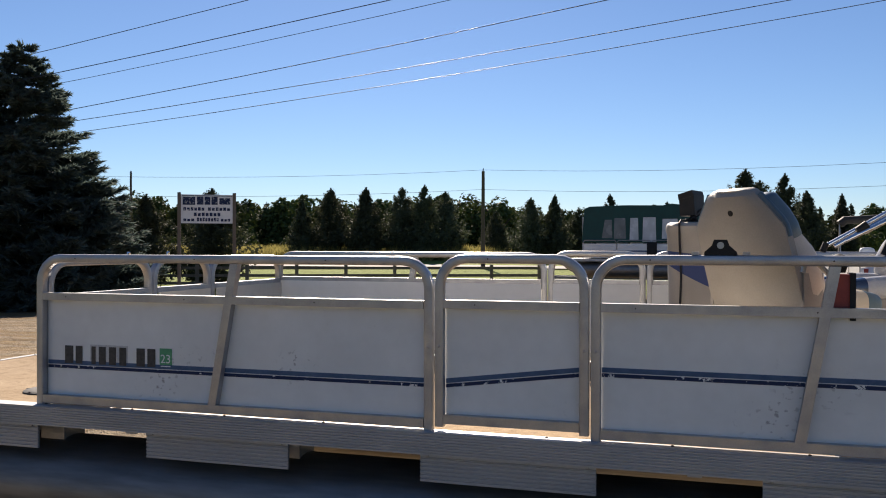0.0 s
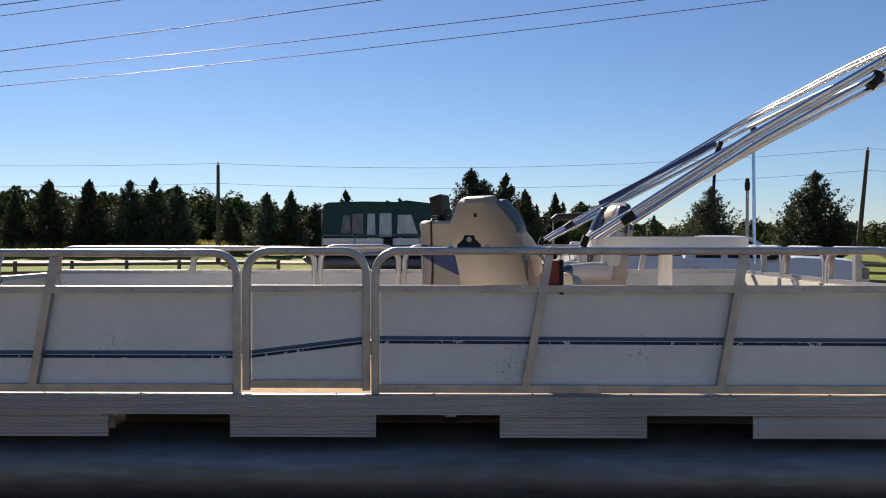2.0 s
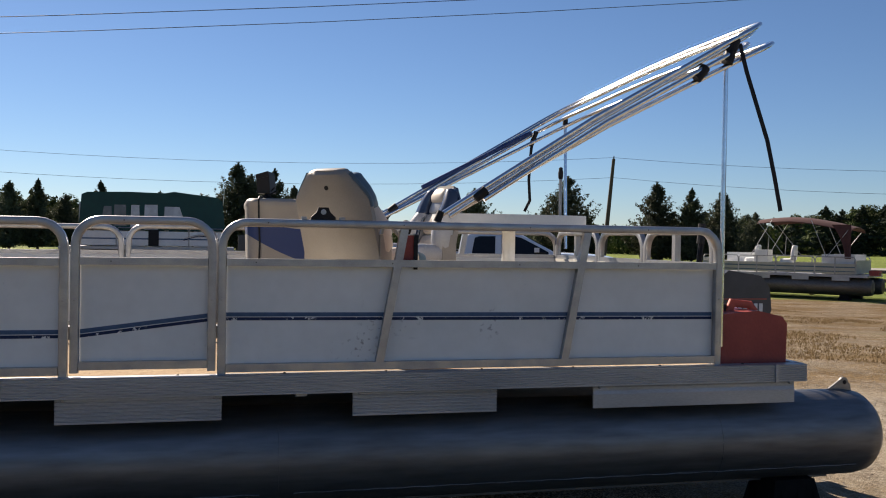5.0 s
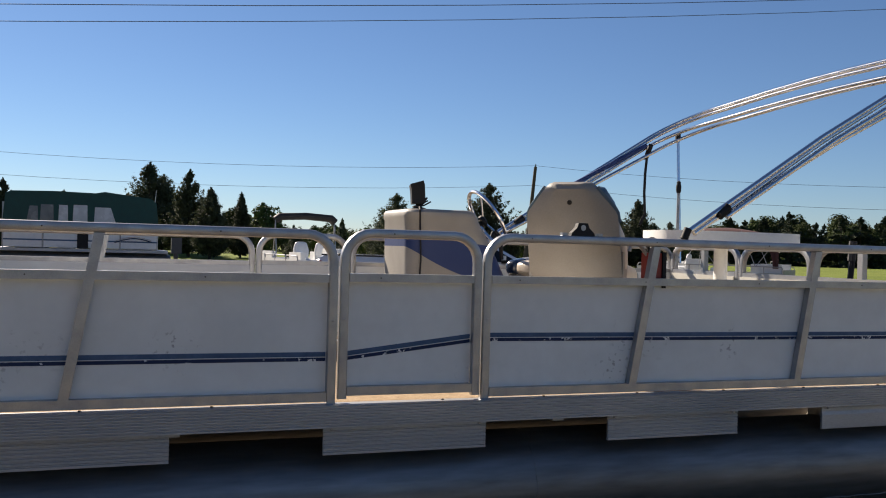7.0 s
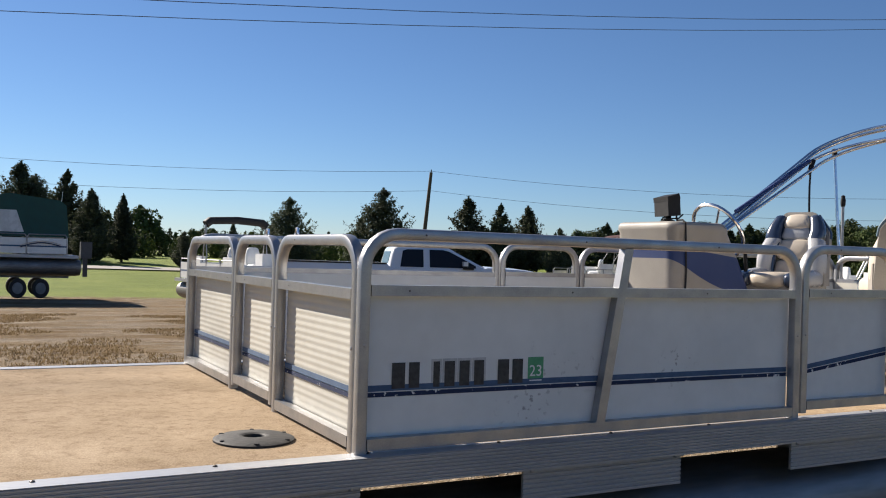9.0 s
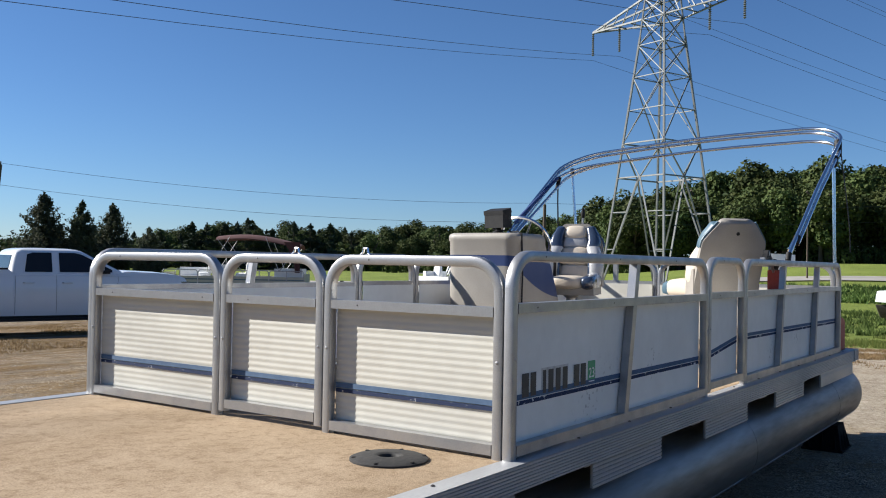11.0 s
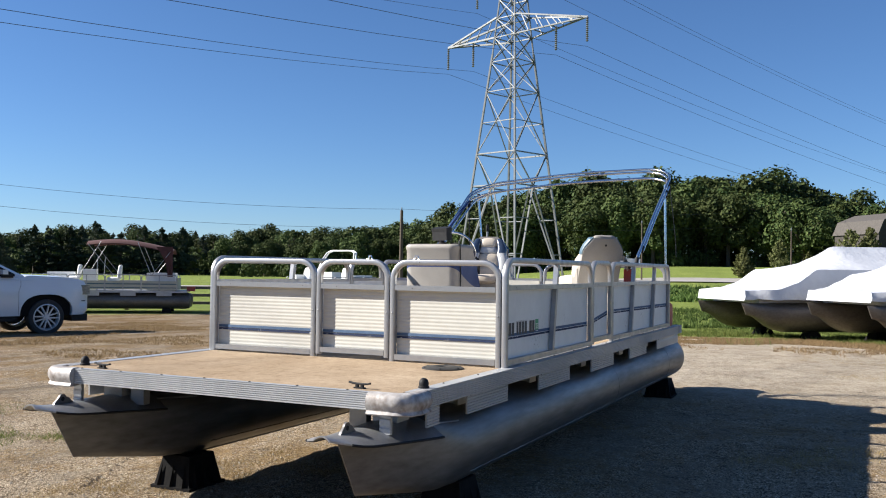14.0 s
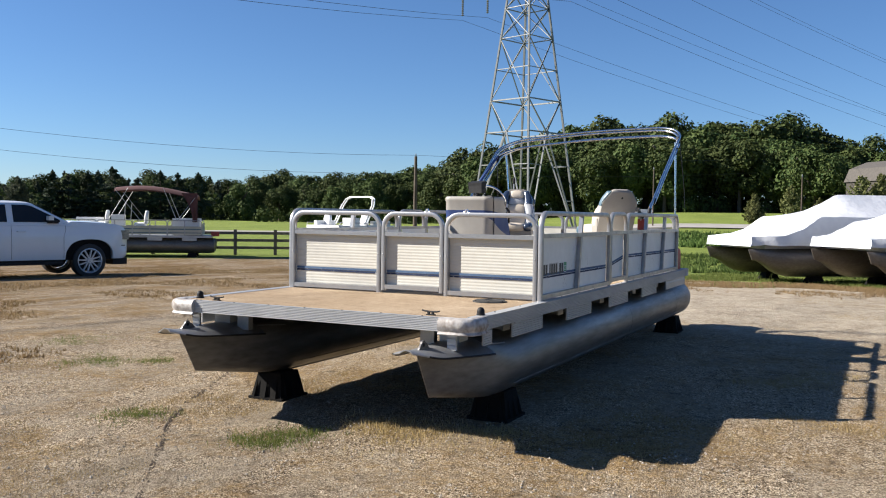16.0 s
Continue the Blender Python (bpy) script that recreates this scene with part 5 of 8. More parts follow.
def outboard():
    t = thing("outboard_motor", pose(2.30, 5.08, 0.34) @ Matrix.Diagonal((0.70, 0.9, 0.84, 1)), "charcoal grey outboard motor on the transom", "outboard motor")
    out = [(-0.26, 0.78), (0.24, 0.78), (0.27, 0.90), (0.25, 1.06), (0.16, 1.15), (-0.16, 1.19), (-0.25, 1.14), (-0.28, 0.95)]
    part("cowl", prism(bmesh.new(), out, "y", -0.17, 0.17), "grey_cowl", t, "charcoal cowl with a pale marking bar", True, 0.05)
    for k in range(7):
        part("marking_bar", box(bmesh.new(), -0.17 + 0.052 * k, -0.135 + 0.052 * k, -0.1745, -0.169, 0.885, 0.945), "white", t, "pale marking bar")
    part("pinstripe", box(bmesh.new(), -0.24, 0.22, -0.1735, -0.169, 0.975, 0.981), "orange", t)
    part("lower_cowl", box(bmesh.new(), -0.22, 0.20, -0.15, 0.15, 0.66, 0.78), "black", t, "", True, 0.03)
    part("leg", prism(bmesh.new(), [(-0.10, 0.05), (0.10, 0.05), (0.13, 0.66), (-0.14, 0.66)], "y", -0.05, 0.05), "grey_cowl", t, "", True, 0.02)
    part("cavitation_plate", box(bmesh.new(), -0.14, 0.26, -0.10, 0.10, 0.12, 0.13), "grey_cowl", t)
    part("gear_case", lathe(bmesh.new(), [(0.01, -0.2), (0.05, -0.1), (0.055, 0.1), (0.03, 0.2)], 12, pose(0, 0, 0, 0, 90)), "grey_cowl", t, "", True)
    for a in (0, 120, 240):
        part("propeller_blade", box(bmesh.new(), 0.16, 0.172, -0.03, 0.03, 0.03, 0.13, pose(0, 0, 0, a)), "black", t)
    part("bracket", box(bmesh.new(), -0.40, -0.13, -0.10, 0.10, 0.45, 0.72), "black", t, "", False, 0.02)
    part("tiller_cable", tube(bmesh.new(), [(-0.2, -0.1, 0.8), (-0.35, -0.15, 0.95), (-0.45, -0.2, 0.80), (-0.5, -0.2, 0.70)], 0.012, 6), "black", t)


outboard()


def stern_lever():
    """Dark hose and lever that stand behind the stern rail."""
    t = thing("tilted_handle", pose(1.90, 4.88, DECK), "dark handle standing behind the stern rail", "handle")
    part("shaft", tube(bmesh.new(), [(0, 0, 0.0), (0.04, 0, 0.35), (0.07, 0, 0.66)], 0.018, 8), "black", t, "", True)
    part("grip", tube(bmesh.new(), [(0.06, 0, 0.60), (0.07, 0, 0.72)], 0.024, 8), "black_worn", t)


stern_lever()
# ---- other boats in the yard ----
def far_boat(m, label, length, hull, canvas, style):
    """A pontoon boat seen across the yard. Local x from stern (0) to bow (length), z from the ground."""
    t = thing("moored_boat", m, label, "boat", "boats across the yard")
    W, base = 2.4, 0.30
    pr, pz = (0.34, 0.52) if style == "bimini" else (0.29, 0.59)
    for y in (-0.85, 0.85):
        bm = bmesh.new()
        rows = []
        for x, s in ((-0.25, 0.5), (-0.2, 0.9), (0.0, 1.0), (length - 0.9, 1.0), (length - 0.4, 0.8), (length, 0.35), (length + 0.12, 0.1)):
            up = max(0, x - (length - 0.9)) * 0.18
            rows.append([bm.verts.new((x, y + pr * s * math.cos(2 * math.pi * i / 16), pz + up + pr * s * math.sin(2 * math.pi * i / 16))) for i in range(16)])
        for a, b in zip(rows, rows[1:]):
            for i in range(16):
                bm.faces.new((a[i], a[(i + 1) % 16], b[(i + 1) % 16], b[i]))
        bm.faces.new(rows[0])
        bm.faces.new(rows[-1])
        part("pontoon", bm, "wrap_pontoon" if style == "bimini" else "pontoon", t, "", True)
    part("deck", box(bmesh.new(), -0.1, length, -W / 2, W / 2, base + 0.60, base + 0.70), "alu_rib", t)
    zd = base + 0.70
    f0, f1 = 0.35, length - 0.85
    n = 4
    step = (f1 - f0) / n
    for y, s in ((-W / 2 + 0.04, -1), (W / 2 - 0.04, 1)):
        for i in range(n):
            a, b = f0 + i * step + 0.02, f0 + (i + 1) * step - 0.02
            p = part("fence_panel", box(bmesh.new(), a, b, y - 0.01, y + 0.01, zd + 0.04, zd + (0.42 if style == "bimini" else 0.56)), hull, t)
            if style == "bimini":
                part("stripe", box(bmesh.new(), a, b, y + s * 0.012 - 0.002, y + s * 0.012 + 0.002, zd + 0.10, zd + 0.14), "teal_vinyl", p)
                part("post", box(bmesh.new(), (a + b) / 2 - 0.02, (a + b) / 2 + 0.02, y - 0.015, y + 0.015, zd, zd + 0.66), "alu", p)
            if style == "bimini":
                part("skirt_plate", box(bmesh.new(), a + 0.2, a + 0.85, y + s * 0.02 - 0.004, y + s * 0.02 + 0.004, zd - 0.24, zd - 0.10), "alu_rib", t)
            part("top_rail", tube(bmesh.new(), [(a, y, zd), (a, y, zd + 0.6), (a + 0.06, y, zd + 0.68), (b - 0.06, y, zd + 0.68), (b, y, zd + 0.6), (b, y, zd)], 0.02, 6), "alu", p)
            part("stripe", box(bmesh.new(), a, b, y + s * 0.012 - 0.002, y + s * 0.012 + 0.002, zd + 0.26, zd + 0.31), "stripe_blue" if style != "bimini" else "teal_vinyl", p)
    part("bow_panel", box(bmesh.new(), f1, f1 + 0.02, -W / 2 + 0.05, W / 2 - 0.05, zd + 0.04, zd + 0.56), hull, t)
    part("stern_panel", box(bmesh.new(), f0 - 0.02, f0, -W / 2 + 0.05, W / 2 - 0.05, zd + 0.04, zd + 0.56), hull, t)
    part("console", box(bmesh.new(), length * 0.52, length * 0.52 + 0.55, 0.35, 0.95, zd, zd + 0.92), "white", t, "", True, 0.09)
    for lx, ly in ((f0 + 0.12, -0.85), (f0 + 0.12, 0.25), (f1 - 1.5, -0.85)):
        lo = part("lounge", box(bmesh.new(), lx, lx + 1.2, ly, ly + 0.6, zd, zd + 0.40), "white", t, "", True, 0.07)
        part("backrest", box(bmesh.new(), lx, lx + 1.2, ly + (-0.12 if ly < 0 else 0.55), ly + (0.06 if ly < 0 else 0.72), zd + 0.2, zd + 0.78), "white", lo, "", True, 0.07)
    for cx, cy in ((length * 0.40, 0.6), (length * 0.66, -0.65)):
        s = part("helm_seat", pillow(bmesh.new(), puffed([(cx + 0.2, cy, zd + 0.42, 0.27, 0.25), (cx + 0.2, cy, zd + 0.52, 0.27, 0.25)], 0.06), Matrix.Identity(4)), "white", t, "", True)
        part("seat_back", pillow(bmesh.new(), puffed([(cx - 0.06, cy, zd + 0.55, 0.09, 0.24), (cx - 0.08, cy, zd + 0.85, 0.09, 0.26), (cx - 0.10, cy, zd + 1.06, 0.08, 0.20)], 0.06), Matrix.Identity(4)), "white", s, "", True)
        part("seat_post", lathe(bmesh.new(), [(0.05, zd), (0.05, zd + 0.38)], 8, Matrix.Translation((cx + 0.2, cy, 0))), "alu", s)
    if style == "bimini":
        part("motor", box(bmesh.new(), -0.42, -0.06, 0.5, 0.86, zd - 0.02, zd + 0.18), "red", t, "dark red outboard cowl", True, 0.08)
    else:
        part("motor", box(bmesh.new(), -0.75, -0.3, -0.2, 0.2, zd - 0.1, zd + 0.48), "grey_cowl", t, "dark outboard", True, 0.08)
    if style != "bimini":
        part("motor_leg", box(bmesh.new(), -0.6, -0.42, -0.06, 0.06, 0.25, zd - 0.1), "grey_cowl", t)
    top = zd + (2.25 if style == "bimini" else 1.95)
    if style == "bimini":
        # arched canvas on a crossed frame
        c0, c1 = f0 + 0.2, f0 + 3.85
        bm = bmesh.new()
        rows = []
        for i in range(9):
            x = c0 + (c1 - c0) * i / 8
            z = top - (0.42 * (1 - i / 5.2) ** 1.6 if i < 5.2 else 0.10 * ((i - 5.2) / 2.8) ** 2)
            rows.append([bm.verts.new((x, v * 1.12, z - 0.07 * v * v - 0.13 * v ** 8 + dz)) for dz in (0, 0.03) for v in (-1, -0.94, -0.8, -0.4, 0, 0.4, 0.8, 0.94, 1)])
        for a, b in zip(rows, rows[1:]):
            for j in range(8):
                bm.faces.new((a[j], a[j + 1], b[j + 1], b[j]))
                bm.faces.new((a[j + 9], b[j + 9], b[j + 10], a[j + 10]))
            for j in (0, 8):
                bm.faces.new((a[j], b[j], b[j + 9], a[j + 9]))
        for r in (rows[0], rows[-1]):
            for j in range(8):
                bm.faces.new((r[j], r[j + 1], r[j + 10], r[j + 9]))
        part("canopy", bm, canvas, t, "", True)
        for y in (-1.12, 1.12):
            for xa, xb, za in ((c0 + 0.9, c0 + 0.1, top - 0.5), (c0 + 0.9, c0 + 1.5, top - 0.12), (c0 + 2.5, c1 - 0.05, top - 0.2), (c0 + 3.9, c1 - 0.6, top - 0.12), (c0 + 3.2, c1 - 0.5, zd + 1.5)):
                part("bow", tube(bmesh.new(), [(xa, y, zd + 0.66), (xb, y, za)], 0.014, 6), "alu", t)
        # a curtain drawn in to the near corner of the stern
        bm = bmesh.new()
        rows = []
        for i in range(13):
            v = i / 12
            z = zd + 0.62 + (top - 0.30 - zd - 0.62) * v
            wd = 0.22 + 0.50 * v ** 2
            rows.append([bm.verts.new((c0 + wd * u, 1.10 + 0.04 * math.sin(9 * u) * (1.2 - v) + dx, z)) for dx in (0, 0.02) for u in (0, 0.15, 0.3, 0.45, 0.6, 0.75, 0.9, 1)])
        for p, q in zip(rows, rows[1:]):
            for k in range(7):
                bm.faces.new((p[k], p[k + 1], q[k + 1], q[k]))
                bm.faces.new((p[k + 8], q[k + 8], q[k + 9], p[k + 9]))
        part("rear_curtain", bm, canvas, t, "", True)
    elif style == "folded":
        part("folded_canopy", sweep(bmesh.new(), [(2.3, -1.05, top - 0.12), (2.3, -0.9, top), (2.3, 0, top + 0.05), (2.3, 0.9, top), (2.3, 1.05, top - 0.12)], rounded(0.34, 0.24, 0.09, 3)), "black_worn", t, "rolled dark canopy", True)
        for y in (-1.05, 1.05):
            for xx in (2.1, 2.5):
                part("bow", tube(bmesh.new(), [(xx, y, zd + 0.6), (2.3, y, top - 0.1)], 0.018, 6), "alu", t)
    elif style == "enclosed":
        c0, c1 = f0 - 0.05, f1 + 0.05
        L = c1 - c0
        out = [(c0, zd + 0.6), (c0 + 0.12, top - 0.28), (c0 + 0.35, top - 0.12), (c0 + L * 0.36, top + 0.06), (c0 + L * 0.42, top), (c0 + L * 0.68, top + 0.02), (c1 - 0.35, top - 0.02), (c1 - 0.12, top - 0.10), (c1, zd + 0.6)]
        part("canopy", prism(bmesh.new(), out, "y", -1.14, 1.14), canvas, t, "dark green full canvas enclosure", False, 0.08)
        for y in (-1.143, 1.143):
            for k, (a, b, zl, zh) in enumerate(((0.272, 0.427, 0.74, 1.46), (0.466, 0.563, 0.62, 1.52), (0.59, 0.654, 0.70, 1.5), (0.68, 0.767, 0.74, 1.5), (0.777, 0.854, 0.76, 1.44))):
                xa, xb = c0 + a * L, c0 + b * L
                o = [(xa, zd + zl), (xb, zd + zl), (xb - (0.03 if k < 4 else 0.14), zd + zh), (xa + (0.30 if k == 0 else 0.03), zd + zh)]
                part("window", prism(bmesh.new(), o, "y", min(y, y * 1.004), max(y, y * 1.004)), "vinyl_window" if k < 3 else "dim_vinyl", t, "vinyl window coloured like the sky behind it" if k < 3 else "dull grey vinyl window")
        part("front_window", box(bmesh.new(), c1 - 0.06, c1 + 0.012, -0.95, 0.95, zd + 0.75, zd + 1.55, pose(0, 0, 0)), "vinyl_window", t, "vinyl window coloured like the sky behind it")
        part("gate_opening", box(bmesh.new(), c0 + L * 0.46, c0 + L * 0.53, -1.22, 1.22, zd + 0.03, zd + 0.62), "black", t, "dark open side gate")
        for col, r, dz in (("stripe_dark", 0.022, 0.0), ("beige", 0.012, 0.05)):
            arc_pts = [(f0 + 0.25 + 1.5 * k / 12, 1.19, zd + 0.30 + dz + 0.13 * math.sin(math.pi * k / 12) - 0.05 * k / 12) for k in range(13)]
            part("swoosh", tube(bmesh.new(), arc_pts, r, 6), col, t, "curved decal on the side panel", True)
        part("antenna", tube(bmesh.new(), [(c0 + 0.2, -1.1, zd + 0.6), (c0 + 0.05, -1.1, top + 0.3)], 0.012, 5), "white", t)
    elif style == "arch":
        for xx in (1.7, 1.85):
            part("arch", tube(bmesh.new(), [(xx + 0.5, -1.1, zd + 0.6), (xx, -1.08, zd + 1.55), (xx - 0.15, -0.95, zd + 1.85), (xx - 0.2, -0.7, zd + 1.95), (xx - 0.2, 0.7, zd + 1.95), (xx - 0.15, 0.95, zd + 1.85), (xx, 1.08, zd + 1.55), (xx + 0.5, 1.1, zd + 0.6)], 0.035, 8), "white", t, "white tubular arch", True)
    return t


def stand_blocks(t, length):
    for x in (0.8, length - 1.4):
        for y in (-0.85, 0.85):
            bm = bmesh.new()
            a = [bm.verts.new((x + dx * 0.22, y + dy * 0.2, 0)) for dx, dy in ((-1, -1), (1, -1), (1, 1), (-1, 1))]
            b = [bm.verts.new((x + dx * 0.12, y + dy * 0.12, 0.33)) for dx, dy in ((-1, -1), (1, -1), (1, 1), (-1, 1))]
            bm.faces.new(a)
            bm.faces.new(b)
            for i in range(4):
                bm.faces.new((a[i], a[(i + 1) % 4], b[(i + 1) % 4], b[i]))
            part("stand", bm, "stand_black", t)


def trailer(t, length):
    for y in (-0.6, 0.6):
        part("trailer_beam", box(bmesh.new(), 0.2, length + 0.8, y - 0.05, y + 0.05, 0.22, 0.32), "galv", t)
    for x in (1.3, 2.15):
        for y in (-1.12, 1.12):
            wm = pose(x, y, -0.12, 90)
            part("trailer_tyre", lathe(bmesh.new(), [(0.2, -0.09), (0.30, -0.09), (0.33, -0.05), (0.33, 0.05), (0.30, 0.09), (0.2, 0.09)], 20, wm, False), "tyre", t, "", True)
            part("trailer_rim", lathe(bmesh.new(), [(0.05, -0.10), (0.19, -0.095), (0.19, 0.095), (0.05, 0.10)], 16, wm), "galv", t)


gb = far_boat(at(-0.45, 38.7, 180, 0.56) @ Matrix.Diagonal((0.9, 1.0, 1.10, 1)), "white pontoon boat under a green canvas enclosure on a trailer", 7.3, "white", "green_canvas", "enclosed")
trailer(gb, 7.3)
fb = far_boat(at(3.5, 33.4, -83, 0.0), "small white pontoon boat with a rolled dark canopy", 6.0, "white", "black", "folded")
stand_blocks(fb, 6.0)
mb = far_boat(at(24.05, 30.35, 128, 0.0), "white and green pontoon boat with a maroon bimini", 7.3, "hull_grey", "maroon", "bimini")
stand_blocks(mb, 7.3)
ab = far_boat(at(30.4, 24.6, 165, 0.0), "white pontoon boat with a white tubular arch", 4.9, "white", "white", "arch")
stand_blocks(ab, 4.9)


# ---- shrink-wrapped boats ----
def wrapped_boat(m, length, stops, rails, seed, plate):
    """stops: ridge height along the length; rails: height of the side's upper edge along the length."""
    t = thing("wrapped_boat", m, "pontoon boat under tight white shrink wrap on black stands", "boat", "wrapped boats")
    base = 0.22
    for y in (-0.93, 0.93):
        # flat-sided raked nose that runs into a round tube
        bm = bmesh.new()
        rows = []
        for x, w in ((-0.10, 0.03), (-0.02, 0.16), (0.12, 0.33), (0.28, 0.52), (0.46, 0.69), (0.68, 0.84), (0.95, 0.95), (1.3, 1.0), (length, 1.0)):
            k = smooth01(-0.1, 1.3, x)
            lo, hi = base + 0.42 * (1 - k) ** 2.2, base + 0.72 - 0.02 * (1 - k)
            row = []
            for i in range(20):
                a = 2 * math.pi * i / 20
                e = 0.60 + 0.40 * k
                c, q = math.copysign(abs(math.cos(a)) ** e, math.cos(a)), math.copysign(abs(math.sin(a)) ** e, math.sin(a))
                row.append(bm.verts.new((x - (1 - k) * 0.06 * q, y + 0.34 * w * c, lo + (hi - lo) * (q + 1) / 2)))
            rows.append(row)
        for a, b in zip(rows, rows[1:]):
            for i in range(20):
                bm.faces.new((a[i], a[(i + 1) % 20], b[(i + 1) % 20], b[i]))
        bm.faces.new(rows[0])
        bm.faces.new(rows[-1])
        part("pontoon", bm, "wrap_pontoon", t, "brown-stained aluminium pontoon", True)
    part("deck_edge", box(bmesh.new(), 0.3, length, -0.96, 0.96, base + 0.70, base + 0.79), "alu_rib", t)
    if plate:
        mark = part("marking_plate", box(bmesh.new(), plate, plate + 0.62, -1.262, -1.2, base + 0.62, base + 0.755), "beige", t, "pale marking plate")
        for k, w in enumerate((0.07, 0.06, 0, 0.055, 0.055, 0.055)):
            if w:
                part("mark", box(bmesh.new(), plate + 0.04 + 0.08 * k, plate + 0.04 + 0.08 * k + w * 0.8, -1.267, -1.262, base + 0.65, base + 0.73), "black_worn", mark)
    # the wrap: ridge line with sagging panels down to the deck edge
    NX, NY = 64, 30
    bm = bmesh.new()
    rows = []
    for i in range(NX + 1):
        f = (i / NX) ** 1.35
        x = -0.1 + (length + 0.3) * f
        ridge = base + float(np.interp(x, [p[0] for p in stops], [p[1] for p in stops]))
        rail = float(np.interp(x, [p[0] for p in rails], [p[1] for p in rails]))
        half = 1.25 * (0.80 + 0.20 * smooth01(0, 0.10, f))
        row = []
        for j in range(NY + 1):
            v = -1 + 2 * j / NY
            a = abs(v)
            edge = base + 0.78 + 0.03 * noise.noise(Vector((x * 2.2, v * 3, seed)))
            if a <= 0.8:
                k = a / 0.8
                z = ridge + (base + 0.80 + rail - ridge) * k - 0.09 * math.sin(math.pi * k) * (ridge - base - 0.80 - rail)
                yy = math.copysign(half * 0.965 * k, v)
            else:
                k = (a - 0.8) / 0.2
                z = (base + 0.80 + rail) * (1 - k) + edge * k
                yy = math.copysign(half * (0.965 + 0.035 * math.sin(k * math.pi * 0.5)), v)
            # taut folds fan out from the rail and the bow corners
            fold = 0.012 * abs(noise.noise(Vector((x * 3.2 + a * 2.0, v * 1.4, seed + 3)))) + 0.020 * smooth01(0.55, 0.85, a) * (1 - smooth01(1.2, 2.6, x)) * noise.noise(Vector((x * 7 - a * 9, v * 4, seed)))
            row.append(bm.verts.new((x + 0.025 * noise.noise(Vector((x * 2, v * 4, seed))), yy + 0.02 * noise.noise(Vector((x * 4, z * 5, seed))), z + fold)))
        rows.append(row)
    for a, b in zip(rows, rows[1:]):
        for j in range(NY):
            bm.faces.new((a[j], a[j + 1], b[j + 1], b[j]))
    # close the bow down to the deck
    low = [bm.verts.new((v.co.x - 0.04, v.co.y, base + 0.76)) for v in rows[0]]
    for j in range(NY):
        if abs(rows[0][j].co.z - low[j].co.z) + abs(rows[0][j + 1].co.z - low[j + 1].co.z) > 0.03:
            bm.faces.new((low[j], low[j + 1], rows[0][j + 1], rows[0][j]))
    part("shrink_wrap", bm, "wrap", t, "white shrink-wrap film with wrinkles", True)
    for x in (1.8, length - 1.2):
        for y in (-0.93, 0.93):
            b2 = bmesh.new()
            a = [b2.verts.new((x + dx * 0.24, y + dy * 0.2, 0)) for dx, dy in ((-1, -1), (1, -1), (1, 1), (-1, 1))]
            b = [b2.verts.new((x + dx * 0.13, y + dy * 0.12, base + 0.02)) for dx, dy in ((-1, -1), (1, -1), (1, 1), (-1, 1))]
            b2.faces.new(a)
            b2.faces.new(b)
            for i in range(4):
                b2.faces.new((a[i], a[(i + 1) % 4], b[(i + 1) % 4], b[i]))
            part("stand", b2, "stand_black", t)


wrapped_boat(at(16.9, 5.5, -48, -0.06) @ Matrix.Scale(1.09, 4), 7.5, ((-0.1, 1.06), (0.2, 1.09), (1.25, 1.30), (1.31, 1.54), (1.6, 1.56), (2.2, 1.70), (2.7, 1.90), (3.15, 2.13), (7.8, 2.16)),
             ((-0.1, 0.19), (0.7, 0.24), (1.25, 0.40), (1.7, 0.72), (7.8, 0.76)), 1.7, 2.0)
wrapped_boat(at(15.15, 2.55, -48, -0.06) @ Matrix.Scale(1.09, 4), 7.5, ((-0.1, 1.02), (0.5, 1.10), (1.0, 1.34), (1.5, 1.68), (2.1, 2.02), (2.7, 2.20), (7.8, 2.26)),
             ((-0.1, 0.17), (0.6, 0.24), (1.3, 0.55), (7.8, 0.70)), 8.3, 0)



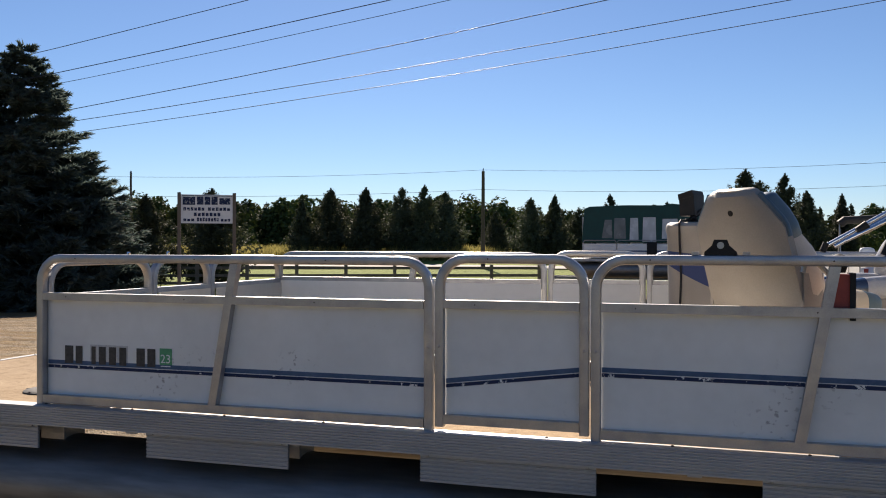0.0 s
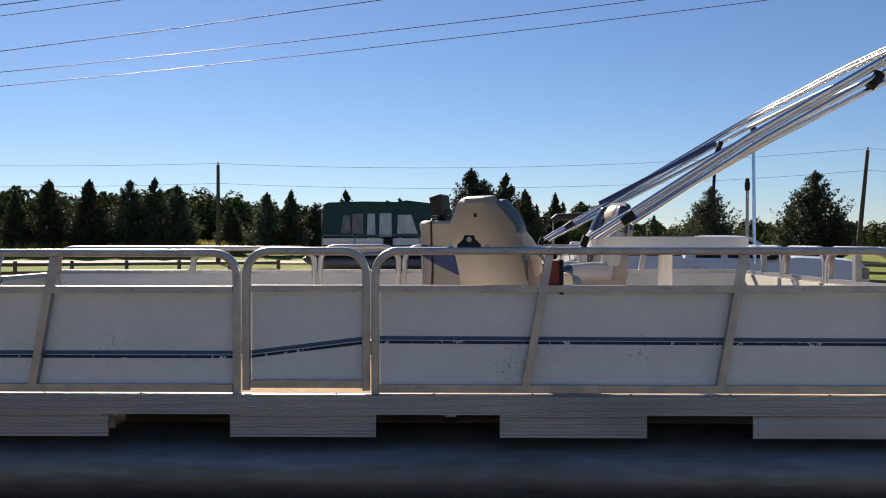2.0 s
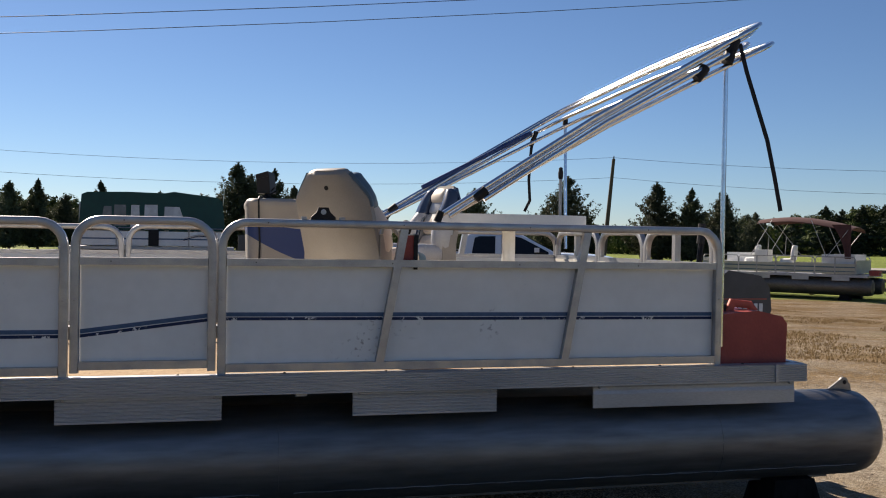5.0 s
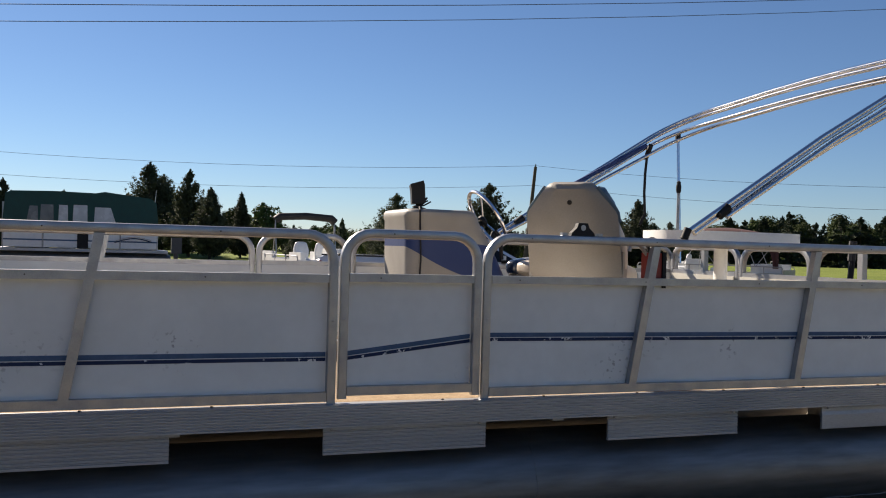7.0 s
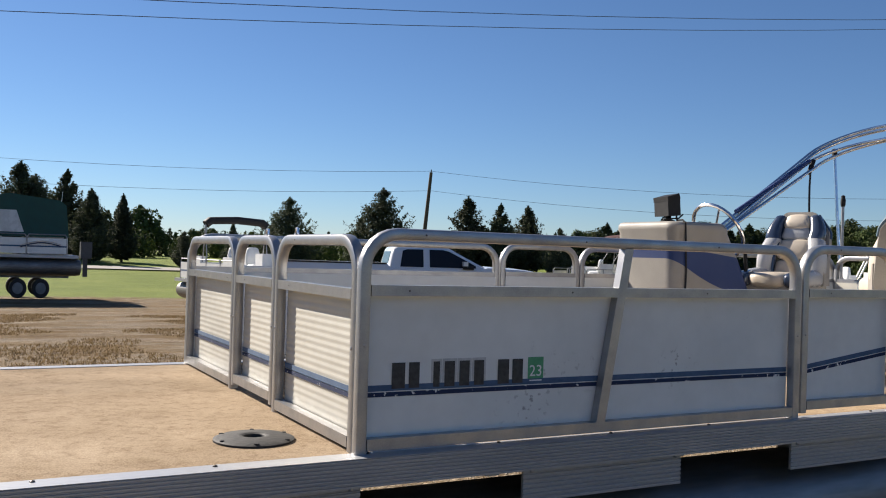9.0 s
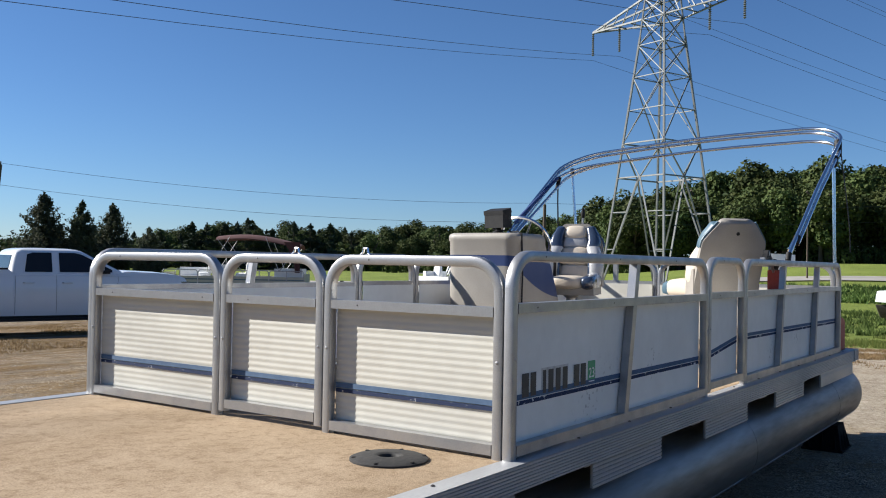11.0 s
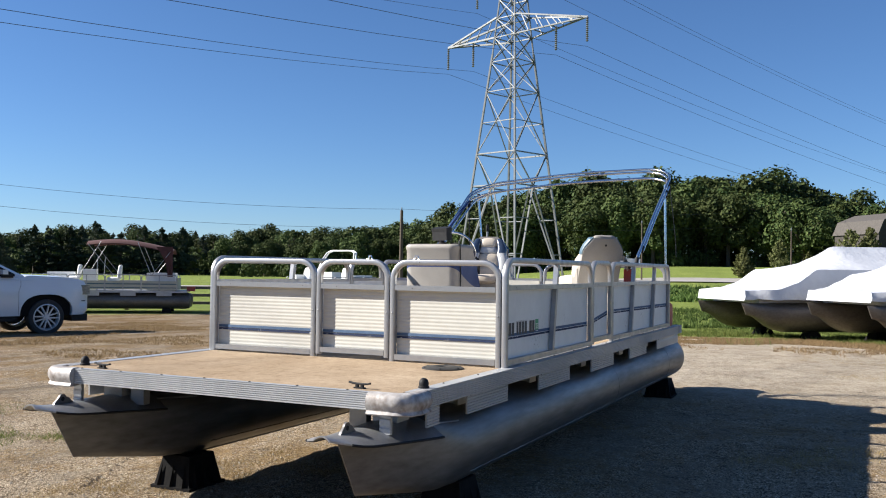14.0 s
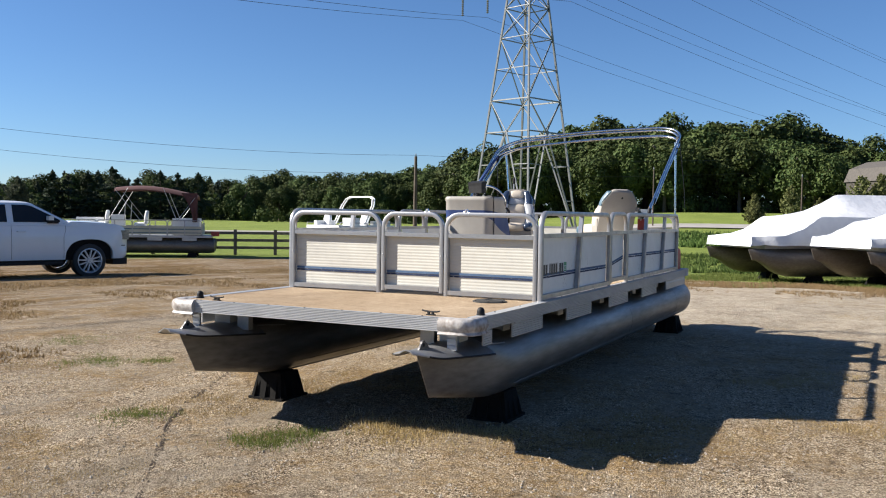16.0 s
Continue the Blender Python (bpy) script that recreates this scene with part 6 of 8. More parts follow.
# ---- pickup truck ----
def pickup():
    t = thing("pickup_truck", at(7.88, 21.32, -18) @ Matrix.Scale(1.10, 4), "white pickup truck with chrome wheels parked on the gravel", "truck")
    # local: x forward from the front axle, y lateral, near side is -y
    AXLES = (0.0, -3.69)

    def bottom(x):
        for c in AXLES:
            d = abs(x - c) / 0.585
            if d < 1:
                return 0.44 + 0.47 * (1 - d ** 2.7) ** (1 / 2.4)
        return 0.44 if -4.4 < x < 0.6 else 0.52

    def top(x):
        return float(np.interp(x, (-5.0, -4.96, -2.66, -2.60, -0.55, -0.40, 0.35, 0.72, 0.90, 0.98, 1.02), (1.20, 1.35, 1.35, 1.28, 1.28, 1.33, 1.30, 1.26, 1.20, 1.10, 0.88)))

    def width(x, z):
        w = 0.985 - 0.20 * max(0.0, (x - 0.45) / 0.57) ** 3.0
        w -= 0.035 * max(0.0, (0.70 - z) / 0.35) ** 1.5 + 0.075 * max(0.0, (z - 0.98) / 0.35) ** 1.6
        for c in AXLES:
            w += 0.022 * max(0.0, 1 - (math.hypot(x - c, (z - 0.45) * 1.05) / 0.78) ** 6) ** 2
        return w
    xs = sorted(set([round(-5.0 + 0.12 * i, 3) for i in range(51)] + [round(c + e * k, 3) for c in AXLES for e in (-1, 1) for k in (0.30, 0.42, 0.50, 0.55, 0.575, 0.586)] + [0.78, 0.85, 0.90, 0.94, 0.98, 1.0, 1.02, -4.97, -2.66, -2.60]))
    xs = [x for x in xs if -5.0 <= x <= 1.02]
    bm = bmesh.new()
    rows = []
    for x in xs:
        z0, z1 = bottom(x), top(x)
        side = [(width(x, z0 + (z1 - z0) * k / 8), z0 + (z1 - z0) * k / 8) for k in range(9)]
        edge = side[-1][0]
        crown = [(edge * v, z1 + 0.030 * (1 - abs(v) ** 2.5)) for v in (0.93, 0.6, 0.25, -0.25, -0.6, -0.93)]
        rows.append([bm.verts.new((x, y, z)) for y, z in side + crown + [(-y, z) for y, z in reversed(side)]])
    n = len(rows[0])
    for p, q in zip(rows, rows[1:]):
        for i in range(n):
            bm.faces.new((p[i], p[(i + 1) % n], q[(i + 1) % n], q[i]))
    bm.faces.new(rows[0])
    bm.faces.new(rows[-1])
    body = part("body", bm, "paint_white", t, "white painted body", True)

    # cab: slanting sides and screens, rounded roof
    def cab_side(z):
        return 0.905 - 0.33 * (z - 1.30)

    def cab_front(z):
        return -0.42 - 1.92 * (z - 1.30)
    bm = bmesh.new()
    rows = []
    for z, shrink in ((1.22, -0.02), (1.30, 0.0), (1.44, 0.0), (1.58, 0.0), (1.68, 0.0), (1.73, 0.03), (1.765, 0.09), (1.785, 0.20), (1.792, 0.36)):
        zz = min(z, 1.70)
        x0, x1, w = -2.64 + 0.25 * (zz - 1.30) + shrink, cab_front(zz) - shrink * 1.6, cab_side(zz) - shrink
        rows.append([bm.verts.new(((x0 + x1) / 2 + u, v, z)) for u, v in rounded(x1 - x0, 2 * w, min(0.10, w * 0.3), 4)])
    n = len(rows[0])
    for p, q in zip(rows, rows[1:]):
        for i in range(n):
            bm.faces.new((p[i], p[(i + 1) % n], q[(i + 1) % n], q[i]))
    bm.faces.new(rows[0])
    bm.faces.new(rows[-1])
    cabin = part("cab", bm, "paint_white", t, "white cab", True)

    def pane(name, outline, place, label):
        b2 = bmesh.new()
        v = [[b2.verts.new(place(u, w, d)) for u, w in outline] for d in (0.002, 0.009)]
        k = len(outline)
        b2.faces.new(v[0])
        b2.faces.new(v[1])
        for i in range(k):
            b2.faces.new((v[0][i], v[0][(i + 1) % k], v[1][(i + 1) % k], v[1][i]))
        return part(name, b2, "dark_glass", cabin, label)
    for s in (-1, 1):
        on_side = lambda u, w, d: (u, s * (cab_side(w) + d), w)
        pane("side_window", [(-2.38, 1.31), (-2.32, 1.66), (-2.22, 1.695), (-1.86, 1.70), (-1.86, 1.31)], on_side, "dark tinted window")
        pane("side_window", [(-1.72, 1.31), (-1.72, 1.70), (-1.42, 1.70), (-1.28, 1.67), (-0.98, 1.52), (-0.68, 1.36), (-0.68, 1.31)], on_side, "dark tinted window")
        part("mirror", box(bmesh.new(), -1.0, -0.89, s * 1.00 - 0.08, s * 1.00 + 0.08, 1.355, 1.455), "paint_white", cabin, "white mirror cap", True, 0.05)
        part("mirror_foot", box(bmesh.new(), -0.98, -0.74, s * 0.93 - 0.05, s * 0.93 + 0.05, 1.28, 1.36), "black", cabin, "", True, 0.02)
        for x in (-2.56, -1.79, -0.62):
            b2 = bmesh.new()
            sweep(b2, [(x + (0.05 if x > -1 and z > 1.0 else 0), s * (width(x, z) + 0.0005), z) for z in (0.47, 0.62, 0.80, 0.98, 1.12, 1.24)], [(-0.005, -0.002), (0.005, -0.002), (0.005, 0.002), (-0.005, 0.002)], (1, 0, 0))
            part("door_seam", b2, "black", body)
        for x in (-2.42, -1.68):
            part("door_handle", sweep(bmesh.new(), [(x, s * 0.975, 1.10), (x + 0.03, s * 1.005, 1.10), (x + 0.17, s * 1.005, 1.10), (x + 0.20, s * 0.975, 1.10)], rounded(0.02, 0.03, 0.008, 2)), "paint_white", body)
        part("running_board", box(bmesh.new(), -2.95, -0.66, s * 0.98 - 0.09, s * 0.98 + 0.09, 0.335, 0.385), "black", t, "", True, 0.015)
        part("sill_panel", box(bmesh.new(), -3.05, -0.62, s * 0.88 - 0.03, s * 0.88 + 0.03, 0.36, 0.46), "black", t)
        hl = part("headlight", box(bmesh.new(), 0.72, 1.01, s * 0.80 - 0.12, s * 0.80 + 0.115, 0.90, 1.12), "lamp_glass", body, "clear headlight", True, 0.035)
        part("marker", box(bmesh.new(), 0.735, 0.80, s * 0.908 - 0.012, s * 0.908 + 0.012, 0.98, 1.06), "orange", hl, "amber side marker", False, 0.008)
        part("trim_strip", box(bmesh.new(), 0.60, 0.90, s * 0.925 - 0.008, s * 0.925 + 0.008, 0.745, 0.765), "black", body)
        part("tail_light", box(bmesh.new(), -5.02, -4.94, s * 0.90 - 0.07, s * 0.90 + 0.07, 0.86, 1.24), "red", body, "red tail light", False, 0.02)
        part("bed_rail", box(bmesh.new(), -4.95, -2.68, s * 0.86 - 0.055, s * 0.86 + 0.055, 1.352, 1.385), "black", t, "black bed rail cap", False, 0.012)
        for x in AXLES:
            part("wheel_well", box(bmesh.new(), x - 0.54, x + 0.54, min(s * 0.55, s * 0.93), max(s * 0.55, s * 0.93), 0.43, 0.905), "stand_black", t)
            wm = pose(x, s * 0.87, 0.40, 90)
            wh = part("wheel", lathe(bmesh.new(), [(0.29, -0.12), (0.36, -0.13), (0.395, -0.11), (0.40, -0.07), (0.40, 0.07), (0.395, 0.11), (0.36, 0.13), (0.29, 0.12)], 36, wm, False), "tyre", t, "wide black tyre", True)
            part("rim", lathe(bmesh.new(), [(0.298, -0.128), (0.280, -0.132), (0.262, -0.10), (0.262, 0.10), (0.280, 0.132), (0.298, 0.128)], 36, wm, False), "rim_metal", wh, "chrome multi-spoke rim", True)
            part("disc", lathe(bmesh.new(), [(0.02, -0.02), (0.25, -0.02), (0.25, 0.02), (0.02, 0.02)], 20, wm), "black", wh)
            o = 1 if s < 0 else -1
            for k in range(6):
                sm = wm @ pose(0, 0, 0, 0, 0, 60 * k + 8)
                for c in (-0.034, 0.034):
                    b2 = bmesh.new()
                    v = [b2.verts.new(sm @ Vector((r, c * q + e, o * h))) for h in (0.07, 0.118) for r, q, e in ((0.05, 0.7, -0.016), (0.275, 1.7, -0.014), (0.275, 1.7, 0.014), (0.05, 0.7, 0.016))]
                    for f in ((0, 1, 2, 3), (7, 6, 5, 4), (0, 4, 5, 1), (1, 5, 6, 2), (2, 6, 7, 3), (3, 7, 4, 0)):
                        b2.faces.new([v[i] for i in f])
                    part("spoke", b2, "rim_metal", wh)
            part("hub_cap", lathe(bmesh.new(), [(0.075, o * 0.07), (0.06, o * 0.13)] if o > 0 else [(0.06, o * 0.13), (0.075, o * 0.07)], 14, wm), "rim_metal", wh)
    pane("windscreen", [(-0.80, 1.325), (0.80, 1.325), (0.70, 1.675), (-0.70, 1.675)], lambda u, w, d: (cab_front(w) + d * 0.46, u, w + d * 0.89), "dark windscreen")
    pane("rear_window", [(-0.62, 1.38), (0.62, 1.38), (0.58, 1.64), (-0.58, 1.64)], lambda u, w, d: (-2.64 + 0.25 * (w - 1.30) - d, u, w), "dark rear window")
    part("grille", box(bmesh.new(), 0.95, 1.035, -0.60, 0.60, 0.72, 1.08), "black", body, "black grille", False, 0.02)
    part("grille_bar", box(bmesh.new(), 1.02, 1.05, -0.60, 0.60, 0.88, 0.925), "chrome", body, "", False, 0.01)
    bm = bmesh.new()
    rows = []
    for z, o in ((0.44, -0.05), (0.50, 0.0), (0.60, 0.02), (0.70, 0.0), (0.73, -0.05)):
        rows.append([bm.verts.new((x + o, y, z)) for x, y in ((0.60, -0.965), (0.80, -0.95), (0.96, -0.86), (1.05, -0.66), (1.09, -0.3), (1.09, 0.3), (1.05, 0.66), (0.96, 0.86), (0.80, 0.95), (0.60, 0.965))])
    for p, q in zip(rows, rows[1:]):
        for i in range(10):
            bm.faces.new((p[i], p[(i + 1) % 10], q[(i + 1) % 10], q[i]))
    bm.faces.new(rows[0])
    bm.faces.new(rows[-1])
    part("bumper", bm, "paint_white", t, "white front bumper", True)
    part("valance", box(bmesh.new(), 0.62, 0.98, -0.88, 0.88, 0.29, 0.45), "black", t, "", True, 0.05)
    part("rear_bumper", box(bmesh.new(), -5.14, -4.94, -0.93, 0.93, 0.50, 0.66), "chrome", t, "", False, 0.03)


pickup()


# ---- yard sign, fences, poles, road ----
def sign():
    t = thing("yard_sign", at(-15.43, 24.25, 33, 0.26), "white yard sign with blue markings on two wooden posts", "sign")
    for x in (-0.80, 0.80):
        part("post", box(bmesh.new(), x - 0.05, x + 0.05, -0.05, 0.05, -0.9, 3.28), "wood_grey", t)
    part("board", box(bmesh.new(), -0.75, 0.75, -0.02, 0.02, 2.36, 3.22), "white", t, "white board")
    # plain shapes and bars where the company mark and lettering stand
    bars = [(-0.70, -0.34, 2.91, 3.15), (0.36, 0.68, 2.93, 3.12), (-0.29, -0.10, 2.92, 3.16), (-0.07, 0.10, 2.92, 3.16), (0.13, 0.31, 2.92, 3.16), (-0.72, 0.74, 3.175, 3.195)]
    for x0, x1, n, z0, z1 in ((-0.68, -0.05, 6, 2.74, 2.84), (0.03, 0.70, 6, 2.74, 2.84), (-0.38, 0.42, 7, 2.575, 2.68), (-0.68, -0.34, 3, 2.42, 2.50), (-0.29, 0.36, 8, 2.42, 2.53), (0.41, 0.70, 3, 2.42, 2.50)):
        w = (x1 - x0) / n
        bars += [(x0 + w * k, x0 + w * (k + 0.74), z0, z1 - (0.012 if k % 2 else 0)) for k in range(n)]
    for x0, x1, z0, z1 in bars:
        part("marking_bar", box(bmesh.new(), x0, x1, -0.025, -0.0205, z0, z1), "stripe_dark", t, "dark blue marking bar")


sign()


def rail_fence(a, b, spacing=2.4, rails=3):
    a, b = Vector(a), Vector(b)
    n = max(1, round((b - a).length / spacing))
    ang = math.degrees(math.atan2(b.y - a.y, b.x - a.x))
    t = thing("rail_fence", pose(a.x, a.y, ground_z(a.x, a.y), 0, 0, ang), "weathered grey wooden rail fence along the lawn", "fence", "fences round the yard")
    step = (b - a).length / n
    for i in range(n + 1):
        p = a + (b - a) * (i / n)
        dz = ground_z(p.x, p.y) - ground_z(a.x, a.y)
        part("post", box(bmesh.new(), i * step - 0.08, i * step + 0.08, -0.08, 0.08, dz - 0.2, dz + 1.25), "wood_grey", t)
        if i < n:
            q = a + (b - a) * ((i + 1) / n)
            dq = ground_z(q.x, q.y) - ground_z(a.x, a.y)
            for h in (0.35, 0.72, 1.08)[:rails]:
                part("rail", sweep(bmesh.new(), [(i * step, -0.06, dz + h), ((i + 1) * step, -0.06, dq + h)], rounded(0.05, 0.14, 0.01, 1)), "wood_grey", t)


rail_fence((-36, 34), (-9.5, 44.5))
rail_fence((16.5, 42.9), (32.2, 22.9), 1.95)


def utility_pole(x, y, h, lean=0.0, r=0.16):
    t = thing("utility_pole", at(x, y, 0), "dark wooden utility pole by the road", "utility pole", "poles along the road")
    part("shaft", lathe(bmesh.new(), [(r * 1.25, -0.5), (r * 0.8, h)], 10, pose(0, 0, 0, 0, lean)), "pole_wood", t, "", True)
    part("insulator", lathe(bmesh.new(), [(0.04, h), (0.06, h + 0.1), (0.03, h + 0.25)], 8, pose(0, 0, 0, 0, lean)), "insulator", t)
    return Vector((x + h * math.sin(radians(lean)), y, ground_z(x, y) + h * math.cos(radians(lean))))


def cable(name, pts, r, label, category, group):
    bm = tube(bmesh.new(), pts, r, 5)
    ob = part(name, bm, "wire", None)
    tagged(ob, label, category, group)


tops = [utility_pole(-72, 57, 8.0), utility_pole(-19.92, 72.1, 7.95), utility_pole(28.8, 66.9, 8.55, 5.2), utility_pole(61.2, 39.0, 6.9), utility_pole(120, 5, 8)]
for a, b in zip(tops, tops[1:]):
    for dz in (0.1, -1.5):
        pts = [a.lerp(b, k / 12) + Vector((0, 0, dz - 3.2 * (k / 12) * (1 - k / 12))) for k in range(13)]
        cable("roadside_wire", pts, 0.012, "thin dark wire between the roadside poles", "wire", "roadside wires")
for x, y, h in ((68.4, 19.6, 4.9), (70.2, 7.8, 4.2), (-28.0, 37.4, 5.5)):
    utility_pole(x, y, h, 0.0, 0.06)


def road():
    way = [(-120, 50), (-70, 62), (-24, 73), (5, 74), (28, 68.5), (48, 55), (60, 42), (66, 28), (69.5, 15), (72, -10), (76, -60)]
    pts = [tuple(Vector(a).lerp(Vector(b), k / 6)) for a, b in zip(way, way[1:]) for k in range(6)] + [way[-1]]
    v, f = [], []
    for i, (x, y) in enumerate(pts):
        a = Vector(pts[max(0, i - 1)])
        b = Vector(pts[min(len(pts) - 1, i + 1)])
        d = (b - a).normalized()
        n = Vector((-d.y, d.x))
        for s in (-2.3, 2.3):
            px, py = x + n.x * s, y + n.y * s
            v.append((px, py, ground_z(px, py) + 0.10))
        if i:
            k = 2 * i
            f.append((k - 2, k - 1, k + 1, k))
    me = bpy.data.meshes.new("road")
    me.from_pydata(v, [], f)
    me.materials.append(mat("road_chippings", (0.33, 0.31, 0.28), (0.26, 0.24, 0.215), 0.8, 0.95, 0, 0, 30))
    tagged(new("road", me), "pale gravel country road", "road", kind="structure")


road()


# ---- pylon and its lines ----
LINE = Vector((1, 0, 0))
ONWARD = Vector((0.917, -0.399, 0))     # the line turns at this pylon
ARM = Vector((0.332, 0.943, 0)).normalized()
TOWER = Vector((52.9, 25.6, 0))


def pylon():
    base = ground_z(TOWER.x, TOWER.y)
    t = thing("pylon", Matrix.Translation((TOWER.x, TOWER.y, base)), "galvanised steel lattice pylon with two cross-arms", "pylon")
    X, Y = Vector((ARM.y, -ARM.x, 0)), ARM

    def P(a, b, z):
        return X * a + Y * b + Vector((0, 0, z))

    def bar(a, b, r=0.032):
        return part("strut", sweep(bmesh.new(), [a, b], [(-r, -r), (r, -r), (r, -r * 0.4), (-r * 0.4, -r * 0.4), (-r * 0.4, r), (-r, r)], (0, 0, 1) if abs((b - a).normalized().z) < 0.9 else (0, 1, 0)), "galv", t)

    def half(z):
        return 2.84 - 0.1013 * z if z < 17.6 else 1.057 - 0.7 * (z - 17.6) / 8.4
    levels = [0, 7.9, 10.25, 14.8, 17.0, 18.8, 20.2, 21.6, 23.0, 24.4, 26.0]
    for sx in (-1, 1):
        for sy in (-1, 1):
            for za, zb in ((0, 17.6), (17.6, 26.0)):
                bar(P(sx * half(za), sy * half(za), za), P(sx * half(zb), sy * half(zb), zb), 0.085 if za == 0 else 0.06)
    for za, zb in zip(levels, levels[1:]):
        ha, hb = half(za), half(zb)
        zm = (za + zb) / 2
        hm = half(zm)
        for ca, cb in (((-1, -1), (1, -1)), ((1, -1), (1, 1)), ((1, 1), (-1, 1)), ((-1, 1), (-1, -1))):
            mx, my = (ca[0] + cb[0]) / 2, (ca[1] + cb[1]) / 2
            bar(P(ca[0] * hb, ca[1] * hb, zb), P(cb[0] * hb, cb[1] * hb, zb), 0.05 if zb in (7.9, 10.25) else 0.035)
            if za == 0:
                # long legs spread from the middle of the lower girt, with short ties to the corners
                top = P(mx * hb, my * hb, zb)
                for c in (ca, cb):
                    foot = P(c[0] * ha, c[1] * ha, za)
                    bar(top, foot, 0.05)
                    for q in (0.30, 0.62):
                        p = top.lerp(foot, q)
                        zq = zb + (za - zb) * q
                        bar(p, P(c[0] * half(zq), c[1] * half(zq), zq), 0.032)
            elif za == 7.9:
                for c in (ca, cb):
                    bar(P(mx * ha, my * ha, za), P(c[0] * hb, c[1] * hb, zb), 0.04)
            else:
                bar(P(ca[0] * ha, ca[1] * ha, za), P(cb[0] * hb, cb[1] * hb, zb))
                bar(P(cb[0] * ha, cb[1] * ha, za), P(ca[0] * hb, ca[1] * hb, zb))
                if zb - za > 3:
                    bar(P(ca[0] * hm, ca[1] * hm, zm), P(mx * hm, my * hm, zm), 0.03)
                    bar(P(cb[0] * hm, cb[1] * hm, zm), P(mx * hm, my * hm, zm), 0.03)
    ends = []
    for z, reach in ((18.8, 6.6), (23.0, 3.6)):
        for s in (-1, 1):
            h0, h1 = half(z), half(z + 1.4)
            tip = P(0, s * reach, z + 0.35)
            for sx in (-1, 1):
                bar(P(sx * h0, s * h0, z), tip, 0.06)
                bar(P(sx * h1, s * h1, z + 1.5), tip, 0.06)
                for k in (0.2, 0.4, 0.6, 0.8):
                    bar(P(sx * h0, s * h0, z).lerp(tip, k), P(sx * h1, s * h1, z + 1.5).lerp(tip, k - 0.1), 0.035)
            for k in (0.25, 0.5, 0.75):
                bar(P(h0, s * h0, z).lerp(tip, k), P(-h0, s * h0, z).lerp(tip, k), 0.035)
            for rr in ((1.0, 0.53) if z < 20 else (1.0,)):
                top = P(0, s * (h0 + (reach - h0) * rr), z + 0.35 * rr)
                prof = [(0.03, 0)]
                for k in range(12):
                    prof += [(0.11, -0.12 - k * 0.14), (0.04, -0.18 - k * 0.14)]
                part("insulator_string", lathe(bmesh.new(), prof[::-1], 8, Matrix.Translation(top)), "insulator", t)
                ends.append(top + Vector((TOWER.x, TOWER.y, base - 2.05)))
    ends.append(P(0, 0.3, 26.0) + Vector((TOWER.x, TOWER.y, base)))
    ends.append(P(0, -0.3, 26.0) + Vector((TOWER.x, TOWER.y, base)))
    return ends


for e, slack in zip(pylon(), (13.4, 13.8, 13.3, 13.3, 16.4, 14.9, 12.4, 12.4)):
    # the lines run very slightly apart to the west
    way = LINE if e.y > TOWER.y + 3.6 and e.z < 20 else LINE - Vector((0, 0.068, 0))
    for s, span, sag in ((-1, 300, slack), (1, 260, 8.0)):
        pts = [e + (way if s < 0 else ONWARD) * s * span * k / 40 - Vector((0, 0, sag * 4 * (k / 40) * (1 - k / 40))) for k in range(41)]
        cable("power_line", pts, 0.013, "high dark overhead power line", "power line", "power lines from the pylon")


# ---- trees ----
def quads(name, centers, normals, sizes, material, rng, aspect=1.0):
    """Many small leaf clumps, each a bent quad, as one mesh."""
    n = len(centers)
    nrm = normals / np.maximum(1e-6, np.linalg.norm(normals, axis=1))[:, None]
    r = rng.normal(size=(n, 3))
    u = np.cross(nrm, r)
    u /= np.maximum(1e-6, np.linalg.norm(u, axis=1))[:, None]
    v = np.cross(nrm, u)
    s = sizes[:, None]
    c = centers
    j = lambda: (1 + 0.35 * rng.normal(size=(n, 1)))
    p0, p1 = c - u * s * j() * aspect, c - v * s * j() + nrm * s * 0.3
    p2, p3 = c + u * s * j() * aspect, c + v * s * j() + nrm * s * 0.3
    verts = np.stack([p0, p1, p2, p3], 1).reshape(-1, 3)
    faces = np.arange(4 * n).reshape(-1, 4)
    me = bpy.data.meshes.new(name)
    me.from_pydata(verts.tolist(), [], faces.tolist())
    me.materials.append(M[material])
    return me


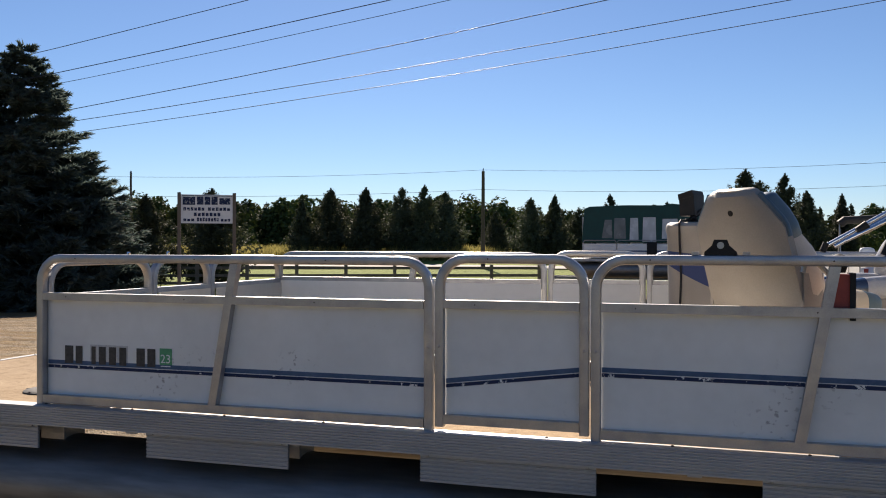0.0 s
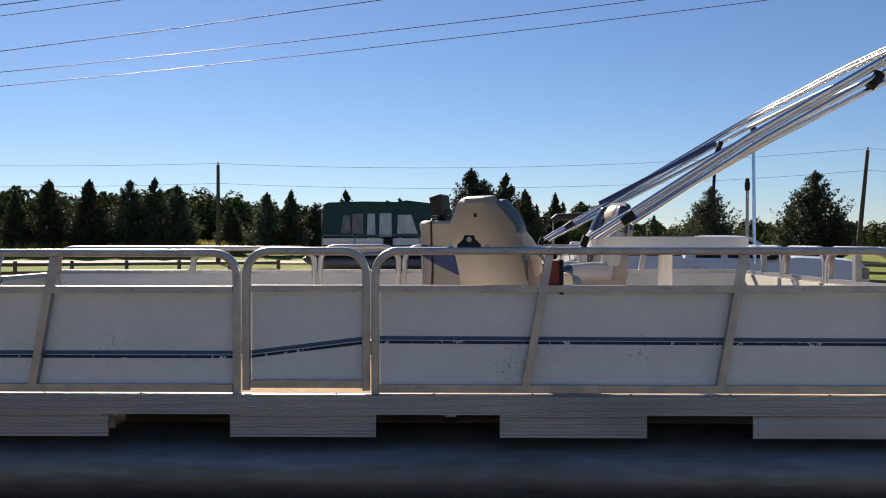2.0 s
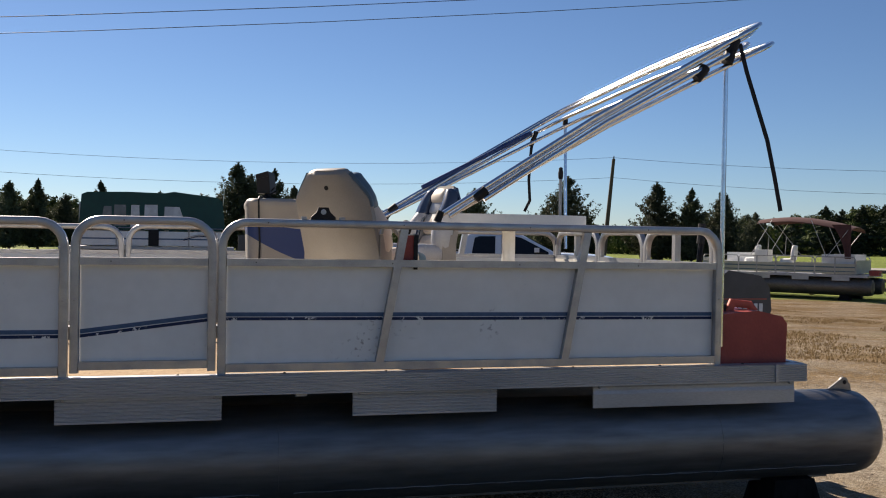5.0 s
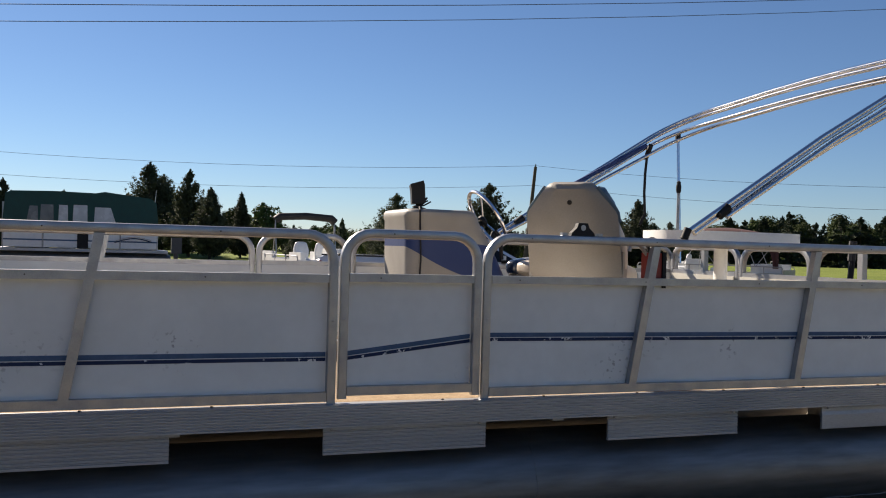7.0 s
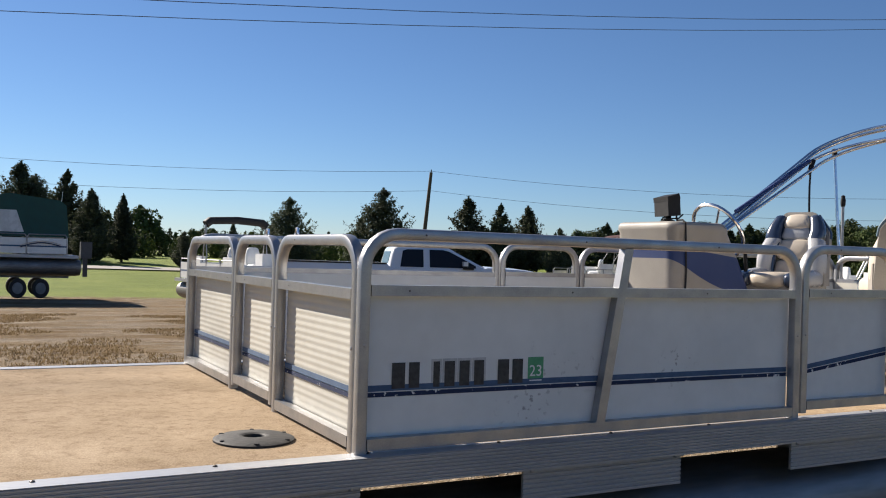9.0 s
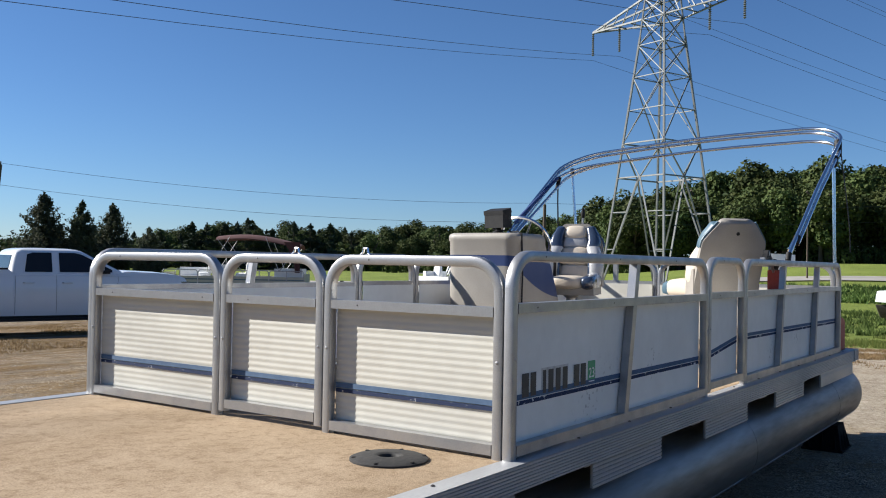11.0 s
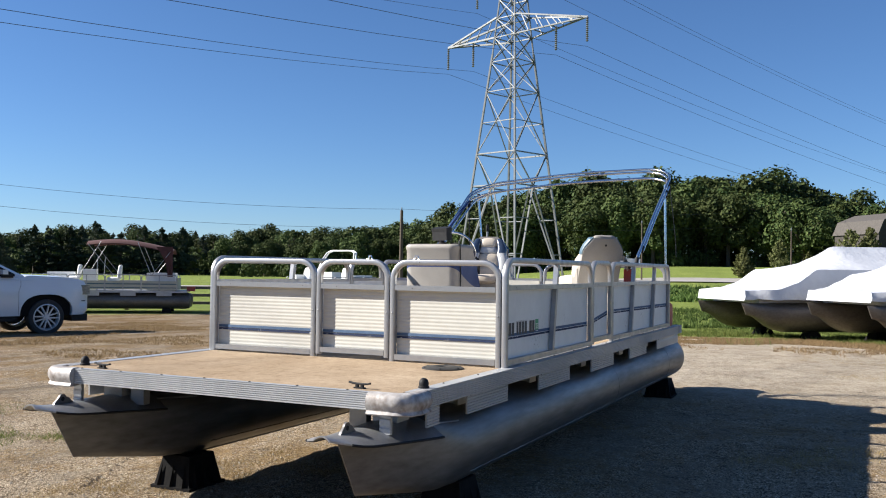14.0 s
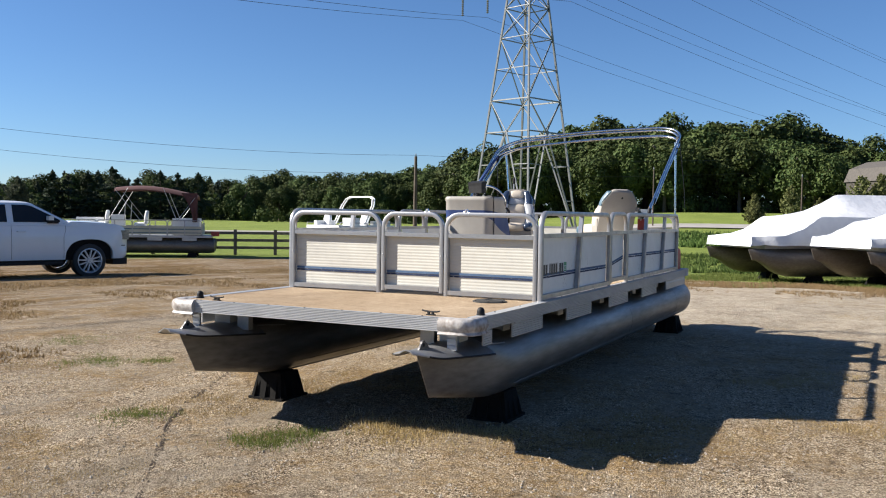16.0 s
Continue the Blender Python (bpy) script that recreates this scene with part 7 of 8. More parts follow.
def conifer(label, h, r, n, seed, material, droop=0.25, leaf=0.16, name="conifer_tree", group="conifers round the yard", power=1.1, plume=0.0):
    """Branches in loose whorls with clumps along each; plume turns their ends up, as cedars have them."""
    rng = np.random.default_rng(seed)
    t = thing(name, Matrix.Identity(4), label, "tree", group)
    part("trunk", lathe(bmesh.new(), [(0.035 * h * 0.6, -0.3), (0.02 * h * 0.5, h * 0.5), (0.01, h * 0.97)], 8), "bark", t, "", True)
    nb = max(60, n // 60)
    f = np.sort(rng.random(nb) ** 1.15) * 0.96 + 0.02
    az = rng.random(nb) * 2 * np.pi
    lump = 1 + 0.22 * np.sin(az * 2 + seed) + 0.07 * np.sin(f * 19 + az)
    reach = r * (1 - f) ** power * (0.62 + 0.5 * rng.random(nb)) * lump + 0.02 * r
    k = n // nb
    bi = np.repeat(np.arange(nb), k)
    s = 0.10 + 0.90 * rng.random(nb * k) ** 0.62
    d = np.stack([np.cos(az[bi]), np.sin(az[bi]), np.zeros(nb * k)], 1)
    c = d * (reach[bi] * s)[:, None]
    c[:, 2] = h * (0.02 + 0.96 * f[bi]) - droop * reach[bi] * s ** 1.2 + (0.12 + plume) * reach[bi] * s ** 2.5
    # twigs fan out sideways and shorten towards the tip
    side = np.stack([-d[:, 1], d[:, 0], np.zeros(nb * k)], 1)
    c += side * (rng.normal(size=nb * k) * 0.16 * reach[bi] * (1.15 - s))[:, None]
    c += rng.normal(size=c.shape) * (0.028 * r)
    nm = d * 0.5 + rng.normal(size=c.shape) * 0.6 + np.array([0, 0, 0.7])
    m = n // 40
    tf = rng.random(m)
    tc = np.concatenate([rng.normal(size=(m, 2)) * 0.035 * r * (1.2 - tf)[:, None], (h * (0.86 + 0.15 * tf))[:, None]], 1)
    c = np.concatenate([c, tc])
    nm = np.concatenate([nm, rng.normal(size=(m, 3))])
    sz = leaf * (0.5 + 0.8 * rng.random(len(c))) * (1.15 - 0.6 * np.clip(c[:, 2] / h, 0, 1))
    ob = new("crown", quads("crown", c, nm, sz, material, rng, 1.5))
    ob.parent = t
    return t


def broadleaf(label, h, r, n, seed, leaf=0.28):
    rng = np.random.default_rng(seed)
    t = thing("broadleaf_tree", Matrix.Identity(4), label, "tree", "broadleaf trees of the wood")
    bm = lathe(bmesh.new(), [(0.03 * h, -0.3), (0.02 * h, h * 0.35), (0.008 * h, h * 0.8)], 8)
    for k in range(5):
        a = rng.random() * 6.28
        tube(bm, [(0, 0, h * (0.3 + 0.06 * k)), (math.cos(a) * r * 0.3, math.sin(a) * r * 0.3, h * (0.42 + 0.07 * k)), (math.cos(a) * r * 0.65, math.sin(a) * r * 0.65, h * (0.5 + 0.08 * k))], 0.012 * h, 5)
    part("trunk", bm, "bark", t, "", True)
    # rounded lobes stacked into a full crown, each a shell of leaf sprays that face outwards
    nb = 26
    bl = rng.normal(size=(nb, 3))
    bl /= np.linalg.norm(bl, axis=1)[:, None]
    bl[:, 2] = bl[:, 2] * 0.9 + 0.1
    bl *= 0.62 + 0.38 * rng.random((nb, 1)) ** 0.5
    bc = bl * np.array([r * 0.68, r * 0.68, h * 0.34]) + np.array([0, 0, h * 0.56])
    br = r * (0.26 + 0.16 * rng.random(nb))
    bi = np.repeat(np.arange(nb), n // nb)
    d = rng.normal(size=(len(bi), 3))
    d /= np.linalg.norm(d, axis=1)[:, None]
    rough = 1 + 0.16 * np.sin(d[:, 0] * 9 + bi) * np.sin(d[:, 1] * 8 + 2 * bi) * np.cos(d[:, 2] * 7)
    c = bc[bi] + d * (br[bi] * rough * (0.80 + 0.28 * rng.random(len(bi))))[:, None]
    nm = d * 0.9 + rng.normal(size=c.shape) * 0.42 + np.array([0, 0, 0.25])
    ob = new("crown", quads("crown", c, nm, leaf * (0.5 + 0.8 * rng.random(len(c))), "leaf", rng))
    ob.parent = t
    return t


def polar(eye, az, d):
    return eye[0] + d * math.sin(radians(az)), eye[1] + d * math.cos(radians(az))


def put(tree, x, y, scale, rz, dz=0.0):
    return copy_thing(tree, pose(x, y, ground_z(x, y) + dz, 0, 0, rz) @ Matrix.Scale(scale, 4))


E1, E2 = (-0.4, 0.2), (-9.5, 1.5)
rt = random.Random(5)


def spruce(label, h, r, seed):
    """Whorls of boughs that sweep down and lift at the tip, each with flat sprays of needles to both sides."""
    rng = np.random.default_rng(seed)
    t = thing("spruce_tree", Matrix.Identity(4), label, "tree", "conifers round the yard")
    part("trunk", lathe(bmesh.new(), [(0.20, -0.3), (0.11, h * 0.5), (0.015, h * 0.98)], 10), "bark", t, "", True)
    base, way, size = [], [], []
    limbs = bmesh.new()
    level = 0.02
    while level < 0.97:
        out = r * (1 - level) ** 0.80
        for _ in range(int(9 + 5 * (1 - level))):
            a = rng.random() * 2 * np.pi
            reach = out * (0.70 + 0.42 * rng.random()) + 0.12
            f0 = level + rng.uniform(-0.022, 0.022)
            d = np.array([math.cos(a), math.sin(a), 0])
            side = np.array([-d[1], d[0], 0])
            n = int(26 + 46 * reach)
            s = np.sort(0.08 + 0.92 * rng.random(n) ** 0.7)
            rise = reach * (0.12 - 0.22 * s + 0.24 * s ** 3) + 0.5 * max(0, level - 0.7) * reach * s
            c = d * (reach * s)[:, None]
            c[:, 2] = h * f0 + rise
            k = [0, n // 3, 2 * n // 3, n - 1]
            tube(limbs, [tuple(c[i]) for i in k], 0.012 + 0.006 * reach, 4)
            lr = np.where(rng.random(n) < 0.5, -1, 1)[:, None]
            length = (0.12 + 0.30 * reach * np.sin(np.pi * (0.12 + 0.80 * s)) ** 1.2 * 0.55) * (0.7 + 0.6 * rng.random(n))
            for part_k in range(3):
                u = part_k / 3
                dirn = d * 0.75 + side * lr * (0.75 + 0.2 * rng.normal(size=(n, 1))) + np.array([0, 0, 0.08]) + rng.normal(size=(n, 3)) * 0.34
                dirn /= np.linalg.norm(dirn, axis=1)[:, None]
                base.append(c + (d * 0.75 + side * lr * 0.75) * (length * u)[:, None] - np.array([0, 0, 0.10]) * (length * u)[:, None])
                way.append(dirn)
                size.append(0.10 + 0.5 * length)
        level += 0.021
    part("limbs", limbs, "bark", t)
    top_n = 160
    base.append(np.concatenate([rng.normal(size=(top_n, 2)) * 0.03, h * (0.9 + 0.1 * rng.random((top_n, 1)))], 1))
    w = rng.normal(size=(top_n, 3)) * 0.5 + np.array([0, 0, 0.7])
    way.append(w / np.linalg.norm(w, axis=1)[:, None])
    size.append(0.16 + 0.1 * rng.random(top_n))
    b, w, z = np.concatenate(base), np.concatenate(way), np.concatenate(size)
    flat = np.cross(w, rng.normal(size=w.shape) * 0.5 + np.array([0, 0, 1.0]))
    flat /= np.linalg.norm(flat, axis=1)[:, None] + 1e-9
    half = flat * (0.030 + 0.045 * z)[:, None]
    v = np.stack([b - half, b + half, b + w * z[:, None]], 1).reshape(-1, 3)
    me = bpy.data.meshes.new("crown")
    me.from_pydata(v.tolist(), [], np.arange(len(v)).reshape(-1, 3).tolist())
    me.materials.append(M["spruce"])
    ob = new("crown", me)
    ob.parent = t
    return t


big = spruce("big dark blue-green spruce with drooping boughs", 8.9, 4.3, 11)
x, y = polar(E1, -42.4, 34)
big.matrix_world = at(x, y, 20)
cedars = [conifer("dark ragged cedar tree with a pointed top", 5.6, rr, 15000, 20 + i, "conifer", dr, 0.072, "cedar_tree", power=pw, plume=0.5)
          for i, (rr, dr, pw) in enumerate(((2.35, 0.0, 0.84), (1.75, -0.1, 0.92), (2.5, 0.0, 0.78)))]
firs = [conifer("dark pointed spruce at the edge of the field", 9.0, rr, 5000, 30 + i, "fir", 0.22, 0.15, "spruce_tree", power=0.80) for i, rr in enumerate((3.4, 3.9))]
leafy = [broadleaf("full green broadleaf tree at the wood's edge", 12.0, rr, 6200, 40 + i, 0.21) for i, rr in enumerate((4.6, 5.3, 4.1))]

# cedars by the road: azimuth, distance, height, kind
CEDARS_WEST = ((-35.7, 46, 5.0, 0), (-31.9, 47, 5.4, 2), (-26.6, 92, 6.6, 1), (-24.8, 92, 7.6, 0), (-22.6, 90, 7.6, 0), (-20.3, 92, 7.7, 2), (-18.9, 90, 7.9, 1), (-17.6, 92, 7.3, 2), (-14.4, 94, 5.4, 2), (-12.2, 90, 6.6, 0), (-10.7, 90, 6.9, 1), (-9.2, 93, 5.6, 2), (-7.3, 92, 7.0, 1), (-5.4, 95, 5.4, 0))
CEDARS_EAST = ((0.7, 95, 9.4, 0), (1.5, 96, 8.3, 2), (2.9, 86, 8.4, 1), (4.1, 82, 6.7, 0), (6.0, 86, 6.5, 1), (9.2, 76, 3.4, 2), (12.1, 77, 4.3, 1), (15.5, 77.1, 6.6, 2), (14.6, 79, 4.5, 0), (21.4, 78.1, 7.75, 2), (20.1, 79, 5.2, 0), (22.6, 80, 5.0, 1), (26.9, 79.2, 7.3, 0), (29.0, 79.2, 6.8, 1), (30.8, 80.8, 6.7, 0), (32.7, 77.0, 4.7, 2), (27.9, 82, 4.8, 2), (29.8, 83, 4.9, 0))
used = set()
for az, d, h, k in CEDARS_WEST + CEDARS_EAST:
    x, y = polar(E1, az, d)
    m = pose(x, y, ground_z(x, y), 0, 0, rt.uniform(0, 360)) @ Matrix.Scale((h - 0.35) / 5.7, 4)
    if k in used:
        copy_thing(cedars[k], m @ Matrix.Scale(1 / cedars[k].scale.x, 4))
    else:
        used.add(k)
        cedars[k].matrix_world = m


def belt(kinds, weights, eye, az0, az1, n, d0, d1, h0, h1, base_h):
    for i in range(n):
        az = az0 + (az1 - az0) * (i + rt.uniform(0.1, 0.9)) / n
        k = rt.choices(range(len(kinds)), weights)[0]
        tree, bh = kinds[k], base_h[k]
        d = rt.uniform(d0, d1)
        x, y = polar(eye, az, d)
        put(tree, x, y, rt.uniform(h0, h1) / bh, rt.uniform(0, 360), -0.6)


far_firs = [conifer("dark pointed spruce in the far belt of trees", 9.0, 3.2, 1500, 50, "conifer", 0.22, 0.24, "spruce_tree", power=0.95)]
far_leafy = [broadleaf("full green broadleaf tree in the far belt", 12.0, rr, 2200, 52 + i, 0.36) for i, rr in enumerate((4.6, 5.4))]
mixk, mixh = firs + leafy, (9, 9, 12, 12, 12)
fark, farh = far_firs + far_leafy, (9, 12, 12)
for k, tree in enumerate(firs + leafy + far_firs + far_leafy):
    x, y = polar(E1, -60 - 5 * k, 110)
    tree.matrix_world = at(x, y, 0)
# behind the cedars, seen early: a dark mixed belt, lower towards the middle
belt(fark, (2, 3, 3), E1, -54, -14, 60, 104, 126, 6.5, 8.2, farh)
belt(fark, (2, 3, 3), E1, -14, 8, 34, 112, 134, 5.6, 7.3, farh)
belt(fark, (2, 3, 3), E1, 8, 36, 40, 128, 152, 3.9, 5.2, farh)
# beyond the field and on the rise, seen late: bearing and elevation of the tree tops
SKYLINE = ((32, 1.9), (38, 1.7), (41, 2.4), (44, 2.65), (47, 2.4), (49, 2.3), (50.5, 1.9), (53, 2.7), (56.5, 2.55), (58.5, 2.5), (60.5, 3.2), (62.5, 2.9), (64, 3.3), (66, 4.5), (69, 5.2), (72.4, 5.95), (75, 6.2), (77.7, 6.5), (80.5, 6.2), (82.5, 5.9), (84.9, 6.4), (86.5, 5.3), (88.3, 4.7), (96, 4.8))


def skyline_belt(kinds, weights, az0, az1, n, d0, d1, share0, share1, base_h):
    """Trees at even bearings whose tops reach a share of the skyline's elevation."""
    for i in range(n):
        az = az0 + (az1 - az0) * (i + rt.uniform(0.15, 0.85)) / n
        d = rt.uniform(d0, d1)
        x, y = polar(E2, az, d)
        elev = float(np.interp(az, [p[0] for p in SKYLINE], [p[1] for p in SKYLINE])) * rt.uniform(share0, share1)
        h = 1.53 + d * math.tan(radians(elev)) - ground_z(x, y) + 0.5
        k = rt.choices(range(len(kinds)), weights)[0]
        put(kinds[k], x, y, max(2.5, h) / base_h[k], rt.uniform(0, 360), -0.5)


skyline_belt(mixk, (2, 2, 2, 2, 2), 32, 51, 44, 136, 156, 0.72, 1.0, mixh)
skyline_belt(mixk, (0, 0, 2, 2, 2), 50, 66, 32, 132, 150, 0.85, 1.04, mixh)
skyline_belt(mixk, (0, 0, 2, 2, 2), 51, 66, 16, 120, 130, 0.6, 0.85, mixh)
skyline_belt(mixk, (0, 0, 2, 2, 2), 65, 96, 34, 124, 138, 0.92, 1.04, mixh)
skyline_belt(mixk, (0, 0, 2, 2, 2), 65, 96, 36, 110, 121, 0.68, 0.92, mixh)
belt(fark, (0, 1, 1), E2, 96, 130, 20, 120, 150, 9.5, 12.0, farh)
# single spruces stand out along the far field's edge
for k, (az, elev) in enumerate(((38.0, 1.4), (38.7, 1.76), (40.5, 2.3), (41.35, 2.1), (42.4, 2.26), (43.75, 2.6), (46.5, 2.45), (47.5, 2.35), (48.7, 2.4), (45.2, 2.0))):
    x, y = polar(E2, az, 121)
    size = (1.53 + 121 * math.tan(radians(elev)) - ground_z(x, y)) / 9.0
    copy_thing(firs[k % 2], pose(x, y, ground_z(x, y) - 0.1, 0, 0, rt.uniform(0, 360)) @ Matrix.Diagonal((1.35 * size, 1.35 * size, size, 1)))
# undergrowth along the foot of the trees
def joined_wood(name, label, spots, n=700, leaf=0.55, r=4.2, h=12.0, sink=0.0):
    """Many crowns far off, joined into one mesh."""
    rng = np.random.default_rng(len(spots))
    cs, ns, ss = [], [], []
    for x, y, hh in spots:
        k = hh / h
        bl = rng.normal(size=(n, 3))
        bl /= np.linalg.norm(bl, axis=1)[:, None]
        lump = 0.8 + 0.25 * np.sin(bl[:, :1] * 7 + x) * np.sin(bl[:, 1:2] * 6 + y)
        c = bl * lump * np.array([r * 1.15, r * 1.15, h * 0.5]) * k
        c[:, 2] += h * 0.46 * k
        cs.append(c + np.array([x, y, ground_z(x, y) - sink]))
        ns.append(bl + rng.normal(size=bl.shape) * 0.4)
        ss.append(leaf * k * (0.6 + 0.8 * rng.random(n)))
    tagged(new(name, quads(name, np.concatenate(cs), np.concatenate(ns), np.concatenate(ss), "leaf", rng)), label, "woods", kind="stuff")


spots = []
for eye, a0, a1, n, d0, d1, h0, h1 in ((E2, 30, 51, 30, 128, 134, 2.2, 3.6), (E2, 51, 96, 64, 110, 120, 2.2, 4.0), (E1, -52, 34, 110, 98, 116, 3.0, 4.6)):
    for i in range(n):
        x, y = polar(eye, a0 + (a1 - a0) * (i + rt.random()) / n, rt.uniform(d0, d1))
        spots.append((x, y, rt.uniform(h0, h1)))
for i in range(130):
    x, y = polar(E2, 30 + 66 * (i + rt.random()) / 130, rt.uniform(124, 150))
    spots.append((x, y, rt.uniform(3.0, 5.0)))
joined_wood("undergrowth", "dense green undergrowth along the foot of the trees", spots, 520, 0.5, sink=0.9)
spots = []
for i in range(70):
    x, y = polar(E2, 130 + 170 * (i + rt.random()) / 70, rt.uniform(110, 160))
    spots.append((x, y, rt.uniform(9, 13)))
joined_wood("far_woods", "far green woods round the fields", spots, 350, 1.1)
# young cedars by the road
for az, d, h in ((82.83, 84, 2.6), (84.93, 94, 3.2), (86.5, 98, 1.9), (88.7, 97, 4.0), (89.7, 98, 4.2), (93, 96, 2.6)):
    x, y = polar(E2, az, d)
    if az < 83:
        young = conifer("young olive-green cedar beside the road", 2.7, 1.05, 6500, 71, "cedar_green", 0.0, 0.066, "cedar_tree", power=0.62, plume=0.5)
        young.matrix_world = at(x, y, 40)
    else:
        put(young, x, y, h / 2.7, rt.uniform(0, 360))


# ---- barn ----
def barn():
    x, y = polar(E2, 90.1, 106)
    t = thing("barn", at(x, y, -55, 1.75) @ Matrix.Scale(0.62, 4), "grey gambrel-roofed barn at the edge of the wood", "barn")
    part("wall", prism(bmesh.new(), [(-4, -2), (4, -2), (4, 3), (3.2, 5.0), (0, 6.2), (-3.2, 5.0), (-4, 3)], "y", -6, 6), "barn_wall", t)
    for s in (-1, 1):
        part("roof", prism(bmesh.new(), [(s * 4.3, 2.8), (s * 3.3, 5.1), (s * 3.1, 5.0), (s * 4.1, 2.8)], "y", -6.3, 6.3), "barn_roof", t)
        part("roof", prism(bmesh.new(), [(s * 3.3, 5.1), (0, 6.4), (0, 6.2), (s * 3.1, 4.95)], "y", -6.3, 6.3), "barn_roof", t)
    part("door", box(bmesh.new(), -1.2, 1.2, -6.06, -6.0, -1, 2), "wood_grey", t)


barn()


# ---- crop field strip, tufts, weeds and loose stones ----
def scatter_blades(name, label, centers, height, width, material, rng, per):
    n = len(centers) * per
    c = np.repeat(centers, per, axis=0) + np.concatenate([rng.normal(size=(n, 2)) * 0.05 * max(1, height * 6), np.zeros((n, 1))], 1)
    a = rng.random(n) * 2 * np.pi
    h = height * (0.4 + 0.9 * rng.random(n))
    lean = rng.normal(size=(n, 2)) * 0.45 * h[:, None]
    u = np.stack([np.cos(a), np.sin(a), np.zeros(n)], 1) * width
    tip = c + np.concatenate([lean, h[:, None]], 1)
    v = np.stack([c - u, c + u, tip], 1).reshape(-1, 3)
    me = bpy.data.meshes.new(name)
    me.from_pydata(v.tolist(), [], np.arange(3 * n).reshape(-1, 3).tolist())
    me.materials.append(M[material])
    tagged(new(name, me), label, "grass", kind="stuff")


rg = np.random.default_rng(77)


def on_ground(p):
    return np.array([(a, b, ground_z(a, b) - 0.01) for a, b in p])


def patchy(n, x0, x1, y0, y1, freq, thr):
    out = []
    while len(out) < n:
        a, b = rg.uniform(x0, x1), rg.uniform(y0, y1)
        if noise.noise(Vector((a * freq, b * freq, 4.2))) > thr:
            out.append((a, b))
    return out


scatter_blades("dry_grass_tufts", "short dry grass tufts in the gravel", on_ground(patchy(11000, -8.8, 9, -6, 12, 0.55, 0.12) + patchy(7000, -7.6, -2.5, 1.0, 7.5, 0.8, 0.20)), 0.022, 0.003, "dry_grass", rg, 9)
scatter_blades("dry_grass", "straw-coloured dry grass over the far side of the yard", on_ground(patchy(13000, -6, 16, 9, 27, 0.5, 0.0)), 0.045, 0.012, "dry_grass", rg, 6)
# straw clumps with thin stalks lie along the edge of the boat's shade
EDGE = ((-4.25, 4.75, 0.13), (-4.35, 4.45, 0.15), (-4.2, 4.2, 0.13), (-4.1, 3.9, 0.12), (-4.6, 4.3, 0.22), (-1.3, 2.62, 0.16), (-0.9, 2.3, 0.18), (-0.5, 2.0, 0.16))
scatter_blades("straw_clumps", "low straw clumps with thin stalks in the gravel", on_ground([(rg.normal(cx, sd), rg.normal(cy, sd)) for cx, cy, sd in EDGE for _ in range(70)]), 0.040, 0.0028, "dry_grass", rg, 9)
scatter_blades("green_grass_tufts", "small green grass patches in the gravel", on_ground([(rg.normal(c[0], c[2]), rg.normal(c[1], c[2])) for c in ((-4.86, 6.36, 0.11), (-4.98, 5.14, 0.11), (-4.80, 5.05, 0.09), (-3.34, 8.32, 0.16), (-2.5, 9.6, 0.2), (-3.05, 7.9, 0.08)) for _ in range(90)]), 0.035, 0.004, "weed", rg, 10)
scatter_blades("weeds", "tall green weeds beside the wrapped boats", on_ground(patchy(3400, 15.0, 24, -6, 12, 0.45, -0.05)), 0.10, 0.012, "weed", rg, 12)
scatter_blades("dry_weeds", "straw-coloured dry weeds along the gravel edge", on_ground([p for p in patchy(11000, 9.0, 16.4, -6, 11, 0.6, -0.12) if rg.random() < smooth01(8.8, 13.5, p[0])]), 0.055, 0.008, "dry_grass", rg, 12)
# two strips of low crops in rows, with grass between them and the road
rows_a = [(x + rg.normal() * 0.10, rg.uniform(-8, 22)) for x in np.arange(25, 41, 0.75) for _ in range(110)]
rows_b = [(x + rg.normal() * 0.14, rg.uniform(-2, 30)) for x in np.arange(49, 61, 0.95) for _ in range(110)]
scatter_blades("low_crop", "low green crop growing in rows beyond the boats", on_ground(rows_a), 0.22, 0.035, "crop", rg, 13)
scatter_blades("leafy_crop", "taller leafy crop growing in rows before the road", on_ground(rows_b), 0.36, 0.075, "crop", rg, 11)
# a few tall seed stalks stand in the weeds at the first wrapped bow
scatter_blades("seed_stalks", "tall yellowing seed stalks at the boat's bow", on_ground([(rg.normal(12.2, 0.25), rg.normal(4.3, 0.4)) for _ in range(9)]), 0.36, 0.006, "weed", rg, 3)


corn = []
while len(corn) < 3600:
    a, d = rg.uniform(-46, -14), rg.uniform(89, 98)
    corn.append(polar(E1, a, d))
scatter_blades("corn_field", "ripe yellow corn standing beyond the road", on_ground(corn), 1.25, 0.09, "corn", rg, 5)


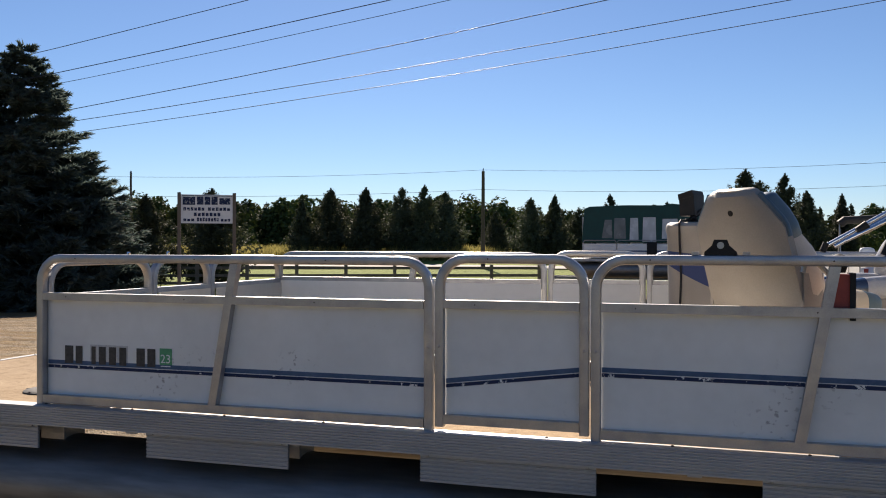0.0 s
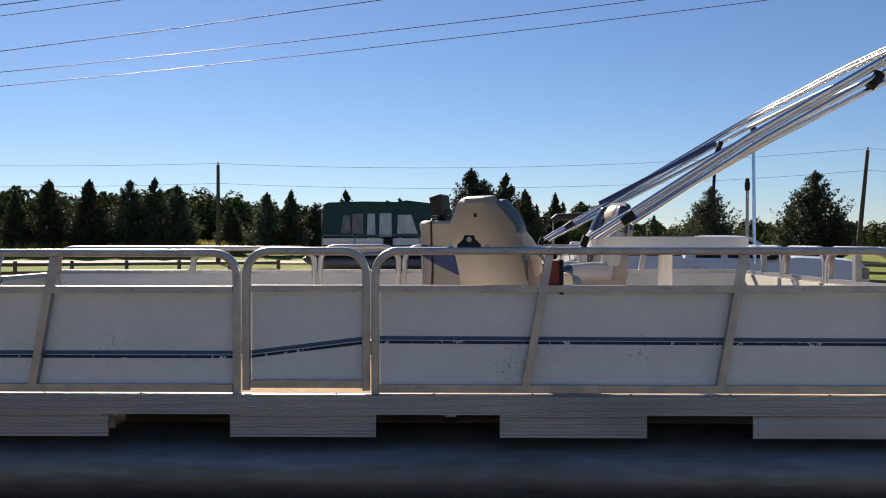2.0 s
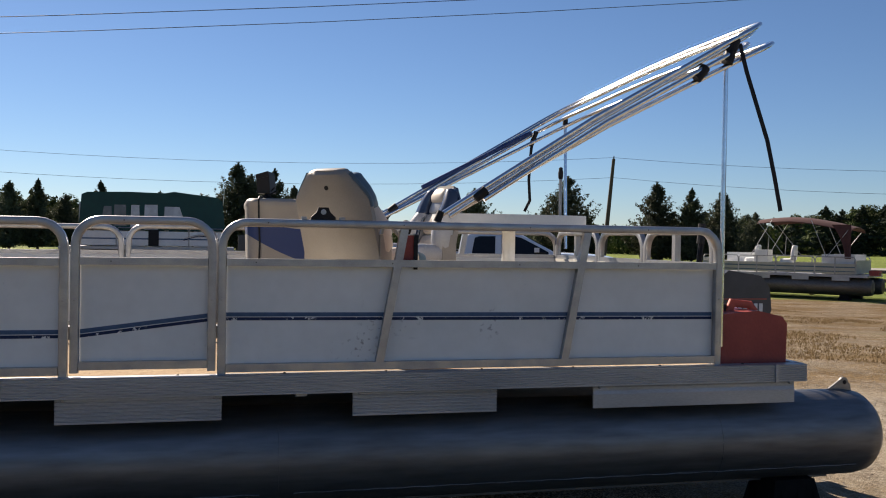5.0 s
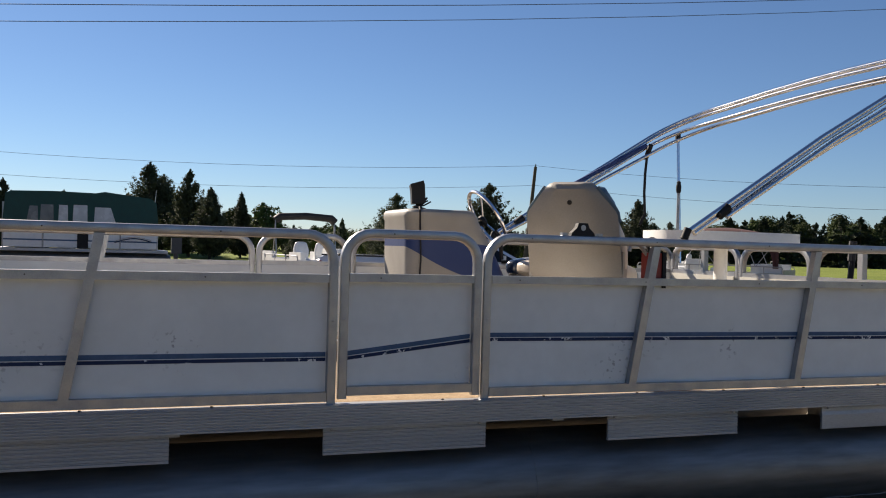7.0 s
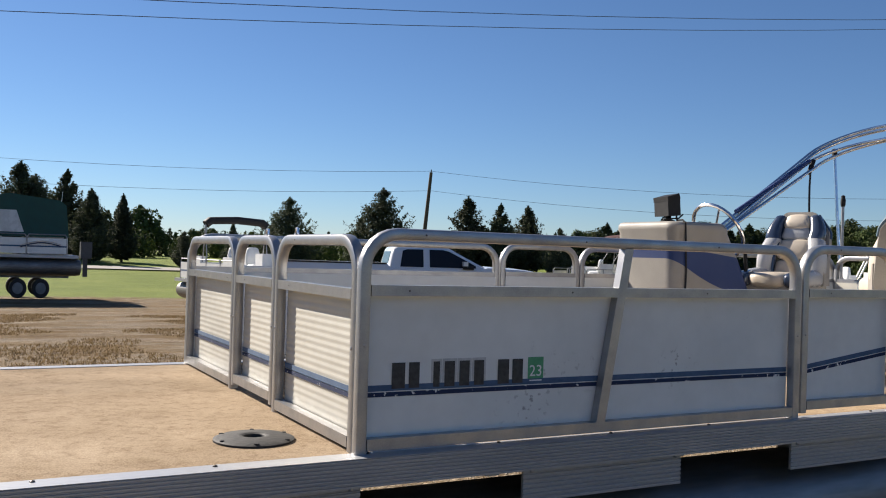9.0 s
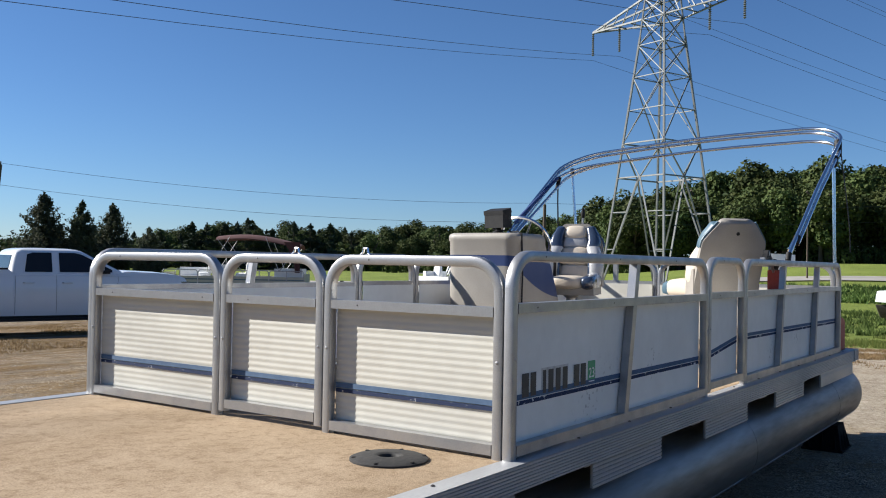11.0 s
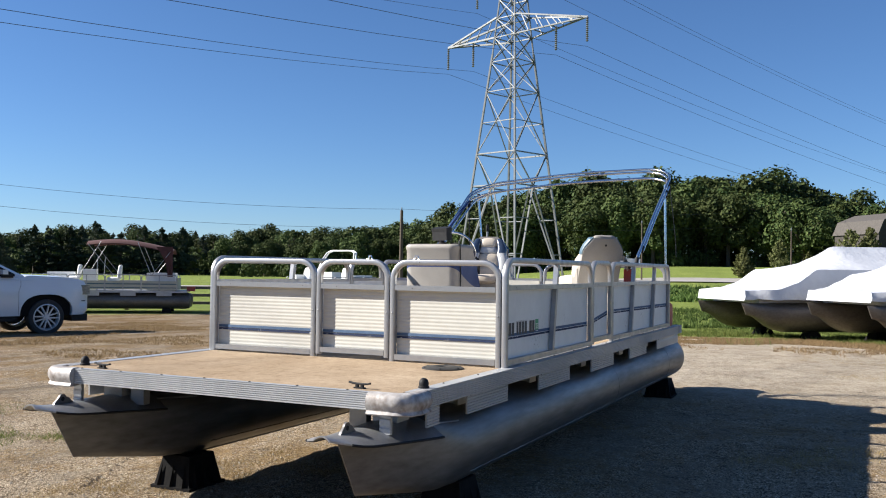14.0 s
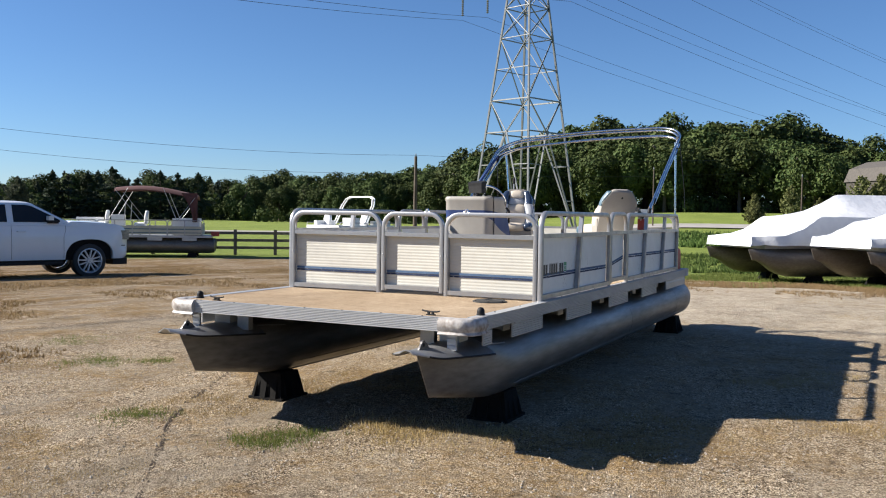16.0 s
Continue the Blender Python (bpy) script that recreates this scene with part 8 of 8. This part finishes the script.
def loose_stones():
    n = 90000
    p = np.stack([-8.8 + 16 * rg.random(n) ** 1.5, rg.uniform(-4, 10, n) + 9.0 * rg.random(n) ** 4], 1)
    s = 0.003 + 0.008 * rg.random(n) ** 3.2
    oct_v = np.array([(1, 0, 0), (-1, 0, 0), (0, 1, 0), (0, -1, 0), (0, 0, 0.8), (0, 0, -0.6)])
    oct_f = np.array([(0, 2, 4), (2, 1, 4), (1, 3, 4), (3, 0, 4)])
    v = oct_v[None] * (s[:, None, None] * (0.7 + 0.6 * rg.random((n, 6, 1))))
    a = rg.random(n) * 6.28
    ca, sa = np.cos(a)[:, None], np.sin(a)[:, None]
    x, y = v[:, :, 0] * ca - v[:, :, 1] * sa, v[:, :, 0] * sa + v[:, :, 1] * ca
    g = np.array([ground_z(q[0], q[1]) for q in p])
    v = np.stack([x + p[:, :1], y + p[:, 1:], v[:, :, 2] + g[:, None] + 0.003], 2).reshape(-1, 3)
    f = (oct_f[None] + 6 * np.arange(n)[:, None, None]).reshape(-1, 3)
    me = bpy.data.meshes.new("loose_stones")
    me.from_pydata(v.tolist(), [], f.tolist())
    me.materials.append(M["stone"])
    tagged(new("loose_stones", me), "loose pale stones strewn over the gravel", "gravel", kind="stuff")


loose_stones()


def tyre_line():
    """A dark broken line of clods that a wheel has thrown up, curving past the front block."""
    pts = [Vector(p) for p in ((-2.7, 7.15, 0), (-3.29, 6.87, 0), (-4.36, 6.34, 0), (-4.93, 6.0, 0), (-5.59, 5.47, 0), (-6.2, 5.0, 0), (-7.0, 4.3, 0))]
    v, f = [], []
    for a, b in zip(pts, pts[1:]):
        n = int((b - a).length * 70)
        for i in range(n):
            if noise.noise(Vector((a.x * 3 + i * 0.09, 1.7, 0))) < -0.22:
                continue
            p = a.lerp(b, i / n) + Vector((rg.normal() * 0.008, rg.normal() * 0.012, ground_z(a.x, a.y)))
            s = 0.006 + 0.010 * rg.random()
            k = len(v)
            v += [(p.x + s, p.y, p.z), (p.x, p.y + s, p.z), (p.x - s, p.y, p.z), (p.x, p.y - s, p.z), (p.x + s * 0.2, p.y, p.z + s * 0.9)]
            f += [(k, k + 1, k + 4), (k + 1, k + 2, k + 4), (k + 2, k + 3, k + 4), (k + 3, k, k + 4)]
    me = bpy.data.meshes.new("tyre_line")
    me.from_pydata(v, [], f)
    me.materials.append(mat("dark_clods", (0.16, 0.12, 0.08), (0.08, 0.06, 0.04), 20, 0.95))
    tagged(new("tyre_line", me), "dark line of clods left by a tyre", "tyre track", kind="stuff")


tyre_line()
